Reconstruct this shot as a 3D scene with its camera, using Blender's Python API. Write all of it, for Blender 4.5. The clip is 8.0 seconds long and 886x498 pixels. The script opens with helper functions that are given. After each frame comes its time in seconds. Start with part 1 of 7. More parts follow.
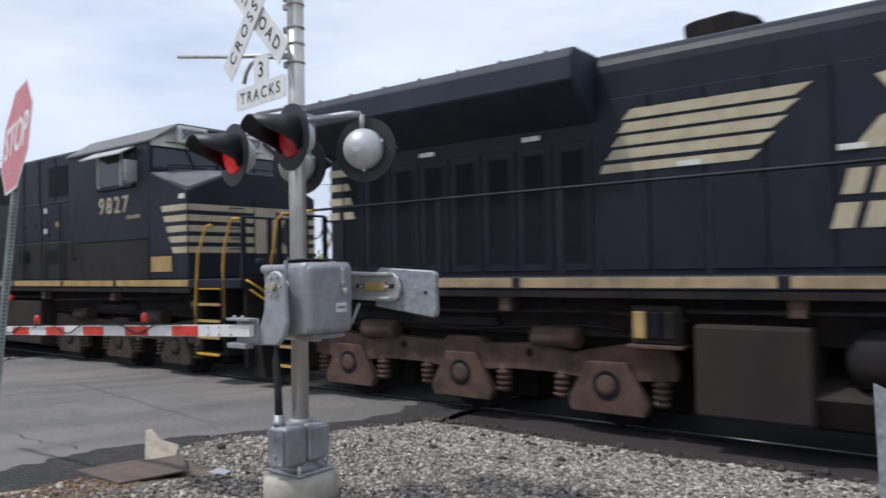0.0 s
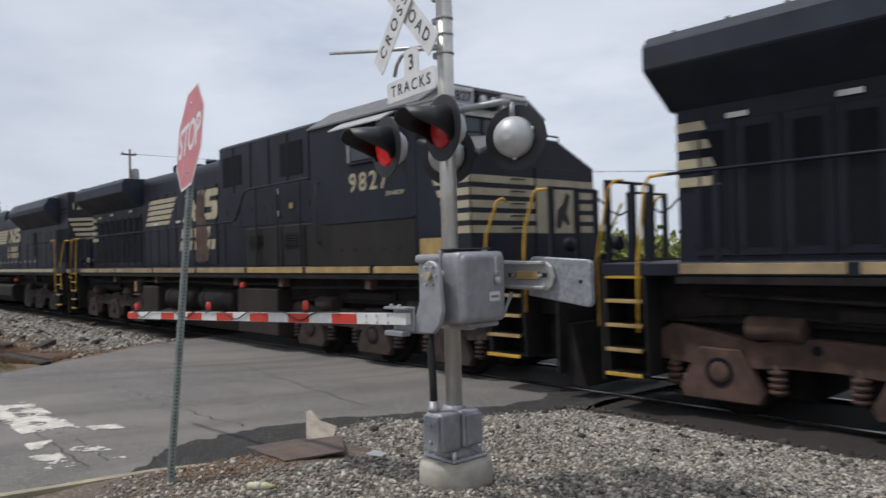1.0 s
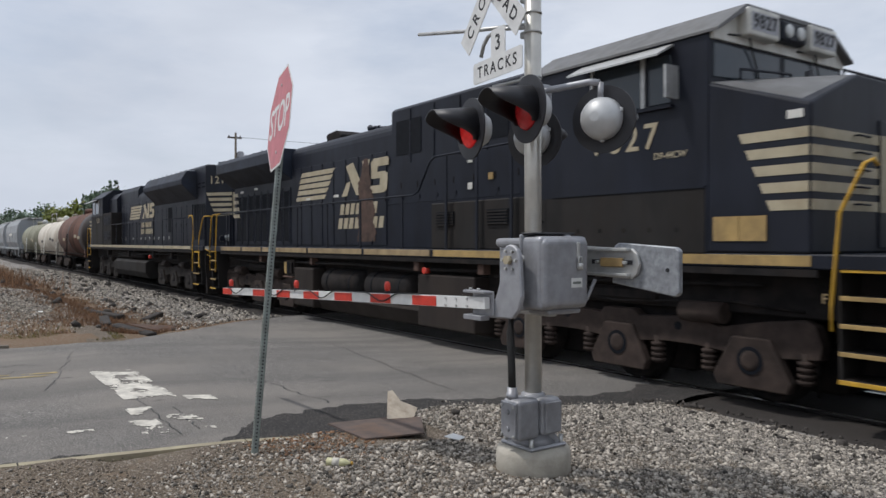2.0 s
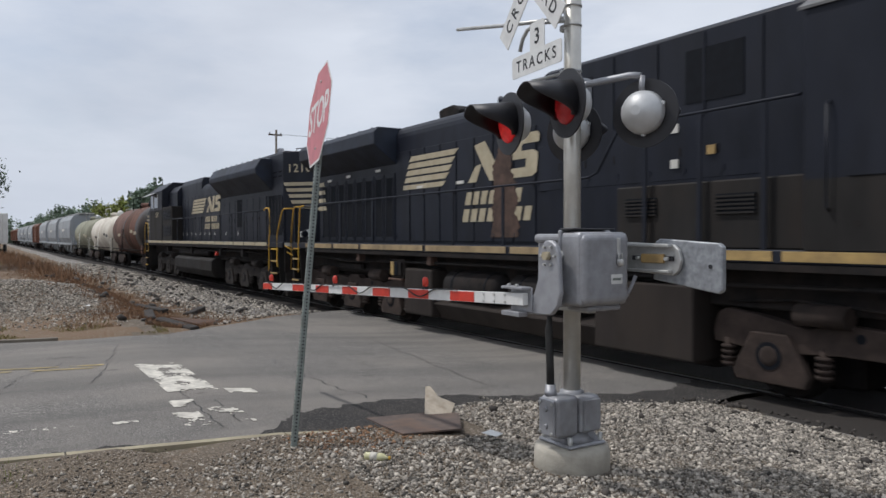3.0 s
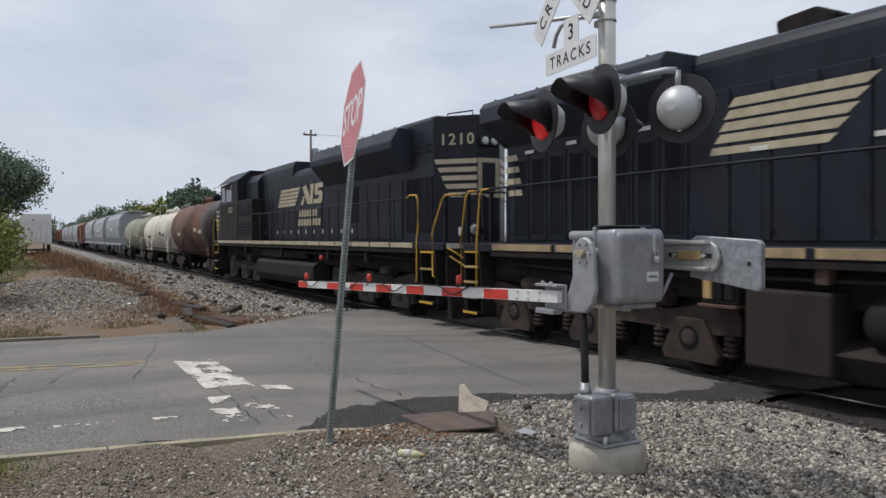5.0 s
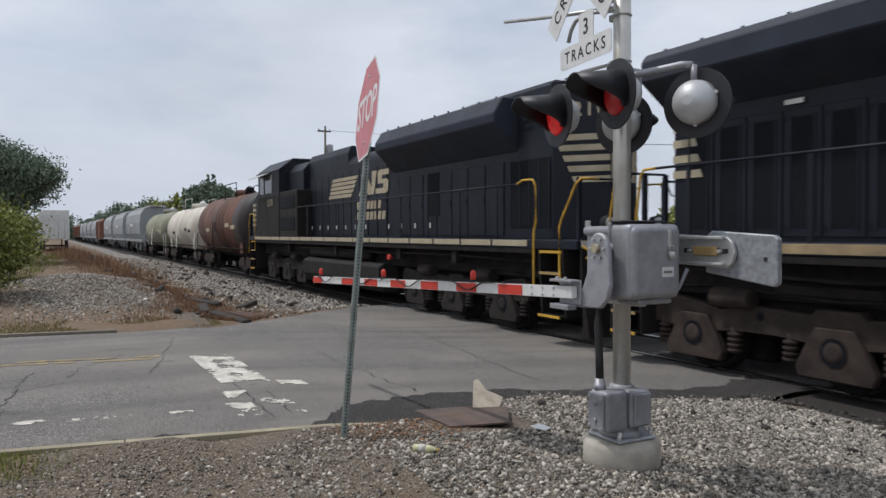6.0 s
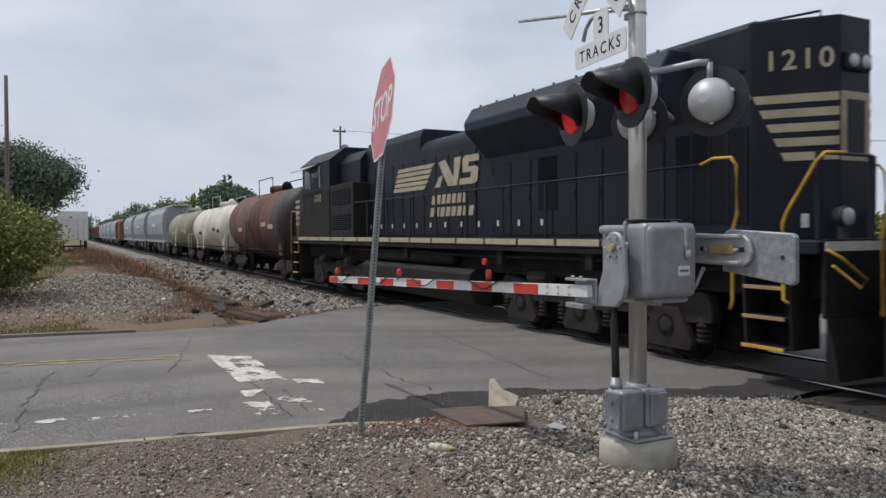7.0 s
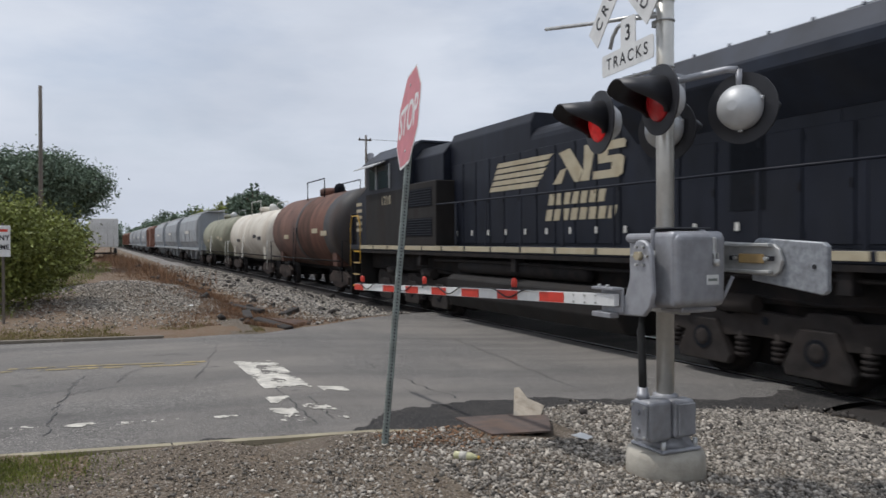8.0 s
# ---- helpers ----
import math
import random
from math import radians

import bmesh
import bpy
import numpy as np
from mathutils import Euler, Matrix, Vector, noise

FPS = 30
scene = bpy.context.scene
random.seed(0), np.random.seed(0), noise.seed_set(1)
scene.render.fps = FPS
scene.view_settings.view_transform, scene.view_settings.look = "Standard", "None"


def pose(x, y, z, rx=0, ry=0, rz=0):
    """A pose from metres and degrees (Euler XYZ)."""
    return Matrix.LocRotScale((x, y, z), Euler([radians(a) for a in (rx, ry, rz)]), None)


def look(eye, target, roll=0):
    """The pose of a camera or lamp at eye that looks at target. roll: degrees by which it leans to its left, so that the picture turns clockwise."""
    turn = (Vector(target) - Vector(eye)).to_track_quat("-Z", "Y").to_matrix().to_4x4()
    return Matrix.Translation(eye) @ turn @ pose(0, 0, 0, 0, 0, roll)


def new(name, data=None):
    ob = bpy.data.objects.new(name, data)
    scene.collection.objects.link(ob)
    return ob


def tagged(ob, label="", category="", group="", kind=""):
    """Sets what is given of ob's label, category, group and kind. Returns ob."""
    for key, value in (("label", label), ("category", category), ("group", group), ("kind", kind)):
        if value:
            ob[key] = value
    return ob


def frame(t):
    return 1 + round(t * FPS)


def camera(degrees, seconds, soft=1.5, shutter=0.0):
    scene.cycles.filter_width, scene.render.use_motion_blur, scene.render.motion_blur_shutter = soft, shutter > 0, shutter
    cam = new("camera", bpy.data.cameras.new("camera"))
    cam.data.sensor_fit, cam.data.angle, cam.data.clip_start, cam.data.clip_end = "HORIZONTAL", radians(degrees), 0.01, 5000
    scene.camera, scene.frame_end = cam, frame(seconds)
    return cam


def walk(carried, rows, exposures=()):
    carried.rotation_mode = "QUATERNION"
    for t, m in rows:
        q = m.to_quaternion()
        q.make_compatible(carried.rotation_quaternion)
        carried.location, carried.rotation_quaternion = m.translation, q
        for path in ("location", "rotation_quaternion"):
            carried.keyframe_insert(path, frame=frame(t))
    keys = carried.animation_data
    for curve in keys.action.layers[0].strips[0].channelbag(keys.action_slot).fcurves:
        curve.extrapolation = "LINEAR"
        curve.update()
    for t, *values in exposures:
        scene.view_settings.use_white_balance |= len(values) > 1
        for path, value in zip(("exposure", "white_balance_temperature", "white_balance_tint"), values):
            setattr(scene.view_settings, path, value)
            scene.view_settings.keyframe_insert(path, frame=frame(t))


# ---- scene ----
cam = camera(61.5, 8.0, shutter=0.35)
PATH = [
    (0, pose(0.110, -0.024, 1.491, 91.401, 1.021, 38.021)),
    (0.5, pose(0.041, -0.069, 1.522, 91.284, 1.476, 43.458)),
    (1, pose(-0.001, -0.098, 1.524, 90.398, 1.496, 48.106)),
    (1.5, pose(-0.013, -0.033, 1.519, 89.441, 0.465, 54.004)),
    (2, pose(-0.000, 0.008, 1.509, 89.380, 0.145, 55.335)),
    (3.5, pose(-0.017, 0.018, 1.504, 89.002, 0.074, 59.667)),
    (4, pose(-0.007, 0.012, 1.503, 89.093, 0.167, 60.107)),
    (4.5, pose(-0.014, 0.019, 1.501, 89.082, 0.243, 60.452)),
    (6, pose(-0.009, 0.013, 1.492, 88.721, 0.221, 61.923)),
    (6.5, pose(-0.009, 0.015, 1.496, 88.575, 0.368, 62.654)),
    (7, pose(0.004, 0.004, 1.493, 88.677, 0.446, 63.084)),
    (7.5, pose(0.004, 0.009, 1.492, 88.752, 0.294, 62.883)),
    (8, pose(0.000, 0.000, 1.489, 89.334, 0.251, 64.988)),
]
walk(cam, PATH, [(0, 0.26, 5950, 11), (0.5, 0.10, 6100, 11), (1, 0.0, 6230, 11), (4, 0.0, 6250, 11), (8, -0.05, 6220, 11)])

# ---- world and sun ----
world = bpy.data.worlds.new("sky")
scene.world = world
world.use_nodes = True
wn, wl = world.node_tree.nodes, world.node_tree.links
SUN_DIR = Vector((-0.33, -0.36, 0.87)).normalized()
sky = wn.new("ShaderNodeTexSky")
sky.sky_type = "NISHITA"
sky.sun_disc = False
sky.sun_elevation = math.asin(SUN_DIR.z)
sky.sun_rotation = math.atan2(SUN_DIR.x, SUN_DIR.y)
sky.dust_density = 2.0
wcoord = wn.new("ShaderNodeTexCoord")
wmap = wn.new("ShaderNodeMapping")
wmap.inputs["Scale"].default_value = (1.0, 1.0, 3.2)
wnoise = wn.new("ShaderNodeTexNoise")
wnoise.inputs["Scale"].default_value = 2.3
wnoise.inputs["Detail"].default_value = 7.0
wnoise.inputs["Roughness"].default_value = 0.58
wramp = wn.new("ShaderNodeValToRGB")
wramp.color_ramp.elements[0].position, wramp.color_ramp.elements[0].color = 0.30, (0.62, 0.62, 0.62, 1)
wramp.color_ramp.elements[1].position, wramp.color_ramp.elements[1].color = 0.55, (1, 1, 1, 1)
cnoise = wn.new("ShaderNodeTexNoise")
cnoise.inputs["Scale"].default_value = 1.6
cnoise.inputs["Detail"].default_value = 6.0
cramp = wn.new("ShaderNodeValToRGB")
cramp.color_ramp.elements[0].position, cramp.color_ramp.elements[0].color = 0.3, (5.3, 5.7, 6.4, 1)
cramp.color_ramp.elements[1].position, cramp.color_ramp.elements[1].color = 0.7, (8.0, 8.35, 8.9, 1)
wmix = wn.new("ShaderNodeMixRGB")
wbg = wn["Background"]
wbg.inputs["Strength"].default_value = 0.1
wl.new(wcoord.outputs["Generated"], wmap.inputs["Vector"])
wl.new(wmap.outputs["Vector"], wnoise.inputs["Vector"])
wl.new(wmap.outputs["Vector"], cnoise.inputs["Vector"])
wl.new(wnoise.outputs["Fac"], wramp.inputs["Fac"])
wl.new(cnoise.outputs["Fac"], cramp.inputs["Fac"])
wl.new(wramp.outputs["Color"], wmix.inputs["Fac"])
wl.new(sky.outputs["Color"], wmix.inputs["Color1"])
wl.new(cramp.outputs["Color"], wmix.inputs["Color2"])
wl.new(wmix.outputs["Color"], wbg.inputs["Color"])

sun = new("sun", bpy.data.lights.new("sun", "SUN"))
sun.data.energy, sun.data.angle, sun.data.color = 2.15, radians(2.5), (1.0, 0.95, 0.88)
sun.matrix_world = look((0, 0, 60), Vector((0, 0, 60)) - SUN_DIR)
scene.view_settings.exposure = 0.0


# ---- materials ----
def material(name, colour, rough=0.6, metal=0.0, var=0.25, scale=8.0, bump=0.0, bscale=60.0, dirt=None, dirt_amt=0.5, dscale=1.2, emit=0.0, per_piece=0.0, stretch=(1, 1, 1), spec=0.5):
    m = bpy.data.materials.new(name)
    m.use_nodes = True
    n, l = m.node_tree.nodes, m.node_tree.links
    b = n["Principled BSDF"]
    b.inputs["Roughness"].default_value, b.inputs["Metallic"].default_value = rough, metal
    b.inputs["Specular IOR Level"].default_value = spec
    co = n.new("ShaderNodeTexCoord")
    mp = n.new("ShaderNodeMapping")
    mp.inputs["Scale"].default_value = stretch
    l.new(co.outputs["Object"], mp.inputs["Vector"])
    no = n.new("ShaderNodeTexNoise")
    no.inputs["Scale"].default_value, no.inputs["Detail"].default_value = scale, 6.0
    l.new(mp.outputs["Vector"], no.inputs["Vector"])
    ra = n.new("ShaderNodeValToRGB")
    c = Vector(colour)
    lo, hi = c * (1 - var), c * (1 + var)
    ra.color_ramp.elements[0].position, ra.color_ramp.elements[0].color = 0.3, (*lo, 1)
    ra.color_ramp.elements[1].position, ra.color_ramp.elements[1].color = 0.7, (*hi, 1)
    l.new(no.outputs["Fac"], ra.inputs["Fac"])
    out = ra.outputs["Color"]
    if dirt:
        nd = n.new("ShaderNodeTexNoise")
        nd.inputs["Scale"].default_value, nd.inputs["Detail"].default_value, nd.inputs["Roughness"].default_value = dscale, 8.0, 0.65
        l.new(mp.outputs["Vector"], nd.inputs["Vector"])
        rd = n.new("ShaderNodeValToRGB")
        rd.color_ramp.elements[0].position, rd.color_ramp.elements[0].color = 0.45, (0, 0, 0, 1)
        rd.color_ramp.elements[1].position, rd.color_ramp.elements[1].color = 0.72, (dirt_amt, dirt_amt, dirt_amt, 1)
        l.new(nd.outputs["Fac"], rd.inputs["Fac"])
        mx = n.new("ShaderNodeMixRGB")
        mx.inputs["Color2"].default_value = (*dirt, 1)
        l.new(rd.outputs["Color"], mx.inputs["Fac"])
        l.new(out, mx.inputs["Color1"])
        out = mx.outputs["Color"]
        rr = n.new("ShaderNodeMapRange")
        rr.inputs["To Min"].default_value, rr.inputs["To Max"].default_value = rough, min(1.0, rough + 0.3)
        l.new(rd.outputs["Color"], rr.inputs["Value"])
        l.new(rr.outputs["Result"], b.inputs["Roughness"])
    if per_piece:
        oi = n.new("ShaderNodeNewGeometry")
        hs = n.new("ShaderNodeHueSaturation")
        mr = n.new("ShaderNodeMapRange")
        mr.inputs["To Min"].default_value, mr.inputs["To Max"].default_value = 1 - per_piece, 1 + per_piece
        l.new(oi.outputs["Random Per Island"], mr.inputs["Value"])
        l.new(mr.outputs["Result"], hs.inputs["Value"])
        l.new(out, hs.inputs["Color"])
        out = hs.outputs["Color"]
    l.new(out, b.inputs["Base Color"])
    if bump:
        nb = n.new("ShaderNodeTexNoise")
        nb.inputs["Scale"].default_value, nb.inputs["Detail"].default_value = bscale, 5.0
        l.new(mp.outputs["Vector"], nb.inputs["Vector"])
        bu = n.new("ShaderNodeBump")
        bu.inputs["Strength"].default_value, bu.inputs["Distance"].default_value = bump, 0.02
        l.new(nb.outputs["Fac"], bu.inputs["Height"])
        l.new(bu.outputs["Normal"], b.inputs["Normal"])
    if emit:
        b.inputs["Emission Color"].default_value = (*colour, 1)
        b.inputs["Emission Strength"].default_value = emit
    return m


M = dict(
    black=material("black_paint", (0.0120, 0.0143, 0.0225), 0.46, var=0.3, scale=3, dirt=(0.023, 0.024, 0.028), dirt_amt=0.45, dscale=0.9, bump=0.04, bscale=9, stretch=(1, 1, 0.35), spec=0.22),
    dusty=material("dusty_black_paint", (0.0185, 0.0170, 0.0160), 0.7, var=0.3, scale=3, dirt=(0.036, 0.028, 0.023), dirt_amt=0.6, dscale=1.4, stretch=(1, 1, 0.4), spec=0.25),
    roof=material("roof_paint", (0.022, 0.028, 0.043), 0.55, var=0.3, scale=2, dirt=(0.04, 0.038, 0.036), dirt_amt=0.5, spec=0.3),
    grille=material("dark_grille", (0.008, 0.0095, 0.013), 0.8, var=0.2, spec=0.15),
    under=material("underframe_grime", (0.016, 0.0145, 0.0145), 0.85, var=0.4, scale=5, dirt=(0.036, 0.026, 0.02), dirt_amt=0.6, dscale=2.5, bump=0.2, bscale=30, spec=0.2),
    truck=material("rusty_truck_grime", (0.088, 0.050, 0.036), 0.85, var=0.35, scale=5, dirt=(0.025, 0.019, 0.016), dirt_amt=0.7, dscale=2.2, bump=0.2, bscale=30),
    truck_dark=material("sooty_truck_grime", (0.048, 0.034, 0.028), 0.85, var=0.35, scale=5, dirt=(0.016, 0.014, 0.013), dirt_amt=0.7, dscale=2.2, bump=0.2, bscale=30, spec=0.3),
    truck_black=material("black_truck_grime", (0.027, 0.023, 0.021), 0.85, var=0.35, scale=5, dirt=(0.045, 0.033, 0.027), dirt_amt=0.5, dscale=2.2, bump=0.2, bscale=30, spec=0.25),
    cream=material("cream_paint", (0.43, 0.375, 0.26), 0.55, var=0.12, scale=4, dirt=(0.30, 0.22, 0.12), dirt_amt=0.5, dscale=3.0),
    gold=material("dulled_gold_paint", (0.40, 0.27, 0.10), 0.6, var=0.2, scale=4, dirt=(0.16, 0.11, 0.06), dirt_amt=0.7, dscale=3.0),
    sill=material("dirty_tan_paint", (0.34, 0.25, 0.135), 0.65, var=0.2, scale=3, dirt=(0.10, 0.075, 0.05), dirt_amt=0.7, dscale=2.2),
    white=material("white_paint", (0.66, 0.65, 0.60), 0.5, var=0.1, scale=4, dirt=(0.3, 0.27, 0.22), dirt_amt=0.4, dscale=3.0),
    yellow=material("safety_yellow", (0.62, 0.36, 0.03), 0.5, var=0.15, scale=8, dirt=(0.2, 0.12, 0.05), dirt_amt=0.5, dscale=6.0),
    glass=material("cab_glass", (0.03, 0.04, 0.05), 0.06, var=0.05),
    lamp_glass=material("headlight_glass", (0.55, 0.56, 0.55), 0.12, var=0.05),
    steel=material("rail_steel", (0.42, 0.40, 0.38), 0.28, metal=0.9, var=0.2, scale=10),
    rust=material("rusty_steel", (0.085, 0.05, 0.035), 0.85, var=0.4, scale=14, dirt=(0.15, 0.07, 0.03), dirt_amt=0.6, dscale=5, bump=0.3),
    galv=material("galvanised_steel", (0.50, 0.50, 0.485), 0.42, metal=0.5, var=0.14, scale=14, dirt=(0.28, 0.28, 0.27), dirt_amt=0.35, dscale=5.0, bump=0.03),
    alu=material("cast_aluminium", (0.335, 0.34, 0.36), 0.45, metal=0.35, var=0.16, scale=9, dirt=(0.17, 0.165, 0.16), dirt_amt=0.55, dscale=4.0, bump=0.05, bscale=80),
    galv_dull=material("mottled_galvanised_plate", (0.33, 0.345, 0.365), 0.5, metal=0.5, var=0.3, scale=26, dirt=(0.24, 0.25, 0.265), dirt_amt=0.5, dscale=7.0, bump=0.03),
    mast=material("bright_mast_steel", (0.56, 0.545, 0.50), 0.36, metal=0.6, var=0.12, scale=9, dirt=(0.40, 0.38, 0.33), dirt_amt=0.4, dscale=4.0),
    silver=material("silver_paint", (0.55, 0.56, 0.56), 0.42, metal=0.25, var=0.08, scale=10, dirt=(0.3, 0.3, 0.3), dirt_amt=0.3, dscale=6),
    lampblack=material("lamp_black", (0.020, 0.020, 0.024), 0.5, var=0.2),
    rubber=material("rubber_hose", (0.012, 0.012, 0.012), 0.6, var=0.2),
    red_on=material("lit_red_lens", (0.62, 0.022, 0.022), 0.25, var=0.25, scale=30, emit=0.26),
    red_off=material("dim_red_lens", (0.32, 0.014, 0.016), 0.25, var=0.25, scale=30, emit=0.10),
    sheet_red=material("red_sheeting", (0.62, 0.045, 0.025), 0.45, var=0.1, scale=14, dirt=(0.35, 0.06, 0.04), dirt_amt=0.3, dscale=8),
    sheet_white=material("white_sheeting", (0.72, 0.72, 0.70), 0.45, var=0.07, scale=12, dirt=(0.4, 0.4, 0.38), dirt_amt=0.3, dscale=8),
    stop_red=material("faded_stop_red", (0.52, 0.16, 0.18), 0.5, var=0.12, scale=8, dirt=(0.5, 0.2, 0.2), dirt_amt=0.3, dscale=5),
    letter=material("black_lettering", (0.012, 0.012, 0.013), 0.6, var=0.1),
    post=material("green_grey_post", (0.22, 0.25, 0.23), 0.5, metal=0.4, var=0.2, scale=12, dirt=(0.13, 0.12, 0.1), dirt_amt=0.5, dscale=5),
    kerb_old=material("old_dirty_kerb", (0.20, 0.175, 0.14), 0.95, var=0.3, scale=5, dirt=(0.10, 0.08, 0.06), dirt_amt=0.8, dscale=2.5, bump=0.3),
    concrete=material("cast_concrete", (0.42, 0.39, 0.33), 0.9, var=0.15, scale=7, dirt=(0.2, 0.18, 0.14), dirt_amt=0.6, dscale=4, bump=0.2, bscale=50),
    kerb=material("painted_kerb", (0.36, 0.32, 0.22), 0.9, var=0.25, scale=6, dirt=(0.16, 0.13, 0.1), dirt_amt=0.8, dscale=3, bump=0.2),
    tie=material("creosote_tie", (0.034, 0.028, 0.024), 0.9, var=0.4, scale=8, bump=0.3),
    stone=material("gravel_stone", (0.305, 0.275, 0.234), 0.9, var=0.4, scale=25, per_piece=0.88, bump=0.2, bscale=90),
    pebble=material("dirty_pebble", (0.195, 0.158, 0.118), 0.95, var=0.3, scale=25, per_piece=0.9),
    darkstone=material("dark_stone", (0.055, 0.048, 0.042), 0.9, var=0.3, scale=25, per_piece=0.4),
    peeled=material("peeled_rust", (0.080, 0.048, 0.036), 0.85, var=0.35, scale=6, dirt=(0.045, 0.03, 0.024), dirt_amt=0.8, dscale=2.5, bump=0.2, bscale=25),
    tank_side=material("dusty_tank_side", (0.030, 0.024, 0.021), 0.8, var=0.25, scale=3, dirt=(0.046, 0.036, 0.029), dirt_amt=0.6, dscale=1.6, stretch=(1, 1, 0.4), spec=0.25),
    paint=material("worn_road_paint", (0.60, 0.57, 0.50), 0.85, var=0.2, scale=9, dirt=(0.22, 0.20, 0.18), dirt_amt=0.7, dscale=6, bump=0.15),
    ypaint=material("worn_yellow_paint", (0.34, 0.265, 0.12), 0.85, var=0.25, scale=9, dirt=(0.13, 0.125, 0.12), dirt_amt=0.9, dscale=4),
    # dusty grey, lightened so the sky's reflection on the nose is in the colour
    nose_top=material("dusty_skylit_top", (0.13, 0.13, 0.13), 0.5, var=0.25, scale=3, dirt=(0.10, 0.095, 0.085), dirt_amt=0.5, dscale=2.5),
    card=material("weathered_card", (0.55, 0.48, 0.38), 0.9, var=0.15, scale=8, dirt=(0.2, 0.13, 0.09), dirt_amt=0.7, dscale=7),
    rustyplate=material("flat_rusty_plate", (0.105, 0.078, 0.066), 0.8, var=0.25, scale=8, dirt=(0.17, 0.09, 0.045), dirt_amt=0.45, dscale=4),
    bottle=material("cloudy_plastic", (0.5, 0.48, 0.28), 0.3, var=0.2, scale=20),
    bark=material("bark", (0.09, 0.07, 0.05), 0.95, var=0.3, scale=12, bump=0.4),
    wood=material("weathered_pole_wood", (0.14, 0.12, 0.10), 0.95, var=0.3, scale=6, bump=0.2, stretch=(1, 1, 0.1)),
    leaf=material("leaf_green", (0.20, 0.225, 0.05), 0.65, var=0.3, scale=3, per_piece=0.45),
    leaf_dark=material("dark_leaf_green", (0.135, 0.185, 0.125), 0.7, var=0.3, scale=3, per_piece=0.4),
    leaf_light=material("light_leaf_green", (0.10, 0.16, 0.03), 0.65, var=0.3, scale=3, per_piece=0.4),
    weed=material("dead_weed", (0.22, 0.125, 0.07), 0.9, var=0.3, scale=2, per_piece=0.5),
    turf=material("yellowing_turf", (0.17, 0.195, 0.04), 0.9, var=0.3, scale=2, per_piece=0.5),
    grass=material("dry_grass", (0.20, 0.17, 0.06), 0.9, var=0.3, scale=2, per_piece=0.4),
    tank_brown=material("rusty_brown_tank", (0.135, 0.062, 0.042), 0.75, var=0.35, scale=2, dirt=(0.035, 0.028, 0.024), dirt_amt=0.8, dscale=0.9, stretch=(1, 1, 0.3)),
    tank_black=material("black_tank", (0.022, 0.02, 0.02), 0.6, var=0.3, scale=2, dirt=(0.08, 0.045, 0.03), dirt_amt=0.5, stretch=(1, 1, 0.3)),
    tank_white=material("dirty_white_tank", (0.62, 0.58, 0.50), 0.6, var=0.12, scale=2, dirt=(0.34, 0.26, 0.18), dirt_amt=0.6, dscale=1.2, stretch=(1, 1, 0.3)),
    tank_olive=material("olive_grey_tank", (0.26, 0.26, 0.19), 0.7, var=0.15, scale=2, dirt=(0.12, 0.1, 0.07), dirt_amt=0.6, dscale=1.2, stretch=(1, 1, 0.3)),
    hopper=material("grey_hopper_paint", (0.30, 0.32, 0.335), 0.65, var=0.12, scale=2, dirt=(0.16, 0.15, 0.14), dirt_amt=0.5, dscale=1.0, stretch=(1, 1, 0.3)),
    boxcar=material("oxide_red_paint", (0.17, 0.07, 0.04), 0.75, var=0.2, scale=2, dirt=(0.07, 0.05, 0.04), dirt_amt=0.5),
    trailer=material("white_trailer_skin", (0.66, 0.66, 0.64), 0.5, var=0.08, scale=1, dirt=(0.3, 0.28, 0.25), dirt_amt=0.4),
)


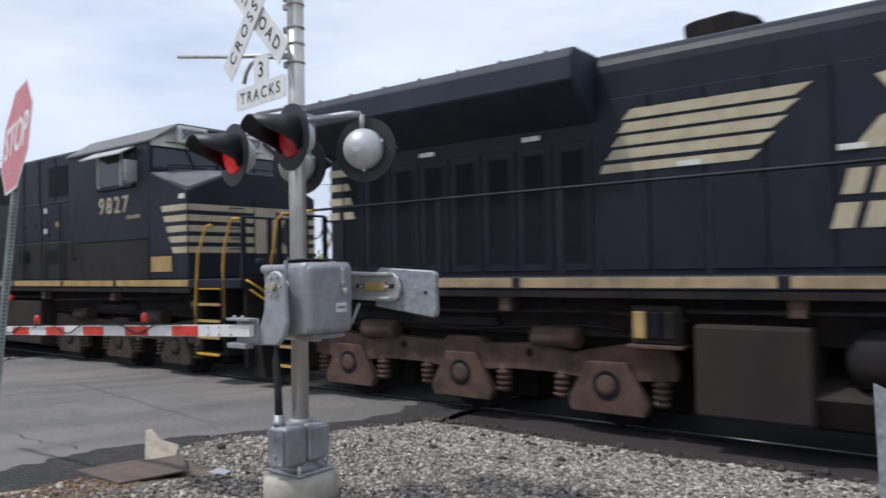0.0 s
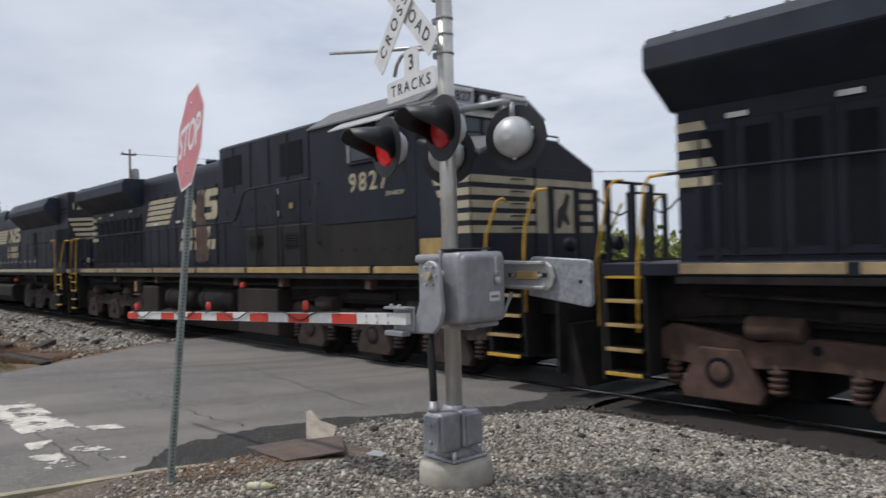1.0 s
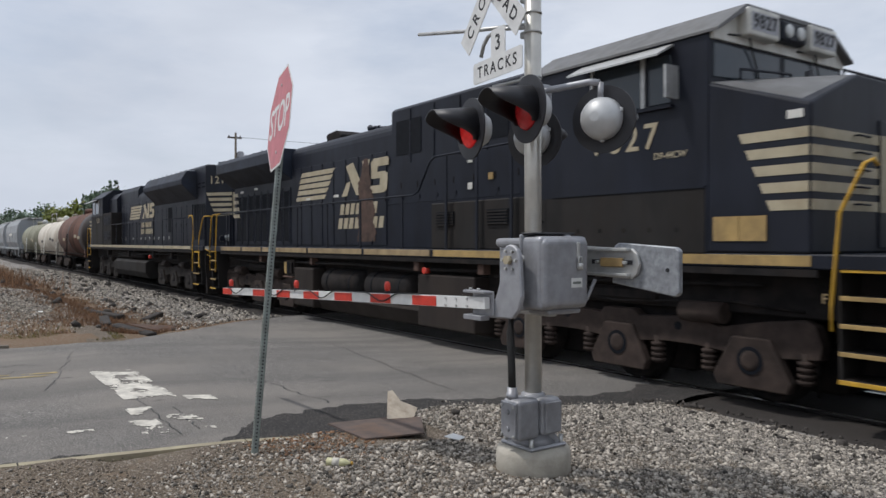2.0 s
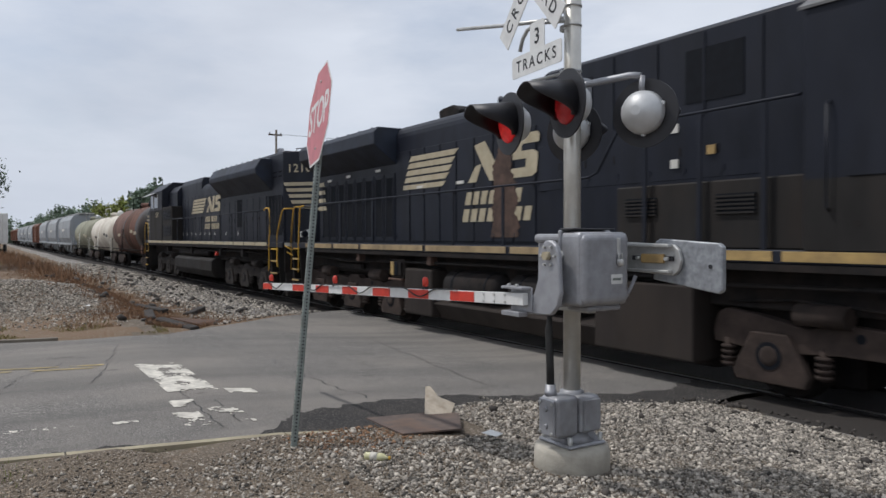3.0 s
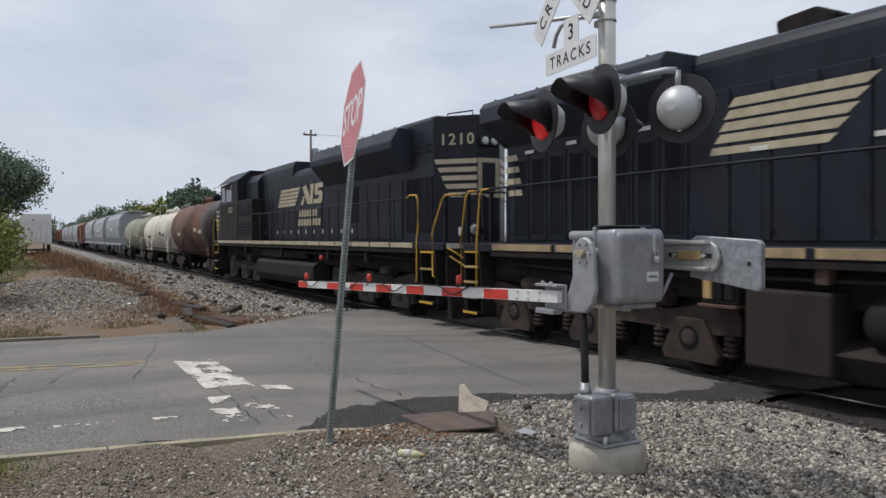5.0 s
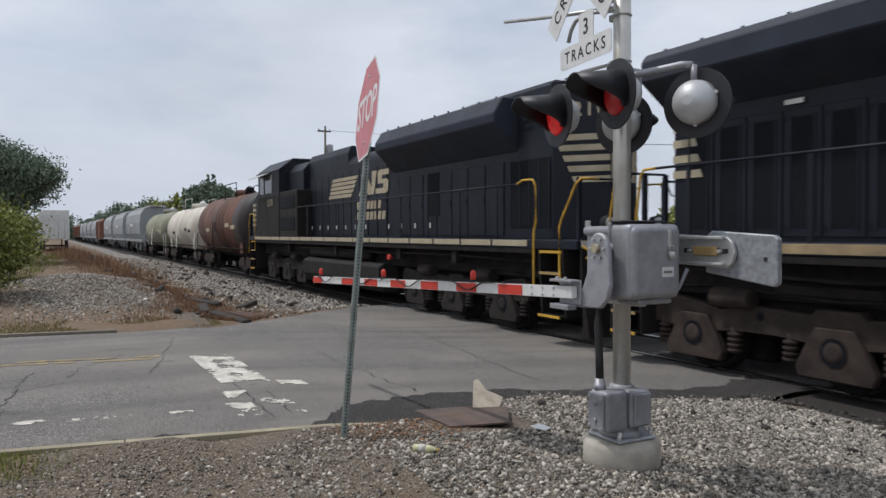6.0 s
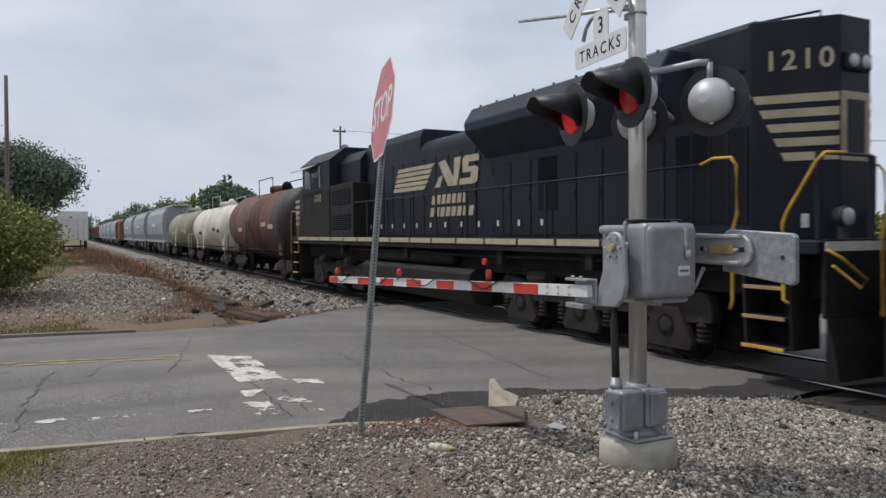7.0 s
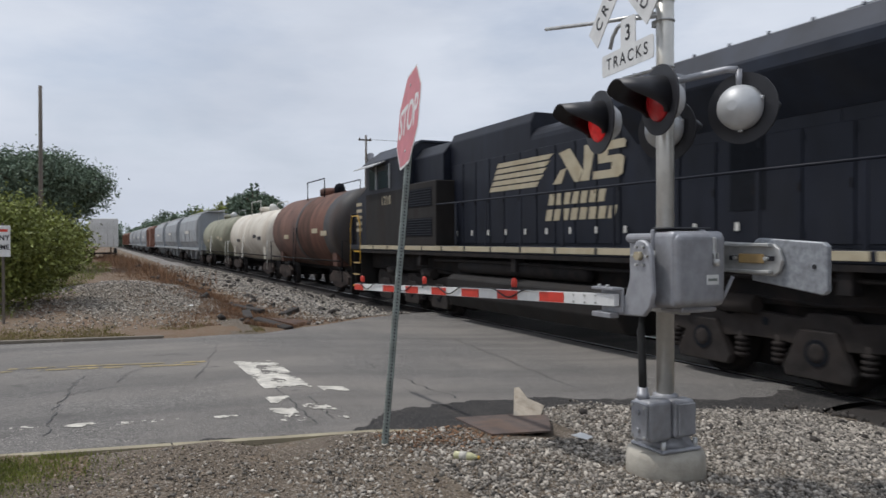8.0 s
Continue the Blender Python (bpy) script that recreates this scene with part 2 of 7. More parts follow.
def ground_material(name, zones, wheel=None):
    """Layers of (colour, scale, low, high) mixed by noise; the first one is the base. wheel: the colour of long worn streaks along y."""
    m = bpy.data.materials.new(name)
    m.use_nodes = True
    n, l = m.node_tree.nodes, m.node_tree.links
    b = n["Principled BSDF"]
    b.inputs["Roughness"].default_value = 0.95
    co = n.new("ShaderNodeTexCoord")
    out = None
    for k, (colour, scale, low, high) in enumerate(zones):
        no = n.new("ShaderNodeTexNoise")
        no.inputs["Scale"].default_value, no.inputs["Detail"].default_value = scale, (1.5 if scale >= 20 else 8.0)
        no.inputs["Roughness"].default_value = 0.65
        l.new(co.outputs["Object"], no.inputs["Vector"])
        ra = n.new("ShaderNodeValToRGB")
        ra.color_ramp.elements[0].position, ra.color_ramp.elements[1].position = low, high
        l.new(no.outputs["Fac"], ra.inputs["Fac"])
        mx = n.new("ShaderNodeMixRGB")
        l.new(ra.outputs["Color"], mx.inputs["Fac"])
        if out:
            l.new(out, mx.inputs["Color1"])
        else:
            mx.inputs["Color1"].default_value = (*(Vector(colour) * 0.7), 1)
        mx.inputs["Color2"].default_value = (*colour, 1)
        out = mx.outputs["Color"]
    if wheel:
        mp = n.new("ShaderNodeMapping")
        mp.inputs["Rotation"].default_value = (0, 0, radians(11.3))
        mp.inputs["Scale"].default_value = (1.0, 0.05, 1.0)
        l.new(co.outputs["Object"], mp.inputs["Vector"])
        no = n.new("ShaderNodeTexNoise")
        no.inputs["Scale"].default_value, no.inputs["Detail"].default_value = 1.3, 5.0
        l.new(mp.outputs["Vector"], no.inputs["Vector"])
        ra = n.new("ShaderNodeValToRGB")
        ra.color_ramp.elements[0].position, ra.color_ramp.elements[1].position = 0.45, 0.72
        ra.color_ramp.elements[1].color = (0.75, 0.75, 0.75, 1)
        l.new(no.outputs["Fac"], ra.inputs["Fac"])
        mx = n.new("ShaderNodeMixRGB")
        mx.inputs["Color2"].default_value = (*wheel, 1)
        l.new(ra.outputs["Color"], mx.inputs["Fac"])
        l.new(out, mx.inputs["Color1"])
        out = mx.outputs["Color"]
    l.new(out, b.inputs["Base Color"])
    nb = n.new("ShaderNodeTexNoise")
    nb.inputs["Scale"].default_value, nb.inputs["Detail"].default_value = 45.0, 5.0
    l.new(co.outputs["Object"], nb.inputs["Vector"])
    bu = n.new("ShaderNodeBump")
    bu.inputs["Strength"].default_value, bu.inputs["Distance"].default_value = 0.75, 0.02
    l.new(nb.outputs["Fac"], bu.inputs["Height"])
    l.new(bu.outputs["Normal"], b.inputs["Normal"])
    return m


M["dirt"] = ground_material("gravelly_dirt", [((0.155, 0.120, 0.084), 30, 0.36, 0.64), ((0.086, 0.063, 0.042), 0.9, 0.40, 0.66), ((0.30, 0.265, 0.22), 70, 0.56, 0.62), ((0.045, 0.038, 0.031), 95, 0.60, 0.68), ((0.165, 0.100, 0.048), 0.8, 0.58, 0.72)])
M["asphalt"] = ground_material("worn_asphalt", [((0.185, 0.174, 0.160), 28, 0.34, 0.66), ((0.112, 0.105, 0.097), 0.7, 0.5, 0.72), ((0.045, 0.042, 0.039), 70, 0.54, 0.66), ((0.46, 0.43, 0.39), 80, 0.57, 0.68), ((0.215, 0.197, 0.175), 0.22, 0.45, 0.62), ((0.095, 0.088, 0.080), 2.3, 0.60, 0.74)], wheel=(0.105, 0.099, 0.093))
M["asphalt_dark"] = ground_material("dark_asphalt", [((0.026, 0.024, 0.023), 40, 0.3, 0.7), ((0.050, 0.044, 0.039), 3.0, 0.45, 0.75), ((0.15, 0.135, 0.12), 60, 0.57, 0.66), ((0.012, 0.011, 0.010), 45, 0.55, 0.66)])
M["grassy"] = ground_material("scrubby_ground", [((0.18, 0.125, 0.075), 9, 0.34, 0.66), ((0.15, 0.085, 0.045), 0.6, 0.42, 0.66), ((0.10, 0.10, 0.045), 0.25, 0.55, 0.75), ((0.27, 0.24, 0.2), 50, 0.58, 0.66)])
# oil-stained stone with the shade under the train mixed into its colour
M["oily"] = ground_material("oily_shaded_ballast", [((0.036, 0.030, 0.026), 40, 0.3, 0.7), ((0.022, 0.019, 0.017), 1.5, 0.5, 0.8), ((0.075, 0.066, 0.057), 60, 0.62, 0.70)])
M["ballast"] = ground_material("ballast_bed", [((0.24, 0.22, 0.20), 40, 0.3, 0.7), ((0.10, 0.085, 0.07), 1.5, 0.5, 0.8), ((0.4, 0.38, 0.35), 60, 0.55, 0.63)])


# ---- mesh helpers ----
def add_box(bm, a, b, bev=0.0, seg=1):
    (x0, y0, z0), (x1, y1, z1) = a, b
    v = [bm.verts.new(p) for p in ((x0, y0, z0), (x1, y0, z0), (x1, y1, z0), (x0, y1, z0), (x0, y0, z1), (x1, y0, z1), (x1, y1, z1), (x0, y1, z1))]
    f = [bm.faces.new([v[i] for i in q]) for q in ((0, 3, 2, 1), (4, 5, 6, 7), (0, 1, 5, 4), (1, 2, 6, 5), (2, 3, 7, 6), (3, 0, 4, 7))]
    if bev:
        e = {e for q in f for e in q.edges}
        bmesh.ops.bevel(bm, geom=list(e), offset=bev, segments=seg, affect="EDGES", profile=0.5)
    return bm


def box(a, b, bev=0.0, seg=1):
    return add_box(bmesh.new(), a, b, bev, seg)


def add_prism(bm, pts, axis, lo, hi, bev=0.0):
    """A closed outline in the plane across an axis, drawn out from lo to hi. For x the outline is (y, z), for y (x, z), for z (x, y)."""
    def at(p, t):
        return (t, p[0], p[1]) if axis == "x" else (p[0], t, p[1]) if axis == "y" else (p[0], p[1], t)
    a = [bm.verts.new(at(p, lo)) for p in pts]
    b = [bm.verts.new(at(p, hi)) for p in pts]
    f = [bm.faces.new(a), bm.faces.new(b[::-1])]
    for i in range(len(pts)):
        j = (i + 1) % len(pts)
        f.append(bm.faces.new((a[i], b[i], b[j], a[j])))
    bmesh.ops.recalc_face_normals(bm, faces=f)
    if bev:
        e = {e for q in f for e in q.edges}
        bmesh.ops.bevel(bm, geom=list(e), offset=bev, segments=1, affect="EDGES", profile=0.5)
    return bm


def prism(pts, axis, lo, hi, bev=0.0):
    return add_prism(bmesh.new(), pts, axis, lo, hi, bev)


def add_cyl(bm, p0, p1, r0, r1=None, n=16):
    r1 = r0 if r1 is None else r1
    p0, p1 = Vector(p0), Vector(p1)
    q = (p1 - p0).to_track_quat("Z", "Y")
    rings = []
    for p, r in ((p0, r0), (p1, r1)):
        rings.append([bm.verts.new(p + q @ Vector((r * math.cos(2 * math.pi * i / n), r * math.sin(2 * math.pi * i / n), 0))) for i in range(n)])
    for i in range(n):
        j = (i + 1) % n
        bm.faces.new((rings[0][i], rings[0][j], rings[1][j], rings[1][i])).smooth = True
    bm.faces.new(rings[0][::-1])
    bm.faces.new(rings[1])
    return bm


def cyl(p0, p1, r0, r1=None, n=16):
    return add_cyl(bmesh.new(), p0, p1, r0, r1, n)


def add_lathe(bm, p, axis, prof, n=24):
    """A turned shape: prof holds (distance along the axis, radius)."""
    p = Vector(p)
    q = Vector(axis).to_track_quat("Z", "Y")
    rings = []
    for d, r in prof:
        rings.append([bm.verts.new(p + q @ Vector((r * math.cos(2 * math.pi * i / n), r * math.sin(2 * math.pi * i / n), d))) for i in range(n)])
    for a, b in zip(rings, rings[1:]):
        for i in range(n):
            j = (i + 1) % n
            bm.faces.new((a[i], a[j], b[j], b[i])).smooth = True
    bm.faces.new(rings[0][::-1])
    bm.faces.new(rings[-1])
    return bm


def lathe(p, axis, prof, n=24):
    return add_lathe(bmesh.new(), p, axis, prof, n)


def add_tube(bm, pts, r, n=8):
    pts = [Vector(p) for p in pts]
    rings = []
    for i, p in enumerate(pts):
        d = (pts[min(i + 1, len(pts) - 1)] - pts[max(i - 1, 0)]).normalized()
        q = d.to_track_quat("Z", "Y")
        rings.append([bm.verts.new(p + q @ Vector((r * math.cos(2 * math.pi * k / n), r * math.sin(2 * math.pi * k / n), 0))) for k in range(n)])
    for a, b in zip(rings, rings[1:]):
        for k in range(n):
            j = (k + 1) % n
            bm.faces.new((a[k], a[j], b[j], b[k])).smooth = True
    bm.faces.new(rings[0][::-1])
    bm.faces.new(rings[-1])
    bmesh.ops.recalc_face_normals(bm, faces=bm.faces[:])
    return bm


def tube(pts, r, n=8):
    return add_tube(bmesh.new(), pts, r, n)


def mesh_of(name, bm, mat):
    me = bpy.data.meshes.new(name)
    bm.to_mesh(me)
    bm.free()
    me.materials.append(mat)
    return me


def part(name, bm, mat, parent=None, label="", m=None):
    ob = new(name, mesh_of(name, bm, mat))
    ob.parent = parent
    if m is not None:
        ob.matrix_basis = m
    return tagged(ob, label) if label else ob


def thing(name, label, category, m=None, group="", kind=""):
    ob = new(name)
    ob.empty_display_size = 0.2
    if m is not None:
        ob.matrix_basis = m
    return tagged(ob, label, category, group, kind)


def words(name, text, size, m, mat, parent=None, shear=0.0, spacing=1.0, bold=0.0, depth=0.002):
    """Lettering as a thin mesh, centred at m, in its x-y plane."""
    cu = bpy.data.curves.new(name, "FONT")
    cu.body, cu.size, cu.align_x, cu.align_y, cu.extrude = text, size, "CENTER", "CENTER", depth
    cu.shear, cu.space_character, cu.offset, cu.resolution_u = shear, spacing, bold, 3
    tmp = bpy.data.objects.new(name, cu)
    me = bpy.data.meshes.new_from_object(tmp)
    bpy.data.objects.remove(tmp)
    me.materials.append(mat)
    ob = new(name, me)
    ob.parent = parent
    ob.matrix_basis = m
    return ob


def cloud_mesh(name, verts, faces, mat, smooth=False):
    me = bpy.data.meshes.new(name)
    me.from_pydata(verts, [], faces)
    me.materials.append(mat)
    if smooth:
        me.shade_smooth()
    return me


# ---- ground, road, track ----
TRACK_Y, RAIL_Z = 9.05, -0.42
rng = np.random.default_rng(4)


def lerp(x, xs, ys):
    return float(np.interp(x, xs, ys))


def near_edge(y):
    return -5.97 + 0.2 * y if y < 2.6 else lerp(y, [2.6, 3.3, 3.9, 4.3, 4.9, 5.6, 6.3, 7.0, 7.8, 30], [-5.45, -5.75, -5.98, -5.95, -5.86, -5.78, -5.72, -5.75, -5.9, -4.0])


def far_edge(y):
    return -13.1 + 0.2 * y if y < 1.2 else lerp(y, [1.2, 2.5, 4.0, 5.8, 7.3, 9, 30], [-12.86, -13.07, -14.6, -16.7, -18.0, -18.4, -15])


def road_z(y):
    return lerp(y, [-200, -20, 2, 7.3, 40], [-0.3, -0.12, -0.09, -0.425, -0.44])


def ground_z(x, y):
    lane = near_edge(y), far_edge(y)
    z = lerp(y, [-20, 2.8, 4.0, 5.0, 6.0, 6.9, 7.5, 10.6, 12, 200], [0.0, 0.0, -0.07, -0.16, -0.25, -0.35, -0.46, -0.47, -0.7, -0.9])
    if x < lane[1]:
        left = lerp(y, [-20, 2.6, 3.6, 4.6, 6.6, 7.4, 10.8, 12, 200], [-0.05, -0.1, -0.34, -0.36, -0.50, -0.56, -0.56, -0.7, -0.9])
        k = min(1.0, (lane[1] - x) / 1.5)
        z = road_z(y) * (1 - k) + left * k
        z += 0.42 * math.exp(-((x + 23.5) / 4.0) ** 2 - ((y - 0.7) / 1.9) ** 2) * k
    if lane[1] - 0.25 < x < lane[0] + 0.05:
        z = min(z, road_z(y)) - 0.08
    d = math.hypot(x, y)
    return z + (0.02 * noise.noise((x * 1.3, y * 1.3, 0)) if d < 60 else 0)


def axis_steps(fine_lo, fine_hi, step, far):
    a = list(np.arange(fine_lo, fine_hi, step))
    lo, hi, d = fine_lo, fine_hi, step
    left, right = [], []
    while lo > -far:
        d *= 1.25
        lo -= d
        left.append(lo)
    d = step
    while hi < far:
        right.append(hi)
        d *= 1.25
        hi += d
    return left[::-1] + a + right


def build_ground():
    xs, ys = axis_steps(-34, 4, 0.25, 3000), axis_steps(-6, 13, 0.22, 3000)
    verts = [(x, y, ground_z(x, y)) for y in ys for x in xs]
    w = len(xs)
    faces, mats = [], []
    for j in range(len(ys) - 1):
        for i in range(w - 1):
            faces.append((j * w + i, j * w + i + 1, (j + 1) * w + i + 1, (j + 1) * w + i))
            x, y = (xs[i] + xs[i + 1]) / 2, (ys[j] + ys[j + 1]) / 2
            x += 0.5 * noise.noise((x, y, 3))
            y += 0.5 * noise.noise((x, y, 9))
            far = x < far_edge(y)
            # oily track bed; the train's shade is painted in with this dark zone
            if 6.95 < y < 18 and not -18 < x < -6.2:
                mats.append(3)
            elif 5.0 < y < 7.3 and not -18 < x < -5:
                mats.append(2)
            elif far and (2.7 < y or x < -29) or math.hypot(x, y) > 30 or (far and x > -17 and y < 2.2) or (y < -0.2 and x < -5.2):
                mats.append(1)
            else:
                mats.append(0)
    me = cloud_mesh("ground", verts, faces, M["dirt"], True)
    me.materials.append(M["grassy"])
    me.materials.append(M["ballast"])
    me.materials.append(M["oily"])
    me.polygons.foreach_set("material_index", mats)
    tagged(new("ground", me), "gravelly dirt ground with dead weeds and ballast", "ground", kind="structure")


build_ground()


def strip(name, ys, lo, hi, nx, dz, mat, label, category, wobble=0.0):
    verts = []
    for y in ys:
        a, b = lo(y), hi(y)
        for i in range(nx + 1):
            x = a + (b - a) * i / nx
            verts.append((x, y, road_z(y) + dz + 0.012 * noise.noise((x * 0.5, y * 0.5, 1))))
    faces = [(j * (nx + 1) + i, j * (nx + 1) + i + 1, (j + 1) * (nx + 1) + i + 1, (j + 1) * (nx + 1) + i) for j in range(len(ys) - 1) for i in range(nx)]
    ob = new(name, cloud_mesh(name, verts, faces, mat, True))
    return tagged(ob, label, category, kind="structure")


road_ys = [-300, -150, -80, -40, -20] + list(np.arange(-10, 8.21, 0.2))
road = strip("road", road_ys, lambda y: far_edge(y), lambda y: near_edge(y) + 0.08 * noise.noise((0, y * 3, 5)), 40, 0, M["asphalt"], "worn grey asphalt road leading over the tracks", "road")
strip("crossing_surface", list(np.arange(8.42, 9.69, 0.2)), far_edge, near_edge, 30, 0, M["asphalt"], "asphalt between the rails at the crossing", "road")
strip("road_beyond", list(np.arange(9.9, 13, 0.3)) + [20, 40, 80, 150], far_edge, near_edge, 30, 0, M["asphalt"], "asphalt road going on past the tracks", "road")


def dark_line(y):
    return lerp(y, [1.7, 2.1, 2.5, 3.4, 4.4, 5.4, 6.3, 7.1, 8.2], [-5.72, -6.1, -6.55, -6.9, -6.88, -6.62, -6.4, -6.5, -6.7]) + 0.14 * noise.noise((0, y * 1.7, 7)) + 0.10 * noise.noise((0, y * 6, 7)) + 0.05 * noise.noise((0, y * 21, 7))


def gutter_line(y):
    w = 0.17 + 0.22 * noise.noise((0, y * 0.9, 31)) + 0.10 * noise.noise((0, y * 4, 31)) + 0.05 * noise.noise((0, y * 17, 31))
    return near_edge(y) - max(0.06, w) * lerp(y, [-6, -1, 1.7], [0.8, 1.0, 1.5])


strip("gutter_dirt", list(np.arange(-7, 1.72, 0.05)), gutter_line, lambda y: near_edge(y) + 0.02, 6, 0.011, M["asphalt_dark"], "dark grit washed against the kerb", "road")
strip("asphalt_patch", list(np.arange(1.7, 8.2, 0.04)), dark_line, lambda y: near_edge(y) + 0.1, 10, 0.011, M["asphalt_dark"], "dark crumbling asphalt along the road edge", "road")


def kerb_run(name, edge, ys, w, lift, mat, label):
    """A kerb in cast lengths with small joints."""
    ob = thing(name, label, "kerb", kind="structure")
    for a, b in zip(ys, ys[1:]):
        bm = bmesh.new()
        q = []
        for y in (a + 0.006, b - 0.006):
            x = edge(y)
            j = 0.008 * noise.noise((x * 9, y * 7, 2))
            q.append([bm.verts.new(p) for p in ((x - w / 2, y, road_z(y) - 0.1), (x + w / 2, y, road_z(y) - 0.1), (x + w / 2, y, road_z(y) + lift + j), (x - w / 2 + 0.02, y, road_z(y) + lift + j), (x - w / 2, y, road_z(y) + lift - 0.02 + j))])
        for i in range(5):
            k = (i + 1) % 5
            bm.faces.new((q[0][i], q[0][k], q[1][k], q[1][i]))
        bm.faces.new(q[0][::-1])
        bm.faces.new(q[1])
        bmesh.ops.recalc_face_normals(bm, faces=bm.faces[:])
        part("kerb_stone", bm, mat, ob)


kerb_run("kerb_near", lambda y: near_edge(y) + 0.02, list(np.arange(-16, 2.7, 1.5)) + [2.6], 0.10, 0.078, M["kerb"], "low kerb with worn yellowish paint")
kerb_run("kerb_far", lambda y: far_edge(y) - 0.06, list(np.arange(-20, 1.3, 1.5)), 0.16, 0.045, M["kerb_old"], "dirty concrete kerb on the other side of the road")


def paint_patch(name, x0, x1, y0, y1, holes, mat, label, seed):
    """Worn paint: small cells, of which the worn ones are left out."""
    r = np.random.default_rng(seed)
    verts, faces = [], []
    n = max(2, int((x1 - x0) / 0.02))
    k = max(2, int((y1 - y0) / 0.02))
    for i in range(n):
        for j in range(k):
            cx, cy = x0 + (i + 0.5) * (x1 - x0) / n, y0 + (j + 0.5) * (y1 - y0) / k
            edge = min(cx - x0, x1 - cx, cy - y0, y1 - cy) / 0.12
            if noise.noise((cx * 3.1, cy * 4, seed)) + 0.45 * noise.noise((cx * 15, cy * 17, seed)) + 0.2 * noise.noise((cx * 40, cy * 44, seed)) + 0.3 * min(edge, 1) > holes:
                b = len(verts)
                s, u = (x1 - x0) / n / 2, (y1 - y0) / k / 2
                for dx, dy in ((-s, -u), (s, -u), (s, u), (-s, u)):
                    X, Y = cx + dx, cy + dy
                    X += 0.2 * (Y - (y0 + y1) / 2)
                    X += 0.02 * noise.noise((X * 30, Y * 30, 1))
                    verts.append((X, Y, road_z(Y) + 0.006 + 0.012 * noise.noise((X * 0.5, Y * 0.5, 1))))
                faces.append((b, b + 1, b + 2, b + 3))
    if faces:
        tagged(new(name, cloud_mesh(name, verts, faces, mat)), label, "road marking", kind="structure")


paint_patch("stop_line", -9.95, -7.95, 1.62, 2.12, 0.03, M["paint"], "worn white stop line on the asphalt", 3)
paint_patch("stop_line_piece", -7.55, -7.2, 1.53, 1.76, 0.05, M["paint"], "small piece left of the white stop line", 8)
paint_patch("stop_line_piece", -7.0, -6.42, 1.46, 1.68, 0.12, M["paint"], "broken end of the white stop line", 9)
paint_patch("stop_line_piece", -7.1, -6.38, 1.78, 2.04, 0.16, M["paint"], "broken end of the white stop line", 21)
paint_patch("edge_mark", -7.92, -7.66, 2.18, 2.46, -0.02, M["paint"], "small white paint patch on the asphalt", 5)
paint_patch("edge_line", -7.44, -7.30, -4.0, 1.35, 0.30, M["paint"], "worn white edge line", 11)
paint_patch("centre_line", -11.28, -11.19, -9.0, 1.3, 0.0, M["ypaint"], "worn yellow centre line", 12)
paint_patch("centre_line_second", -11.08, -10.99, -9.0, 1.3, 0.0, M["ypaint"], "worn yellow centre line", 14)


def crack(name, pts, w):
    verts, faces = [], []
    for (x, y) in pts:
        j = 0.03 * noise.noise((x * 4, y * 4, 8))
        for s in (-w, w):
            verts.append((x + s + j, y + s * 0.6, road_z(y) + 0.005 + 0.012 * noise.noise((x * 0.5, y * 0.5, 1))))
    for i in range(len(pts) - 1):
        faces.append((2 * i, 2 * i + 1, 2 * i + 3, 2 * i + 2))
    tagged(new(name, cloud_mesh(name, verts, faces, M["letter"])), "dark crack in the asphalt", "crack", kind="structure")


def wander(a, b, n=30, amp=0.08):
    return [(a[0] + (b[0] - a[0]) * i / n + amp * noise.noise((i * 0.35, a[0], 2)), a[1] + (b[1] - a[1]) * i / n + amp * noise.noise((i * 0.3, a[1], 5))) for i in range(n + 1)]


crack("crack", wander((-6.9, -0.4), (-8.6, -0.3)), 0.008)
crack("crack", wander((-8.6, -0.3), (-9.7, -0.15)), 0.006)
crack("crack", wander((-8.6, -0.3), (-8.9, 0.35), 20), 0.004)
crack("crack", wander((-9.1, 0.2), (-9.7, 0.32)), 0.006)
crack("crack", wander((-9.7, 0.32), (-10.6, 0.9)), 0.004)
crack("crack", wander((-9.0, 1.02), (-9.7, 1.22)), 0.006)
crack("crack", wander((-9.7, 1.22), (-11.9, 1.7)), 0.004)
crack("crack", wander((-6.8, 3.5), (-8.5, 3.28)), 0.009)
crack("crack", wander((-8.5, 3.28), (-10.1, 3.35)), 0.006)
crack("crack", wander((-10.1, 3.35), (-12.6, 3.2)), 0.005)
crack("crack", wander((-7.3, 5.2), (-12.4, 6.0)), 0.006)
crack("crack", wander((-6.3, 1.72), (-8.0, 1.74), 30, 0.03), 0.007)
crack("crack", wander((-6.4, 1.9), (-7.4, 1.95), 30, 0.03), 0.006)


# rails, ties, plates
def rail(y, name):
    z = RAIL_Z
    prof = [(-0.07, z - 0.17), (0.07, z - 0.17), (0.07, z - 0.155), (0.012, z - 0.13), (0.012, z - 0.04), (0.036, z - 0.03), (0.036, z - 0.005), (0.028, z), (-0.028, z), (-0.036, z - 0.005), (-0.036, z - 0.03), (-0.012, z - 0.04), (-0.012, z - 0.13), (-0.07, z - 0.155)]
    ob = part(name, prism([(y + a, b) for a, b in prof], "x", -420, 120), M["under"])
    part("rail_head", box((-420, y - 0.026, z - 0.001), (120, y + 0.026, z + 0.003)), M["steel"], ob, "polished running surface")
    return tagged(ob, "rusty steel rail with a worn bright top", "rail", kind="structure")


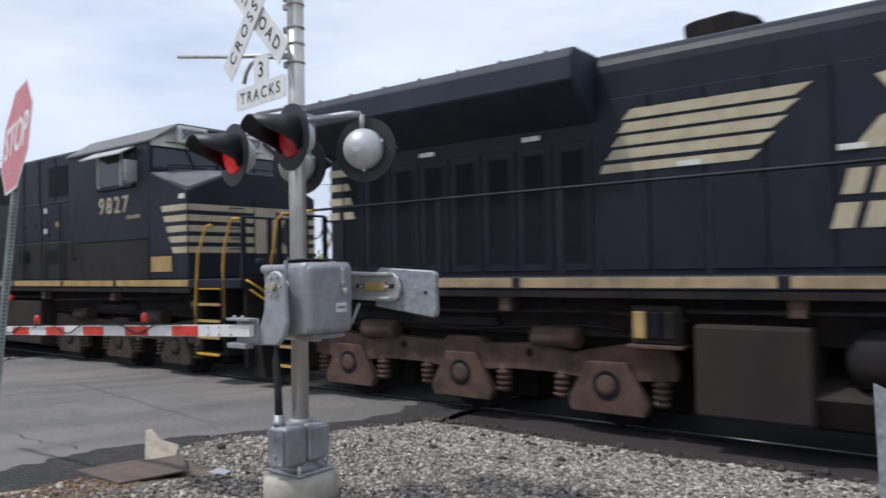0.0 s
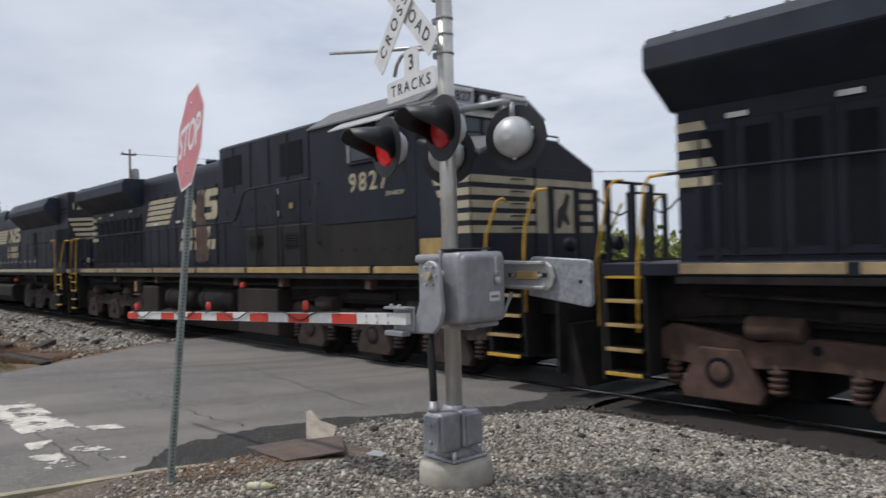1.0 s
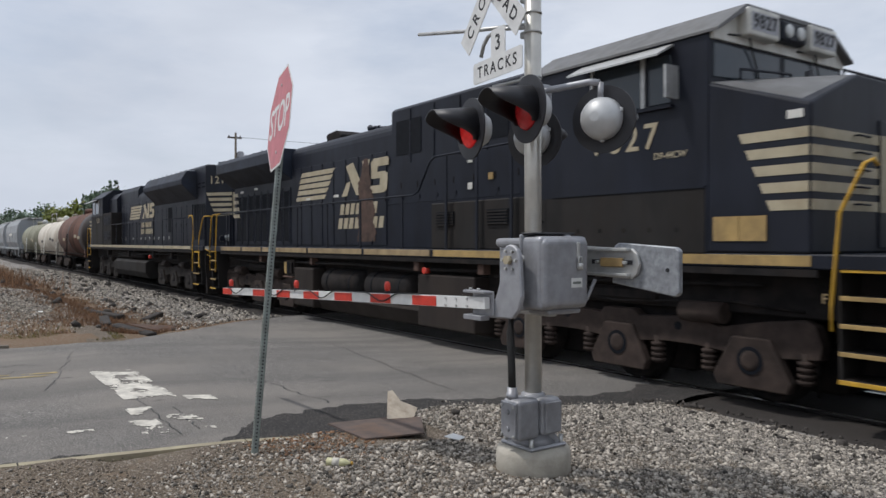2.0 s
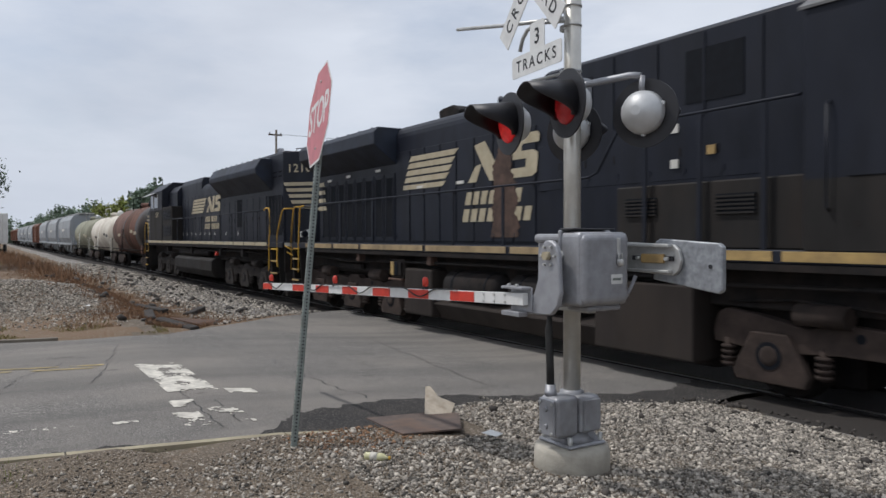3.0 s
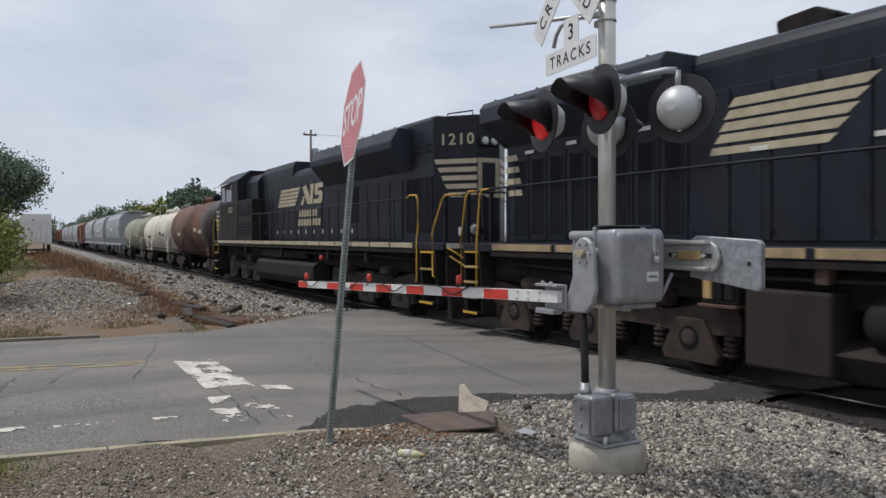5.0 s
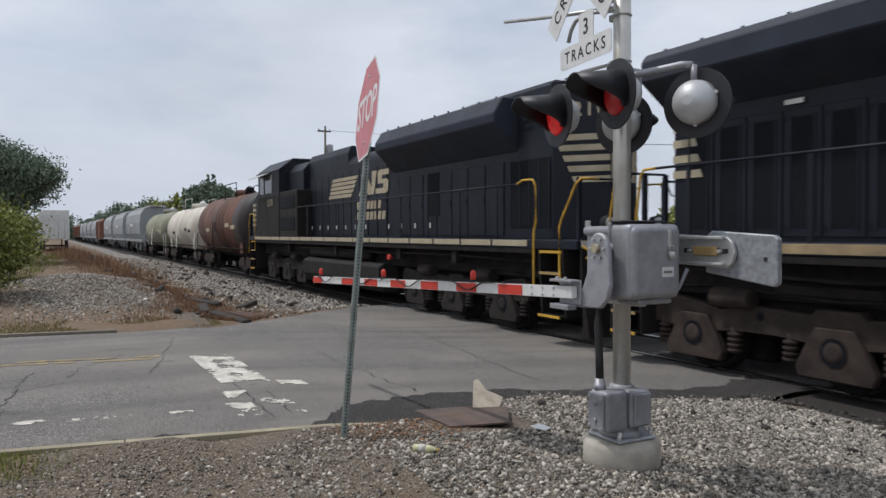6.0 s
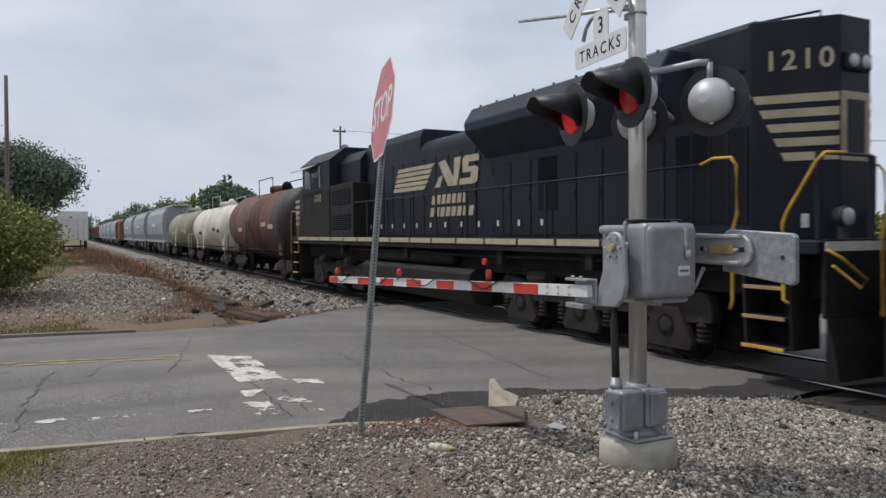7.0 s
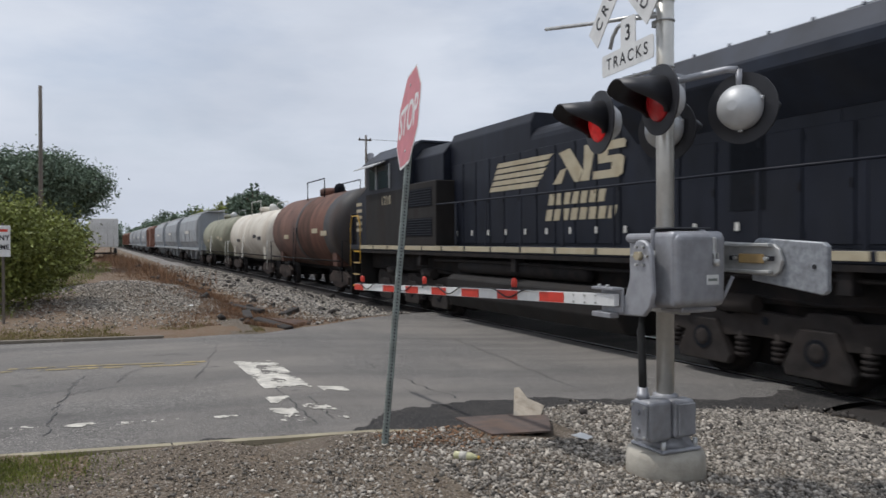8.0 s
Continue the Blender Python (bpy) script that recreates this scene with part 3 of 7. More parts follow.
rail(TRACK_Y - 0.755, "rail_near")
rail(TRACK_Y + 0.755, "rail_far")
tie_bed = thing("sleepers", "dark creosoted wooden sleepers in ballast", "sleepers", kind="structure")
tie_mesh = mesh_of("sleeper", box((-0.11, -1.3, -0.2), (0.11, 1.3, 0), 0.012), M["tie"])
for i in range(-130, 12):
    x = i * 0.53
    if -18.2 < x < -5.9:
        continue
    t = new("sleeper", tie_mesh)
    t.parent = tie_bed
    t.matrix_basis = pose(x, TRACK_Y + 0.03 * math.sin(i * 1.7), RAIL_Z - 0.172 - 0.006, 0, 0, 1.2 * math.sin(i * 2.3))


# ---- grade crossing signal ----
def crossing_signal():
    ob = thing("crossing_signal", "galvanised railroad crossing signal with lowered gate, on a concrete base", "crossing signal")
    px, py = -3.77, 3.35
    part("concrete_base", lathe((px, py, -0.15), (0, 0, 1), [(0, 0.255), (0.25, 0.25), (0.285, 0.235), (0.29, 0.1)], 32), M["concrete"], ob, "cast round concrete foundation")
    part("base_plate", box((px - 0.16, py - 0.16, 0.14), (px + 0.16, py + 0.16, 0.165), 0.01), M["alu"], ob)
    for sx in (-1, 1):
        for sy in (-1, 1):
            part("anchor_bolt", cyl((px + 0.13 * sx, py + 0.13 * sy, 0.14), (px + 0.13 * sx, py + 0.13 * sy, 0.215), 0.016, n=8), M["galv"], ob)
    bm = lathe((px, py, 0.165), (0, 0, 1), [(0, 0.15), (0.03, 0.11), (0.12, 0.085), (0.32, 0.08), (0.33, 0.06)], 20)
    part("base_casting", bm, M["alu"], ob)
    for a in range(4):
        c, s = math.cos(math.pi / 4 + a * math.pi / 2), math.sin(math.pi / 4 + a * math.pi / 2)
        bm = bmesh.new()
        p = [(px + r * c, py + r * s) for r in (0.06, 0.17)]
        n = Vector((-s, c, 0)) * 0.012
        q = [bm.verts.new(Vector((x, y, z)) + sgn * n) for sgn in (1, -1) for x, y, z in ((p[0][0], p[0][1], 0.16), (p[1][0], p[1][1], 0.16), (p[1][0], p[1][1], 0.18), (p[0][0], p[0][1], 0.36))]
        bm.faces.new(q[:4])
        bm.faces.new(q[4:][::-1])
        for i in range(4):
            j = (i + 1) % 4
            bm.faces.new((q[i], q[j], q[4 + j], q[4 + i]))
        bmesh.ops.recalc_face_normals(bm, faces=bm.faces[:])
        part("rib", bm, M["alu"], ob)
    jb = part("junction_box", box((px - 0.035, py - 0.245, 0.215), (px + 0.135, py - 0.055, 0.48), 0.03, 3), M["alu"], ob, "cast junction box")
    part("lid", box((px - 0.025, py - 0.262, 0.232), (px + 0.125, py - 0.2465, 0.465), 0.006), M["alu"], jb)
    for k in range(2):
        part("lid_boss", cyl((px + 0.05, py - 0.262, 0.29 + 0.11 * k), (px + 0.05, py - 0.275, 0.29 + 0.11 * k), 0.018, 0.012, 10), M["alu"], jb)
    jb2 = part("junction_box", box((px + 0.03, py - 0.05, 0.225), (px + 0.145, py + 0.125, 0.47), 0.03, 3), M["alu"], ob)
    part("lid", box((px + 0.147, py - 0.03, 0.245), (px + 0.161, py + 0.11, 0.45), 0.006), M["alu"], jb2)
    part("conduit_nut", lathe((px + 0.02, py - 0.2, 0.48), (0, 0, 1), [(0, 0.04), (0.03, 0.04), (0.032, 0.034), (0.07, 0.034)], 12), M["alu"], ob)
    part("hose", tube([(px + 0.02, py - 0.2, 0.5), (px + 0.015, py - 0.2, 0.68), (px - 0.01, py - 0.19, 0.9), (px - 0.02, py - 0.17, 1.06), (px + 0.04, py - 0.14, 1.13)], 0.026, 10), M["rubber"], ob, "black rubber cable hose")
    for k in range(4):
        part("box_bolt", cyl((px - 0.008 + 0.116 * (k % 2), py - 0.262, 0.25 + 0.19 * (k // 2)), (px - 0.008 + 0.116 * (k % 2), py - 0.272, 0.25 + 0.19 * (k // 2)), 0.010, n=6), M["galv"], jb)
    part("pole", cyl((px, py, 0.2), (px, py, 3.95), 0.057, n=28), M["mast"], ob, "tall galvanised steel pole")
    part("pole_cap", lathe((px, py, 3.95), (0, 0, 1), [(0, 0.062), (0.04, 0.06), (0.07, 0.03), (0.075, 0.005)], 20), M["alu"], ob)
    # gate machine
    mb = part("gate_machine", box((-3.43, 2.935, 1.10), (-3.235, 3.325, 1.535), 0.03, 3), M["alu"], ob, "grey cast gate machine housing")
    part("lid_rim", box((-3.42, 2.923, 1.088), (-3.395, 3.338, 1.548), 0.011, 2), M["alu"], mb)
    part("rear_housing", box((-3.70, 2.99, 1.13), (-3.43, 3.31, 1.49), 0.03, 3), M["alu"], mb)
    part("rear_lip", box((-3.68, 2.95, 1.47), (-3.425, 3.32, 1.525), 0.02, 2), M["alu"], mb)
    part("cover", box((-3.30, 2.943, 1.108), (-3.215, 3.317, 1.527), 0.04, 4), M["alu"], mb)
    part("top_rim", box((-3.42, 2.94, 1.546), (-3.31, 3.29, 1.558), 0.005), M["lampblack"], mb)
    lt = part("latch", box((-3.222, 3.205, 1.40), (-3.205, 3.232, 1.50), 0.006), M["galv"], mb)
    part("padlock", lathe((-3.2, 3.22, 1.335), (0, 0, 1), [(0, 0.018), (0.035, 0.02), (0.04, 0.014)], 10), M["galv"], mb)
    part("hasp", tube([(-3.2, 3.208, 1.37), (-3.2, 3.208, 1.41), (-3.2, 3.232, 1.41), (-3.2, 3.232, 1.37)], 0.005, 6), M["galv"], mb)
    st = part("sticker", box((-3.2145, 3.160, 1.228), (-3.2125, 3.250, 1.285)), M["sheet_white"], mb)
    part("sticker_bar", box((-3.2124, 3.172, 1.249), (-3.211, 3.238, 1.264)), M["post"], mb)
    part("bottom_cover", box((-3.46, 3.03, 1.065), (-3.27, 3.30, 1.10), 0.015, 2), M["alu"], mb)
    part("mount_clamp", box((px - 0.09, py - 0.1, 1.15), (px + 0.12, py + 0.09, 1.22), 0.012), M["galv"], ob)
    part("mount_clamp", box((px - 0.09, py - 0.1, 1.40), (px + 0.12, py + 0.09, 1.47), 0.012), M["galv"], ob)
    part("step_bracket", box((px - 0.05, py - 0.24, 1.045), (px + 0.42, py - 0.18, 1.075), 0.004), M["galv"], ob)
    # arm side
    pts = [(-3.495, 1.40), (-3.482, 1.445), (-3.455, 1.475), (-3.415, 1.488), (-3.375, 1.48), (-3.342, 1.455), (-3.322, 1.41), (-3.305, 1.18), (-3.33, 1.10), (-3.39, 1.045), (-3.75, 1.03), (-3.75, 1.09), (-3.64, 1.10), (-3.55, 1.16), (-3.51, 1.25)]
    br = part("arm_bracket", prism(pts, "y", 2.845, 2.88, 0.008), M["alu"], ob, "curved cast gate arm bracket")
    part("hub", cyl((-3.41, 2.845, 1.395), (-3.41, 2.815, 1.395), 0.028, n=6), M["cream"], br, "brass hub bolt")
    for k in range(6):
        a = k * math.pi / 3
        part("bolt", cyl((-3.41 + 0.06 * math.cos(a), 2.845, 1.395 + 0.06 * math.sin(a)), (-3.41 + 0.06 * math.cos(a), 2.83, 1.395 + 0.06 * math.sin(a)), 0.009, n=6), M["galv"], br)
    part("shaft", cyl((-3.41, 2.88, 1.40), (-3.41, 3.44, 1.39), 0.03), M["galv"], ob)
    part("arm_socket", box((-3.76, 2.835, 1.05), (-3.55, 2.844, 1.20), 0.003), M["alu"], br)
    part("socket_flange", box((-3.77, 2.765, 1.187), (-3.56, 2.843, 1.203), 0.003), M["alu"], br)
    for x in (-3.72, -3.64):
        part("socket_bolt", cyl((x, 2.79, 1.203), (x, 2.79, 1.218), 0.011, n=6), M["galv"], br)
    part("socket_flange", box((-3.78, 2.775, 1.02), (-3.60, 2.843, 1.05), 0.003), M["alu"], br)
    # striped arm
    L, h0, h1 = 4.24, 0.072, 0.066
    m = pose(-3.70, 2.805, 1.125, 0, -2.0, 2.3)
    arm = part("gate_arm", prism([(0.12, -h0 / 2), (0.12, h0 / 2), (-L, h1 / 2), (-L, -h1 / 2)], "y", -0.02, 0.02), M["sheet_white"], ob, "long gate arm with red and white reflective stripes", m)
    for k in range(7):
        x0 = -0.65 - 0.555 * k
        x1 = x0 + 0.275
        if k == 6:
            x0, x1 = -L + 0.003, x0
        ha, hb = (h0 + (h1 - h0) * (-x / L) for x in (x0, x1))
        part("red_stripe", prism([(x1, -hb / 2 + 0.003), (x1, hb / 2 - 0.003), (x0, ha / 2 - 0.003), (x0, -ha / 2 + 0.003)], "y", -0.024, -0.0203), M["sheet_red"], arm)
    for x in (-4.05, -2.5, -1.0):
        part("arm_lamp", lathe((x, 0.0, 0.055), (0, 0, 1), [(0, 0.018), (0.02, 0.023), (0.05, 0.022), (0.066, 0.014), (0.07, 0.004)], 14), M["sheet_red"], arm, "small red gate arm lamp")
        part("lamp_foot", box((x - 0.012, -0.02, 0.02), (x + 0.012, 0.02, 0.055)), M["lampblack"], arm)
    for x in (-0.05, -0.16, -0.27):
        for z in (-0.022, 0.022):
            part("arm_bolt", cyl((x, -0.0201, z), (x, -0.028, z), 0.007, n=6), M["galv"], arm)
    cable = []
    for k in range(80):
        x = -L + 0.15 + (L - 0.7) * k / 79
        cable.append((x, -0.03, 0.042 - 0.06 * max(0, math.sin(k * 0.30)) ** 2))
    part("arm_cable", tube(cable, 0.005, 6), M["rubber"], arm)
    # counterweight side
    pts = [(-3.52, 1.48), (-3.52, 1.30), (-2.99, 1.28), (-2.95, 1.31), (-2.93, 1.37), (-2.95, 1.43), (-2.99, 1.46)]
    cw = part("counterweight_arm", prism(pts, "y", 3.43, 3.455, 0.004), M["galv"], ob, "slotted counterweight arm")
    part("flange", box((-3.4, 3.39, 1.445), (-2.99, 3.43, 1.465), 0.003), M["galv"], cw)
    part("flange", box((-3.4, 3.39, 1.295), (-2.99, 3.43, 1.312), 0.003), M["galv"], cw)
    part("slot", box((-3.30, 3.421, 1.365), (-2.98, 3.429, 1.392)), M["lampblack"], cw)
    part("clamp_plate", box((-3.22, 3.408, 1.35), (-3.04, 3.421, 1.405), 0.004), M["gold"], cw, "brass clamp plate")
    for x in (-3.24, -3.02):
        part("clamp_bolt", cyl((x, 3.43, 1.378), (x, 3.395, 1.378), 0.012, n=6), M["galv"], cw)
    pl = part("counterweight", prism([(-3.17, 1.25), (-2.70, 1.19), (-2.675, 1.21), (-2.675, 1.45), (-2.70, 1.47), (-3.12, 1.495), (-3.155, 1.475)], "y", 3.46, 3.50, 0.006), M["galv_dull"], ob, "flat galvanised counterweight plate")
    part("hole", cyl((-2.75, 3.4595, 1.34), (-2.75, 3.456, 1.34), 0.013, n=12), M["lampblack"], pl)
    part("cable_loop", tube([(-3.25, 3.40, 1.27), (-3.28, 3.36, 1.15), (-3.38, 3.28, 1.06), (-3.55, 3.2, 1.05)], 0.012, 6), M["alu"], ob)
    # cross arm and lamps
    jz = 2.455
    part("cross_arm_box", box((px - 0.1, py - 0.09, jz - 0.09), (px + 0.11, py + 0.08, jz + 0.09), 0.02, 2), M["alu"], ob)
    part("cross_arm", tube([(px - 0.42, py - 0.1, jz + 0.05), (px - 0.36, py - 0.08, jz + 0.06), (px, py - 0.05, jz + 0.03), (px + 0.4, py + 0.12, jz + 0.06), (px + 0.46, py + 0.15, jz + 0.05)], 0.022, 10), M["alu"], ob)

    def flasher(x, y, z, turn, lit):
        """A lamp built facing -y at its own origin, then turned."""
        head = part("flasher_lamp", lathe((0, 0, 0), (0, 1, 0), [(-0.004, 0.08), (0.02, 0.138), (0.07, 0.13), (0.12, 0.095), (0.15, 0.03)], 28), M["silver"], ob, "round silver flasher lamp housing", pose(x, y, z, 0, 0, turn))
        part("backing_disc", lathe((0, 0, 0), (0, -1, 0), [(-0.006, 0.215), (0.006, 0.215)], 40), M["lampblack"], head, "round black backing disc")
        part("lens", lathe((0, 0, 0), (0, -1, 0), [(0.006, 0.135), (0.02, 0.125), (0.045, 0.08), (0.055, 0.01)], 28), M["red_on" if lit else "red_off"], head, "glowing red lens" if lit else "dim red lens")
        bm = bmesh.new()
        rings = []
        n = 28
        for k in range(n + 1):
            a = math.radians(-38 + 256 * k / n)
            u = min(1, max(0, (math.sin(a) + 0.6) / 1.3))
            dep = 0.30 * (0.12 + 0.88 * u * u * (3 - 2 * u))
            row = []
            for r, e in ((0.150, 0.004), (0.142, dep), (0.134, dep), (0.140, 0.004)):
                row.append(bm.verts.new((r * math.cos(a), -e, r * math.sin(a) - (0.03 * e / 0.32 if e > 0.01 else 0))))
            rings.append(row)
        for a, b in zip(rings, rings[1:]):
            for i in range(4):
                j = (i + 1) % 4
                bm.faces.new((a[i], a[j], b[j], b[i])).smooth = True
        bm.faces.new(rings[0])
        bm.faces.new(rings[-1][::-1])
        bmesh.ops.recalc_face_normals(bm, faces=bm.faces[:])
        part("hood", bm, M["lampblack"], head, "long black lamp hood")
        part("bracket", tube([(0, 0.05, 0.10), (0, 0.05, jz + 0.05 - z)], 0.02, 8), M["alu"], head)
        for a in (0.3, 2.8, 4.7):
            cx, cz = 0.135 * math.cos(a), 0.135 * math.sin(a)
            part("clip", box((cx - 0.012, 0.018, cz - 0.012), (cx + 0.012, 0.042, cz + 0.012), 0.003), M["silver"], head)

    flasher(px - 0.40, py - 0.22, 2.29, -11, True)
    flasher(px + 0.20, py - 0.22, 2.34, -11, False)
    flasher(px + 0.45, py + 0.20, 2.28, 200, False)
    flasher(px - 0.22, py + 0.21, 2.24, 200, False)
    # signs
    def face(u, z, back=0.0, roll=0.0):
        """u runs along the sign plane from (-3.98, 3.21); back sets a plate behind it."""
        a = radians(-8)
        return pose(-3.98 + u * math.cos(a) - back * math.sin(a), 3.21 + u * math.sin(a) + back * math.cos(a), z, 90, 0, -8) @ pose(0, 0, 0, 0, 0, roll)

    def plate(name, w, h, m, label, r=0.03):
        pts = []
        for cx, cy, a0 in ((w / 2 - r, h / 2 - r, 0), (-w / 2 + r, h / 2 - r, 90), (-w / 2 + r, -h / 2 + r, 180), (w / 2 - r, -h / 2 + r, 270)):
            pts += [(cx + r * math.cos(math.radians(a0 + 22.5 * k)), cy + r * math.sin(math.radians(a0 + 22.5 * k))) for k in range(5)]
        return part(name, prism(pts, "z", -0.003, 0.003), M["sheet_white"], ob, label, m)

    for roll, text, back in ((45, "CROSSING", 0.0), (-45, "RAILROAD", 0.014)):
        b = plate("crossbuck_blade", 1.04, 0.175, face(-0.085, 3.285, back, roll), "white crossbuck blade with black words", 0.006)
        words("blade_lettering", text, 0.125, pose(-0.02 if roll > 0 else 0.03, 0, 0.0035), M["letter"], b, spacing=1.5, bold=0.0015, depth=0.001)
    t = plate("tracks_plate", 0.645, 0.15, face(0.0, 2.702), "white plate with the word for tracks", 0.022)
    words("plate_lettering", "TRACKS", 0.112, pose(0, -0.003, 0.0035), M["letter"], t, spacing=1.38, bold=0.001, depth=0.001)
    t = plate("number_plate", 0.185, 0.25, face(0.005, 2.84, 0.008), "small white plate with the number of tracks", 0.02)
    words("plate_digit", "3", 0.15, pose(0, 0.022, 0.0035), M["letter"], t, bold=0.002, depth=0.001)
    part("sign_bracket", tube([(-5.25, 3.40, 3.235), (-4.5, 3.385, 3.09), (px, py - 0.03, 2.95)], 0.015, 8), M["galv"], ob)
    part("sign_bracket", tube([(-4.24, 3.275, 2.82), (-4.21, 3.275, 2.90), (-4.15, 3.27, 2.95), (-4.02, 3.262, 2.97), (px, py - 0.04, 2.93)], 0.014, 8), M["galv"], ob)
    part("sign_bracket", tube([(px - 0.30, py - 0.1, 2.58), (px, py - 0.06, 2.585)], 0.012, 8), M["galv"], ob)
    for z in (2.60, 2.90, 3.03, 3.14, 3.30, 3.36):
        part("pole_band", lathe((px, py, z - 0.006), (0, 0, 1), [(0, 0.062), (0.012, 0.062)], 24), M["galv"], ob)
        part("band_bolt", box((px - 0.10, py - 0.03, z - 0.022), (px - 0.055, py + 0.01, z + 0.022), 0.006), M["galv"], ob)


crossing_signal()


# ---- stop sign ----
def stop_sign():
    foot, low, top = Vector((-5.10, 1.87, -0.05)), Vector((-5.50, 2.20, 2.03)), Vector((-5.33, 2.23, 2.785))
    ob = thing("stop_sign", "faded red stop sign on a leaning perforated steel post", "stop sign")
    up = (top - foot).normalized()
    n = Vector((-0.17, -0.98, 0.0))
    side = up.cross(n).normalized()
    n = side.cross(up).normalized()
    rot = Matrix((side, up, n)).transposed().to_4x4()
    length = (top - foot).length
    m = Matrix.Translation(foot) @ rot
    # local: x across the face, y along the post, z out of the face
    w = 0.0222
    po = part("post", box((-w, 0, -2 * w - 0.004), (w, length + 0.02, -0.004), 0.004), M["post"], ob, "perforated grey-green square steel post", m)
    hole = mesh_of("hole", cyl((0, 0, 0), (0, 0, 0.0006), 0.0068, n=8), M["letter"])
    for k in range(int(length / 0.0254) - 6):
        for rot_hole in (pose(w, 0.1 + k * 0.0254, -w - 0.004, 0, 90, 0), pose(0, 0.1 + k * 0.0254, -0.004)):
            if rot_hole.translation.x < 0.01 and rot_hole.translation.y > length - 0.75:
                continue
            h = new("hole", hole)
            h.parent = po
            h.matrix_basis = rot_hole
    cy = length - 0.36
    R = 0.381 / math.cos(math.pi / 8)
    octo = [(R * math.cos(math.pi / 8 + k * math.pi / 4), cy + R * math.sin(math.pi / 8 + k * math.pi / 4)) for k in range(8)]
    inner = [(x * 0.955, cy + (y - cy) * 0.955) for x, y in octo]
    pl = part("plate", prism(octo, "z", -0.002, 0.001), M["sheet_white"], ob, "octagonal plate with a white border", m)
    part("red_field", prism(inner, "z", 0.0012, 0.002), M["stop_red"], pl)
    words("stop_lettering", "STOP", 0.335, pose(0, cy - 0.005, 0.003), M["sheet_white"], pl, spacing=0.92, bold=0.004, depth=0.0008).scale = (0.86, 1, 1)
    for y in (cy + 0.26, cy - 0.26):
        part("bolt", cyl((0, y, 0.0), (0, y, 0.008), 0.011, n=8), M["galv"], pl)


stop_sign()


# ---- the train ----
# Each car's space: x runs forward from its leading end, y across the track (negative towards the road side), z up from the rail top.
MOVERS, WHEELS = [], []
WHEEL_R = 0.53


def wheelset(parent, x, r=WHEEL_R, turning=True):
    bm = bmesh.new()
    add_cyl(bm, (0, -0.95, 0), (0, 0.95, 0), 0.085, n=10)
    for s in (-1, 1):
        add_lathe(bm, (0, s * 0.69, 0), (0, s, 0), [(-0.03, r + 0.025), (0.0, r + 0.025), (0.005, r), (0.125, r - 0.006), (0.126, r - 0.07), (0.10, r - 0.08), (0.085, 0.2), (0.12, 0.15), (0.13, 0.05)], 28)
    ob = part("wheelset", bm, M["under"], parent, "", pose(x, 0, r))
    if turning:
        WHEELS.append((ob, x, r))
    return ob


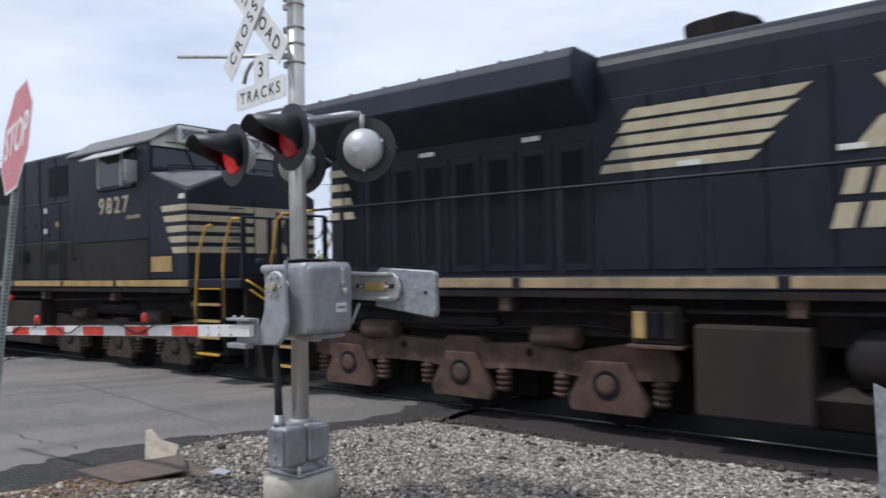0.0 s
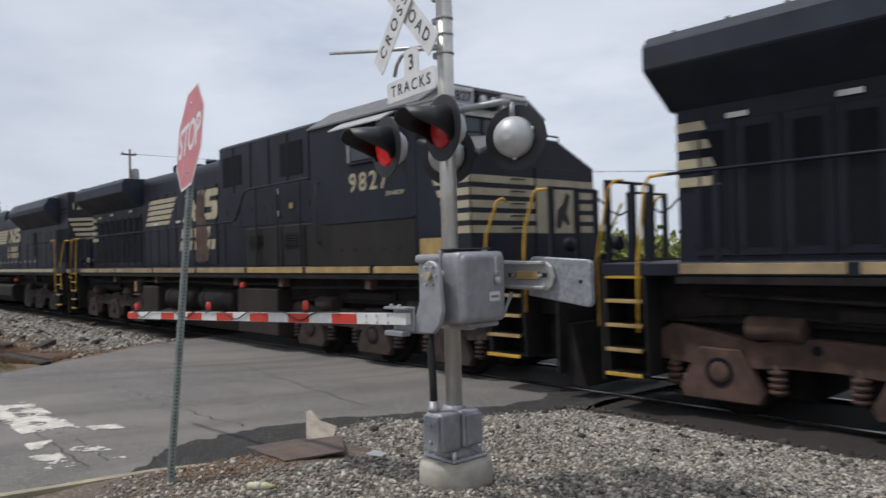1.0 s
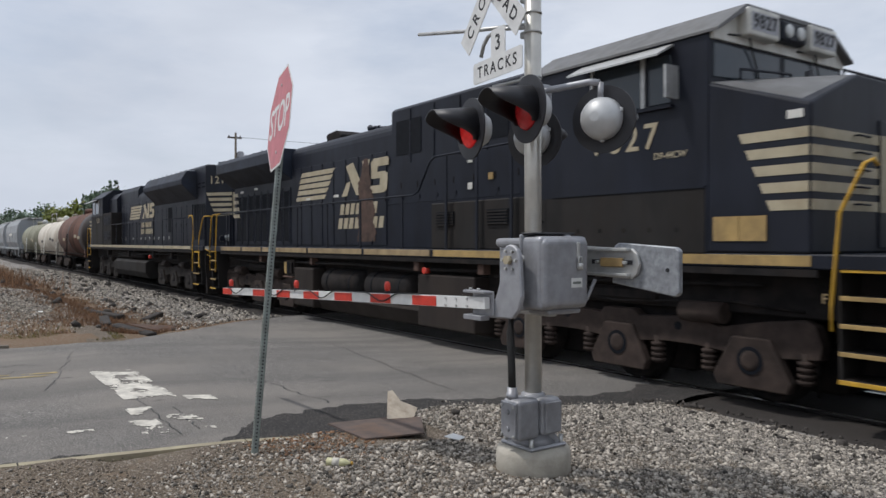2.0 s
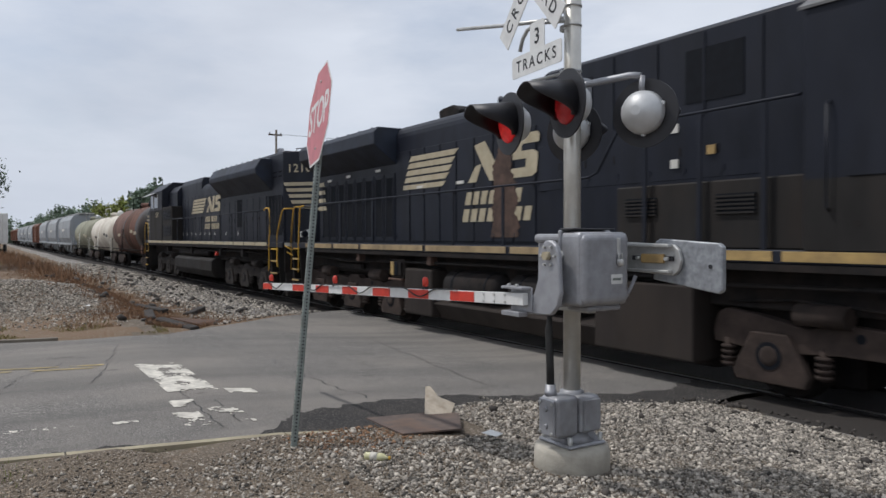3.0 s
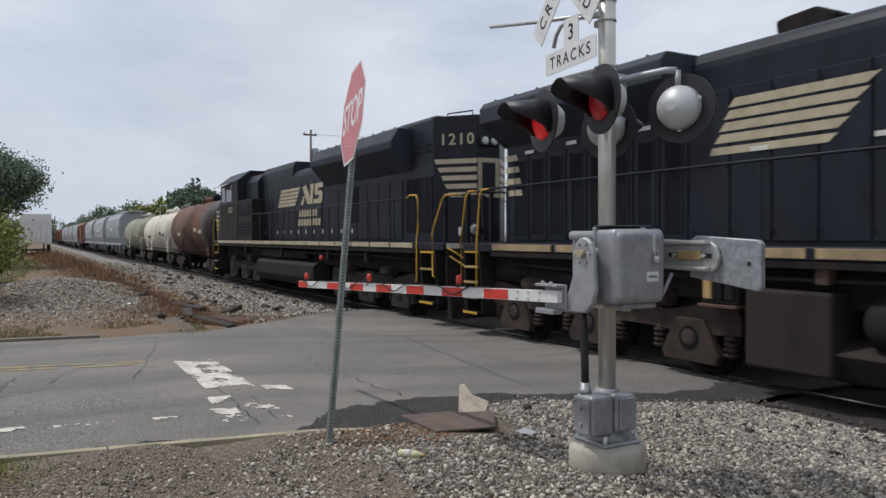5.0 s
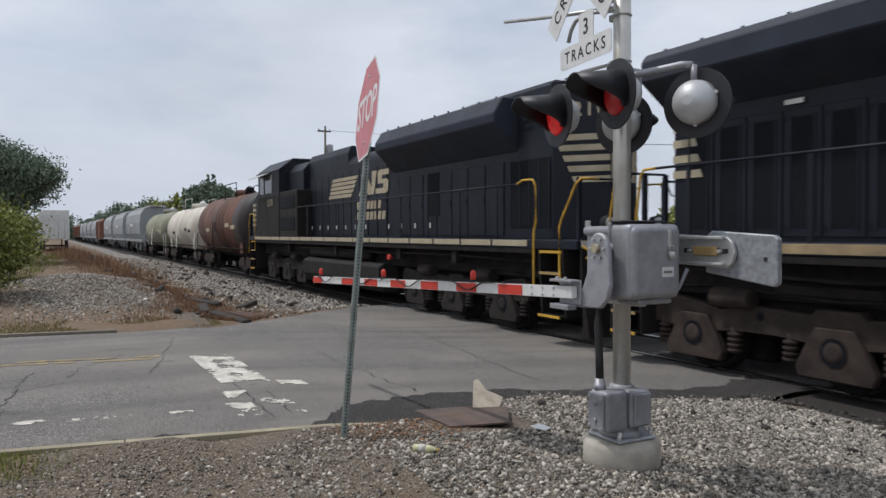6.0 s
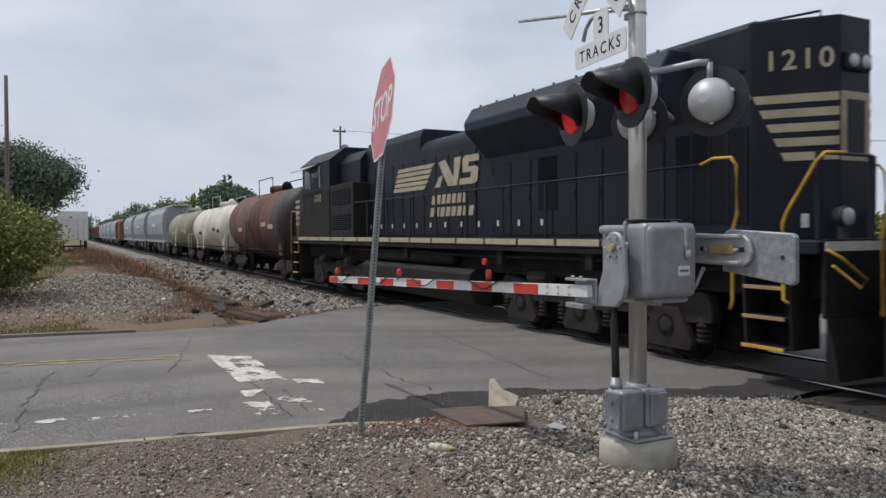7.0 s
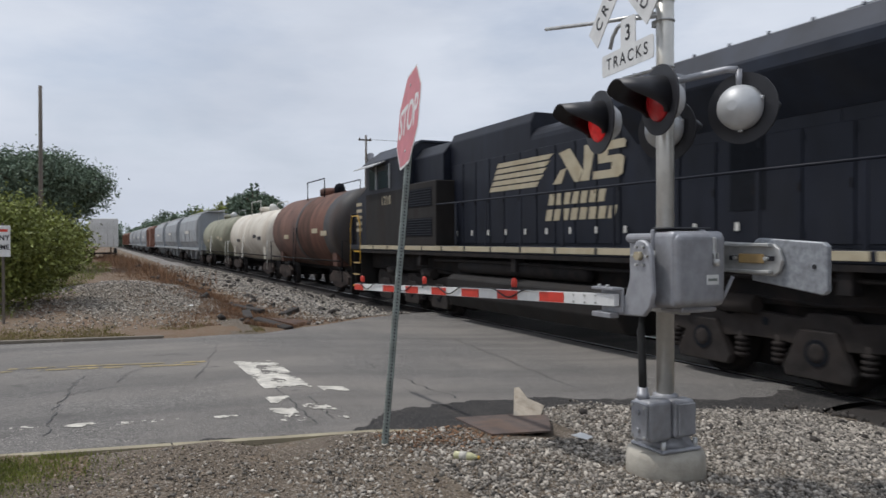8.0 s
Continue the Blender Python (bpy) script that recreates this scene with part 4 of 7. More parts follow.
def loco_truck(parent, axles, paint="truck"):
    x0, x1 = min(axles), max(axles)
    tr = part("truck", box((x0 - 0.5, -0.9, 0.66), (x1 + 0.5, 0.9, 1.08), 0.03), M["under"], parent)
    for s in (-1, 1):
        out = [(x0 - 0.75, 0.98), (x0 - 0.62, 1.05), (x0 - 0.1, 0.98), (x0 + 0.45, 0.88), (x0 + 0.75, 0.97), ((x0 + x1) / 2 - 0.35, 0.92), ((x0 + x1) / 2 - 0.25, 1.0), ((x0 + x1) / 2 + 0.25, 1.0), ((x0 + x1) / 2 + 0.35, 0.92), (x1 - 0.75, 0.97), (x1 - 0.45, 0.88), (x1 + 0.1, 0.98), (x1 + 0.62, 1.05), (x1 + 0.75, 0.98), (x1 + 0.82, 0.78)]
        mid = (x0 + x1) / 2
        low = []
        for a in (x1, mid, x0):
            low += [(a + 0.80, 0.62), (a + 0.30, 0.58), (a - 0.30, 0.58), (a - 0.80, 0.62)]
        out += low + [(x0 - 0.82, 0.78)]
        y = s * 1.06
        fr = part("side_frame", prism(out, "y", y - 0.09, y + 0.09, 0.012), M[paint], tr, "cast truck side frame caked in rusty grime")
        for a in axles:
            part("axle_box", prism([(a - 0.24, 0.80), (a + 0.24, 0.80), (a + 0.34, 0.62), (a + 0.50, 0.32), (a + 0.45, 0.20), (a - 0.45, 0.20), (a - 0.50, 0.32), (a - 0.34, 0.62)], "y", y + s * 0.02, y + s * 0.15, 0.015), M[paint], tr)
            part("bearing_ring", lathe((a, y + s * 0.15, 0.53), (0, s, 0), [(0, 0.165), (0.012, 0.165)], 24), M["grille"], tr)
            part("bearing_cap", lathe((a, y + s * 0.16, 0.53), (0, s, 0), [(0, 0.12), (0.008, 0.115), (0.010, 0.06)], 24), M[paint], tr)
            for e in (-1, 1):
                sp = bmesh.new()
                for k in range(4):
                    add_cyl(sp, (a + e * 0.62, y + s * 0.04, 0.34 + 0.07 * k), (a + e * 0.62, y + s * 0.04, 0.38 + 0.07 * k), 0.095, n=12)
                add_cyl(sp, (a + e * 0.62, y + s * 0.04, 0.32), (a + e * 0.62, y + s * 0.04, 0.68), 0.06, n=10)
                part("spring", sp, M[paint], tr)
            part("pedestal_liner", box((a - 0.36, y - 0.05, 0.30), (a + 0.36, y + 0.02, 0.68)), M["under"], tr)
        for a in (x0 + 1.05, x1 - 1.05):
            part("frame_hole", cyl((a, y + s * 0.091, 0.84), (a, y + s * 0.096, 0.84), 0.055, n=14), M["grille"], tr)
        part("brake_cylinder", cyl((x0 + 0.35, y + s * 0.12, 1.05), (x0 + 0.95, y + s * 0.12, 1.05), 0.13, n=16), M[paint], tr)
        part("brake_cylinder", cyl((x1 - 0.95, y + s * 0.12, 1.05), (x1 - 0.35, y + s * 0.12, 1.05), 0.13, n=16), M[paint], tr)
        part("brake_pipe", tube([(x0 - 0.6, y + s * 0.06, 1.13), (x0 + 0.3, y + s * 0.1, 1.2), (mid, y + s * 0.1, 1.1), (x1 - 0.3, y + s * 0.1, 1.2), (x1 + 0.6, y + s * 0.06, 1.13)], 0.018, 6), M["under"], tr)
        part("sand_pipe", tube([(x1 + 0.7, y, 1.0), (x1 + 0.72, y, 0.5), (x1 + 0.6, y - s * 0.25, 0.16)], 0.02, 6), M["under"], tr)
    for a in axles:
        wheelset(tr, a)
        part("traction_motor", box((a - 0.78, -0.6, 0.16), (a + 0.78, 0.6, 0.72), 0.05), M["under"], tr)
    return tr


def handrail(parent, pts, posts, z_deck, mat="black", r=0.019):
    hr = part("handrail", tube(pts, r, 8), M[mat], parent)
    for x, y, z in posts:
        part("stanchion", box((x - 0.035, y - 0.012, z_deck), (x + 0.035, y + 0.012, z), 0.003), M["black"], hr)
    return hr


def steps(parent, x0, x1, s, z_top, z_low, n=5):
    """A step well at a corner: side plates and n treads with yellow edges. s is the side, -1 towards the road."""
    well = part("step_well", box((min(x0, x1) - 0.03, min(s * 0.95, s * 1.0), z_low), (max(x0, x1) + 0.03, max(s * 0.95, s * 1.0), z_top - 0.02)), M["under"], parent)
    for x in (x0, x1):
        part("side_plate", prism([(s * 0.96, z_low), (s * 1.42, z_low), (s * 1.50, z_top), (s * 0.96, z_top)], "x", x - 0.02, x + 0.02), M["dusty"], well)
    for k in range(n):
        z = z_low + (z_top - z_low) * k / (n - 0.4)
        y = s * (1.52 - 0.05 * k / n)
        tr = part("tread", box((min(x0, x1) + 0.025, min(s * 1.0, y), z), (max(x0, x1) - 0.025, max(s * 1.0, y), z + 0.03), 0.004), M["under"], well)
        part("tread_edge", box((min(x0, x1) + 0.025, min(y, y + s * 0.012), z - 0.012), (max(x0, x1) - 0.025, max(y, y + s * 0.012), z + 0.034), 0.003), M["yellow" if k in (0, n - 1) else "gold"], well)
    return well


def coupler(parent, x, d):
    cp = part("coupler", box((min(x, x + d * 0.5), -0.12, 0.72), (max(x, x + d * 0.5), 0.12, 1.0), 0.04, 2), M["under"], parent)
    part("knuckle", cyl((x + d * 0.55, -0.05, 0.70), (x + d * 0.55, -0.05, 1.02), 0.11, n=14), M["under"], cp)
    for y in (-0.55, -0.42, 0.45, 0.62):
        part("air_hose", tube([(x - d * 0.02, y, 0.95), (x + d * 0.18, y, 0.86), (x + d * 0.32, y * 0.9, 0.55), (x + d * 0.45, y * 0.8, 0.46)], 0.024, 8), M["rubber"], cp)
    return cp


def letter_blocks(parent, text_len, x0, x1, y, z0, z1, gaps=()):
    """A word of the company lettering as slanted plain blocks."""
    n = text_len
    w = (x1 - x0) / n
    sh = 0.28 * (z1 - z0)
    for k in range(n):
        if k in gaps:
            continue
        a, b = x0 + k * w + 0.03, x0 + (k + 1) * w - 0.05
        bm = prism([(a, z0), (b, z0), (b + sh, z1), (a + sh, z1)], "y", y - 0.004, y)
        part("letter_block", bm, M["cream"], parent)


def herald(parent, xs0, xs1, xn0, xn1, z0, z1, y, n_bars=5):
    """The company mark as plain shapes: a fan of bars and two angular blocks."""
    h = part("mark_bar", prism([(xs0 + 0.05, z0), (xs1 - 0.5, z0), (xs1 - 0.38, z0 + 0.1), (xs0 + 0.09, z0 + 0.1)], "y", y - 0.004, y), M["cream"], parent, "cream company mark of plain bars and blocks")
    dz = (z1 - z0) / n_bars
    for k in range(1, n_bars):
        a = z0 + dz * k
        grow = k / (n_bars - 1)
        part("mark_bar", prism([(xs0 + 0.05 + 0.30 * grow, a), (xs1 - 0.5 + 0.45 * grow, a), (xs1 - 0.36 + 0.48 * grow, a + dz * 0.74), (xs0 + 0.15 + 0.30 * grow, a + dz * 0.74)], "y", y - 0.004, y), M["cream"], h)
    w = xn1 - xn0
    hgt = z1 - z0
    first = [[(0.0, 0.0), (0.13, 0.0), (0.21, 0.44), (0.12, 0.40)], [(0.10, 0.92), (0.26, 1.0), (0.445, 0.32), (0.385, 0.0), (0.33, 0.0), (0.22, 0.42)], [(0.40, 0.0), (0.53, 0.0), (0.62, 1.0), (0.47, 1.0), (0.455, 0.33)]]
    second = [[(0.655, 0.42), (0.65, 0.9), (0.70, 1.0), (0.97, 1.0), (1.0, 0.92), (0.99, 0.76), (0.78, 0.76), (0.77, 0.60), (0.92, 0.60), (0.98, 0.52), (0.96, 0.08), (0.90, 0.0), (0.58, 0.0), (0.59, 0.22), (0.82, 0.22), (0.83, 0.42)]]
    for q in first + second:
        part("mark_block", prism([(xn0 + a * w, z0 + b * hgt) for a, b in q], "y", y - 0.004, y), M["cream"], h)


SILL = 1.78


def underbody_ge(ob, tpaint):
    L = 21.55
    part("frame", box((-L + 0.1, -1.1, 1.06), (-0.1, 1.1, SILL - 0.16), 0.02), M["under"], ob)
    part("deck", box((-L + 0.02, -1.5, SILL - 0.16), (-0.02, 1.5, SILL), 0.015), M["black"], ob)
    for s in (-1, 1):
        y = s * 1.502
        xs = [-20.5, -18.6, -17.0, -14.0, -11.2, -8.6, -6.2, -4.0, -1.45]
        for a, b in zip(xs, xs[1:]):
            part("sill_stripe", box((a + 0.06, min(y, y + s * 0.012), SILL - 0.13), (b - 0.06, max(y, y + s * 0.012), SILL - 0.015), 0.003), M["gold" if a > -9 else "sill"], ob)
        part("sill_angle", box((-20.5, min(s * 1.42, s * 1.5), SILL - 0.24), (-1.45, max(s * 1.42, s * 1.5), SILL - 0.162)), M["under"], ob)
        for x in (-17.2, -13.9, -9.2, -7.2, -4.2):
            part("hanger", box((x - 0.08, min(s * 1.3, s * 1.46), SILL - 0.42), (x + 0.08, max(s * 1.3, s * 1.46), SILL - 0.22), 0.01), M["truck"], ob)
        # tanks and boxes between the trucks
        part("battery_box", box((-14.9, min(s * 0.8, s * 1.46), 0.33), (-13.78, max(s * 0.8, s * 1.46), 1.28), 0.04, 2), M["tank_side"], ob)
        for a in (-13.55, -11.45):
            at = part("air_reservoir", lathe((a, s * 1.12, 0.98), (1, 0, 0), [(0, 0.08), (0.05, 0.22), (0.14, 0.30), (1.76, 0.30), (1.85, 0.22), (1.9, 0.08)], 24), M["under"], ob, "long grimy air reservoir")
            for d in (0.4, 1.5):
                part("strap", lathe((a + d, s * 1.12, 0.98), (1, 0, 0), [(0, 0.306), (0.05, 0.306)], 24), M["grille"], at)
        part("equipment_box", box((-9.2, min(s * 0.8, s * 1.42), 0.33), (-7.42, max(s * 0.8, s * 1.42), 1.31), 0.03, 2), M["tank_side"], ob)
        part("pipe_run", tube([(-15, s * 1.36, 1.40), (-12, s * 1.36, 1.42), (-9.5, s * 1.36, 1.38), (-7.2, s * 1.36, 1.42)], 0.03, 8), M["under"], ob)
        part("filler", cyl((-8.9, s * 1.48, 1.38), (-8.9, s * 1.36, 1.38), 0.06, n=12), M["sheet_red"], ob, "red fuel cut-off cap")
        part("cable_run", tube([(-20.3, s * 1.25, 1.42), (-18.0, s * 1.3, 1.34), (-16.0, s * 1.3, 1.38), (-15.0, s * 1.3, 1.30)], 0.03, 6), M["under"], ob)
        part("cable_run", tube([(-7.0, s * 1.3, 1.34), (-5.0, s * 1.3, 1.38), (-2.2, s * 1.25, 1.42)], 0.03, 6), M["under"], ob)
        part("traction_duct", box((-18.9, min(s * 0.9, s * 1.2), 1.12), (-17.5, max(s * 0.9, s * 1.2), 1.3), 0.04), M["under"], ob)
        part("traction_duct", box((-5.2, min(s * 0.9, s * 1.2), 1.12), (-3.8, max(s * 0.9, s * 1.2), 1.3), 0.04), M["under"], ob)
        tb = part("valve_cabinet", box((-15.6, min(s * 1.1, s * 1.40), 1.04), (-15.05, max(s * 1.1, s * 1.40), 1.46), 0.02), M["tank_side"], ob)
        for k, mm in enumerate(("gold", "grille", "under")):
            part("valve", box((-15.56 + 0.17 * k, min(s * 1.40, s * 1.45), 1.10), (-15.42 + 0.17 * k, max(s * 1.40, s * 1.45), 1.40), 0.015), M[mm], tb)
        part("cabinet_foot", box((-15.63, min(s * 1.1, s * 1.46), 1.0), (-15.02, max(s * 1.1, s * 1.46), 1.04), 0.006), M["truck"], tb)
    for a, b in ((-1.5, -0.06), (-L + 0.06, -L + 1.2)):
        part("draft_pocket", box((a, -0.93, 0.42), (b, 0.93, 1.3), 0.03), M["under"], ob)
    part("fuel_tank", prism([(-1.2, 0.30), (-0.9, 0.22), (0.9, 0.22), (1.2, 0.30), (1.42, 0.62), (1.0, 0.75), (-1.0, 0.75), (-1.42, 0.62)], "x", -13.9, -7.45, 0.02), M["tank_side"], ob)
    loco_truck(ob, (-2.4, -4.42, -6.5), tpaint)
    loco_truck(ob, (-16.0, -18.08, -20.15), tpaint)
    for x, d in ((-0.02, 1), (-L + 0.02, -1)):
        part("end_plate", box((min(x, x + d * 0.06), -1.44, 0.32), (max(x, x + d * 0.06), 1.44, SILL + 0.02), 0.01), M["under"], ob)
        coupler(ob, x + d * 0.06, d)
        for s in (-1, 1):
            a, b = (x - d * 0.55, x - d * 1.22) if d > 0 else (x + 0.04, x + 0.60)
            steps(ob, a, b, s, SILL, 0.49 if d > 0 else 0.42)
    part("snow_plough", prism([(0.04, 0.16), (0.36, 0.16), (0.24, 0.55), (0.14, 0.98), (0.04, 0.98)], "y", -1.30, 1.30, 0.01), M["under"], ob)


def hood_doors(ob, xs, y, z0, z1, kind):
    """Hood doors as raised panels, each with a frame, a grille or hinges, and a latch."""
    for a, b in zip(xs, xs[1:]):
        d = part("hood_door", box((a + 0.02, y - 0.022, z0), (b - 0.02, y + 0.01, z1), 0.006), M["black"], ob)
        if kind == "louvre":
            part("filter_panel", box((a + 0.11, y - 0.026, z0 + 0.1), (b - 0.11, y - 0.023, z1 - 0.1)), M["grille"], d)
            part("frame_bar", box((a + 0.09, y - 0.036, z0 + 0.08), (a + 0.12, y - 0.022, z1 - 0.08), 0.003), M["black"], d)
            part("frame_bar", box((b - 0.12, y - 0.036, z0 + 0.08), (b - 0.09, y - 0.022, z1 - 0.08), 0.003), M["black"], d)
        else:
            part("latch", box((b - 0.07, y - 0.036, (z0 + z1) / 2 - 0.06), (b - 0.045, y - 0.022, (z0 + z1) / 2 + 0.06), 0.004), M["under"], d)
        for z in (z0 + 0.12, z1 - 0.12):
            part("hinge", box((a + 0.015, y - 0.034, z - 0.04), (a + 0.04, y - 0.02, z + 0.04)), M["black"], d)


def ge_locomotive(number, label, m, rusty):
    ob = thing("diesel_locomotive", label, "locomotive", m, group="locomotives")
    L = 21.55
    underbody_ge(ob, "truck_dark" if number else "truck")
    hw = 0.95
    # engine hood with rounded roof edges
    def hood(name, x0, x1, w, top, mat="black", rnd=0.28):
        arc = []
        for k in range(6):
            a = math.pi / 2 * k / 5
            arc.append((w - rnd + rnd * math.cos(a), top - rnd + rnd * math.sin(a)))
        pts = [(-w, SILL), (w, SILL)] + arc + [(-p, q) for p, q in arc[::-1]]
        return part(name, prism(pts, "x", x0, x1), M[mat], ob)
    hood("engine_hood", -16.2, -10.8, hw, 4.46)
    hood("radiator_hood", -20.75, -16.2, hw, 4.2, rnd=0.05)
    # tall blower and dynamic brake section behind the cab
    part("blower_hood", prism([(-hw, SILL), (hw, SILL), (hw + 0.05, 3.5), (hw + 0.05, 4.64), (hw - 0.06, 4.71), (-hw + 0.06, 4.71), (-hw - 0.05, 4.64), (-hw - 0.05, 3.5)], "x", -10.85, -5.95, 0.015), M["black"], ob)
    part("intake_screen", box((-10.65, -hw - 0.062, 3.7), (-9.7, -hw - 0.052, 4.4)), M["grille"], ob)
    part("intake_screen", box((-7.9, -hw - 0.062, 3.7), (-7.0, -hw - 0.052, 4.4)), M["grille"], ob)
    for x, z, mm in ((-8.15, 3.34, "white"), (-8.15, 2.86, "white"), (-7.55, 3.0, "gold")):
        part("notice", box((x, -hw - 0.062, z), (x + 0.13, -hw - 0.052, z + 0.12)), M[mm], ob)
    for x in (-10.1, -9.25, -8.4, -7.6, -6.75):
        part("seam_rib", box((x - 0.015, -hw - 0.068, 3.52), (x + 0.015, -hw - 0.05, 4.6)), M["black"], ob)
    part("low_cabinet", box((-8.8, -1.38, SILL), (-5.92, -hw, 2.62), 0.02), M["dusty"], ob)
    for a in (-8.6, -7.1):
        v = part("vent", box((a, -1.40, 2.2), (a + 0.55, -1.383, 2.45)), M["grille"], ob)
        for k in range(5):
            part("vent_slat", box((a, -1.415, 2.205 + 0.05 * k), (a + 0.55, -1.40, 2.23 + 0.05 * k)), M["dusty"], v)
    part("equipment_vent", box((-19.9, -0.5, 4.2), (-17.2, 0.5, 4.24)), M["grille"], ob)
    # winged radiator
    rad = [(-hw, 3.60), (-1.45, 3.97), (-1.52, 4.03), (-1.52, 4.31), (-1.42, 4.43), (1.42, 4.43), (1.52, 4.31), (1.52, 4.03), (1.45, 3.97), (hw, 3.60)]
    part("radiator", prism(rad, "x", -20.85, -16.2, 0.015), M["roof"], ob, "winged radiator housing overhanging the hood")
    part("radiator_core", box((-20.7, -1.3, 4.432), (-16.5, 1.3, 4.45)), M["grille"], ob)
    for k in range(7):
        part("roof_eye", cyl((-20.5 + 0.65 * k, -1.38, 4.42), (-20.5 + 0.65 * k, -1.38, 4.455), 0.025, n=6), M["roof"], ob)
    # hood doors
    hood_doors(ob, [-20.55 + 0.54 * k for k in range(9)], -hw, SILL + 0.06, 3.4, "louvre")
    hood_doors(ob, [-16.15 + 0.63 * k for k in range(9)], -hw, SILL + 0.06, 3.85, "door")
    hood_doors(ob, [-11.05 + 0.62 * k for k in range(8)], -hw - 0.01, 2.70, 3.45, "door")
    for k in range(4):
        part("end_chevron", prism([(-20.75, 3.33 - 0.22 * k), (-20.35 + 0.05 * k, 3.33 - 0.22 * k), (-20.40 + 0.05 * k, 3.44 - 0.22 * k), (-20.75, 3.44 - 0.22 * k)], "y", -hw - 0.032, -hw - 0.026), M["cream"], ob)
    for a, z in ((-20.1, 3.42), (-18.9, 3.46), (-17.2, 3.48), (-15.2, 2.98), (-13.6, 2.98)):
        part("notice", box((a, -hw - 0.042, z), (a + 0.26, -hw - 0.036, z + 0.06)), M["white"], ob)
    part("exhaust", prism([(-15.28, 4.38), (-15.33, 4.74), (-15.2, 4.77), (-14.75, 4.80), (-14.45, 4.66), (-14.5, 4.38)], "y", -0.35, 0.35, 0.03), M["under"], ob)
    horn = part("horn", box((-12.85, -0.3, 4.40), (-12.65, 0.3, 4.50)), M["roof"], ob)
    for y in (-0.25, -0.1, 0.08, 0.22):
        part("horn_bell", lathe((-13.1, y, 4.64), (1, 0, 0), [(0, 0.09), (0.04, 0.07), (0.2, 0.03), (0.45, 0.025)], 12), M["roof"], horn)
        part("horn_foot", box((-12.77, y - 0.03, 4.48), (-12.70, y + 0.03, 4.64)), M["roof"], horn)
    dx = 0.0 if rusty else -0.28
    herald(ob, -15.9 + dx, -13.65 + dx, -13.2 + dx, -11.0 + dx, 2.98, 3.74, -hw - 0.026)
    letter_blocks(ob, 7, -13.33 + dx, -11.5 + dx, -hw - 0.026, 2.55, 2.80)
    letter_blocks(ob, 8, -13.43 + dx, -11.22 + dx, -hw - 0.026, 2.22, 2.47)
    if rusty:
        patch = bmesh.new()
        edge = []
        for k in range(60):
            z = 1.92 + 1.85 * k / 59
            edge.append((lerp(z, [1.9, 2.6, 3.2, 3.6, 3.77], [-12.42, -12.34, -12.34, -12.2, -12.05]) + 0.12 * noise.noise((z * 3, 1, 1)) + 0.07 * noise.noise((z * 14, 1, 1)), z))
        for k in range(60):
            z = 3.77 - 1.85 * k / 59
            edge.append((lerp(z, [1.9, 2.6, 3.2, 3.6, 3.77], [-11.58, -11.64, -11.78, -11.86, -11.95]) + 0.12 * noise.noise((z * 4, 4, 1)) + 0.07 * noise.noise((z * 13, 7, 1)), z))
        add_prism(patch, edge, "y", -hw - 0.033, -hw - 0.0305)
        part("peeled_patch", patch, M["peeled"], ob, "peeled rusty patch across the mark")
    # cab
    cw = 1.5
    cab = part("cab", prism([(-cw, SILL), (cw, SILL), (cw, 4.38), (0.95, 4.72), (-0.95, 4.72), (-cw, 4.38)], "x", -5.9, -2.75, 0.015), M["black"], ob, "wide black cab")
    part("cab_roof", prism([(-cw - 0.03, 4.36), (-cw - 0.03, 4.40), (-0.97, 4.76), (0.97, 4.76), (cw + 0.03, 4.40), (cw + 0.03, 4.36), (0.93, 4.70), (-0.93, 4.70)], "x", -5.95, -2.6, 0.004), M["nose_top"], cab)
    for s in (-1, 1):
        y = s * cw
        part("side_window", box((-4.55, min(y, y + s * 0.012), 3.62), (-3.75, max(y, y + s * 0.012), 4.22), 0.01), M["glass"], cab)
        part("side_window", box((-3.62, min(y, y + s * 0.012), 3.62), (-3.28, max(y, y + s * 0.012), 4.22), 0.01), M["glass"], cab)
        part("window_frame", box((-3.74, min(y, y + s * 0.03), 3.60), (-3.68, max(y, y + s * 0.03), 4.28)), M["galv"], cab)
        part("window_frame", box((-4.62, min(y, y + s * 0.03), 3.60), (-4.57, max(y, y + s * 0.03), 4.28)), M["galv"], cab)
        part("arm_rest", box((-4.6, min(y, y + s * 0.06), 3.56), (-3.25, max(y, y + s * 0.06), 3.605)), M["black"], cab)
        part("sunshade", prism([(y, 4.31), (y + s * 0.30, 4.16), (y + s * 0.30, 4.185), (y, 4.345)], "x", -4.8, -3.25), M["galv"], cab, "pale sunshade")
        part("mirror", box((-3.2, min(y, y + s * 0.25), 3.65), (-3.17, max(y, y + s * 0.25), 4.05), 0.005), M["galv"], cab)
        part("grab_handle", tube([(-5.6, y + s * 0.01, 2.2), (-5.6, y + s * 0.07, 2.25), (-5.6, y + s * 0.07, 3.3), (-5.6, y + s * 0.01, 3.35)], 0.015, 6), M["black"], cab)
        part("body_rib", box((-5.4, min(y, y + s * 0.02), 2.55), (-2.8, max(y, y + s * 0.02), 2.58)), M["black"], cab)
        for k in range(6):
            part("bolt_head", cyl((-5.3 + 0.42 * k, y, 2.06), (-5.3 + 0.42 * k, y + s * 0.012, 2.06), 0.035, n=8), M["under"], cab)
    part("kick_panel", box((-5.88, -cw - 0.008, SILL), (-2.8, -cw - 0.002, 2.54)), M["dusty"], cab)
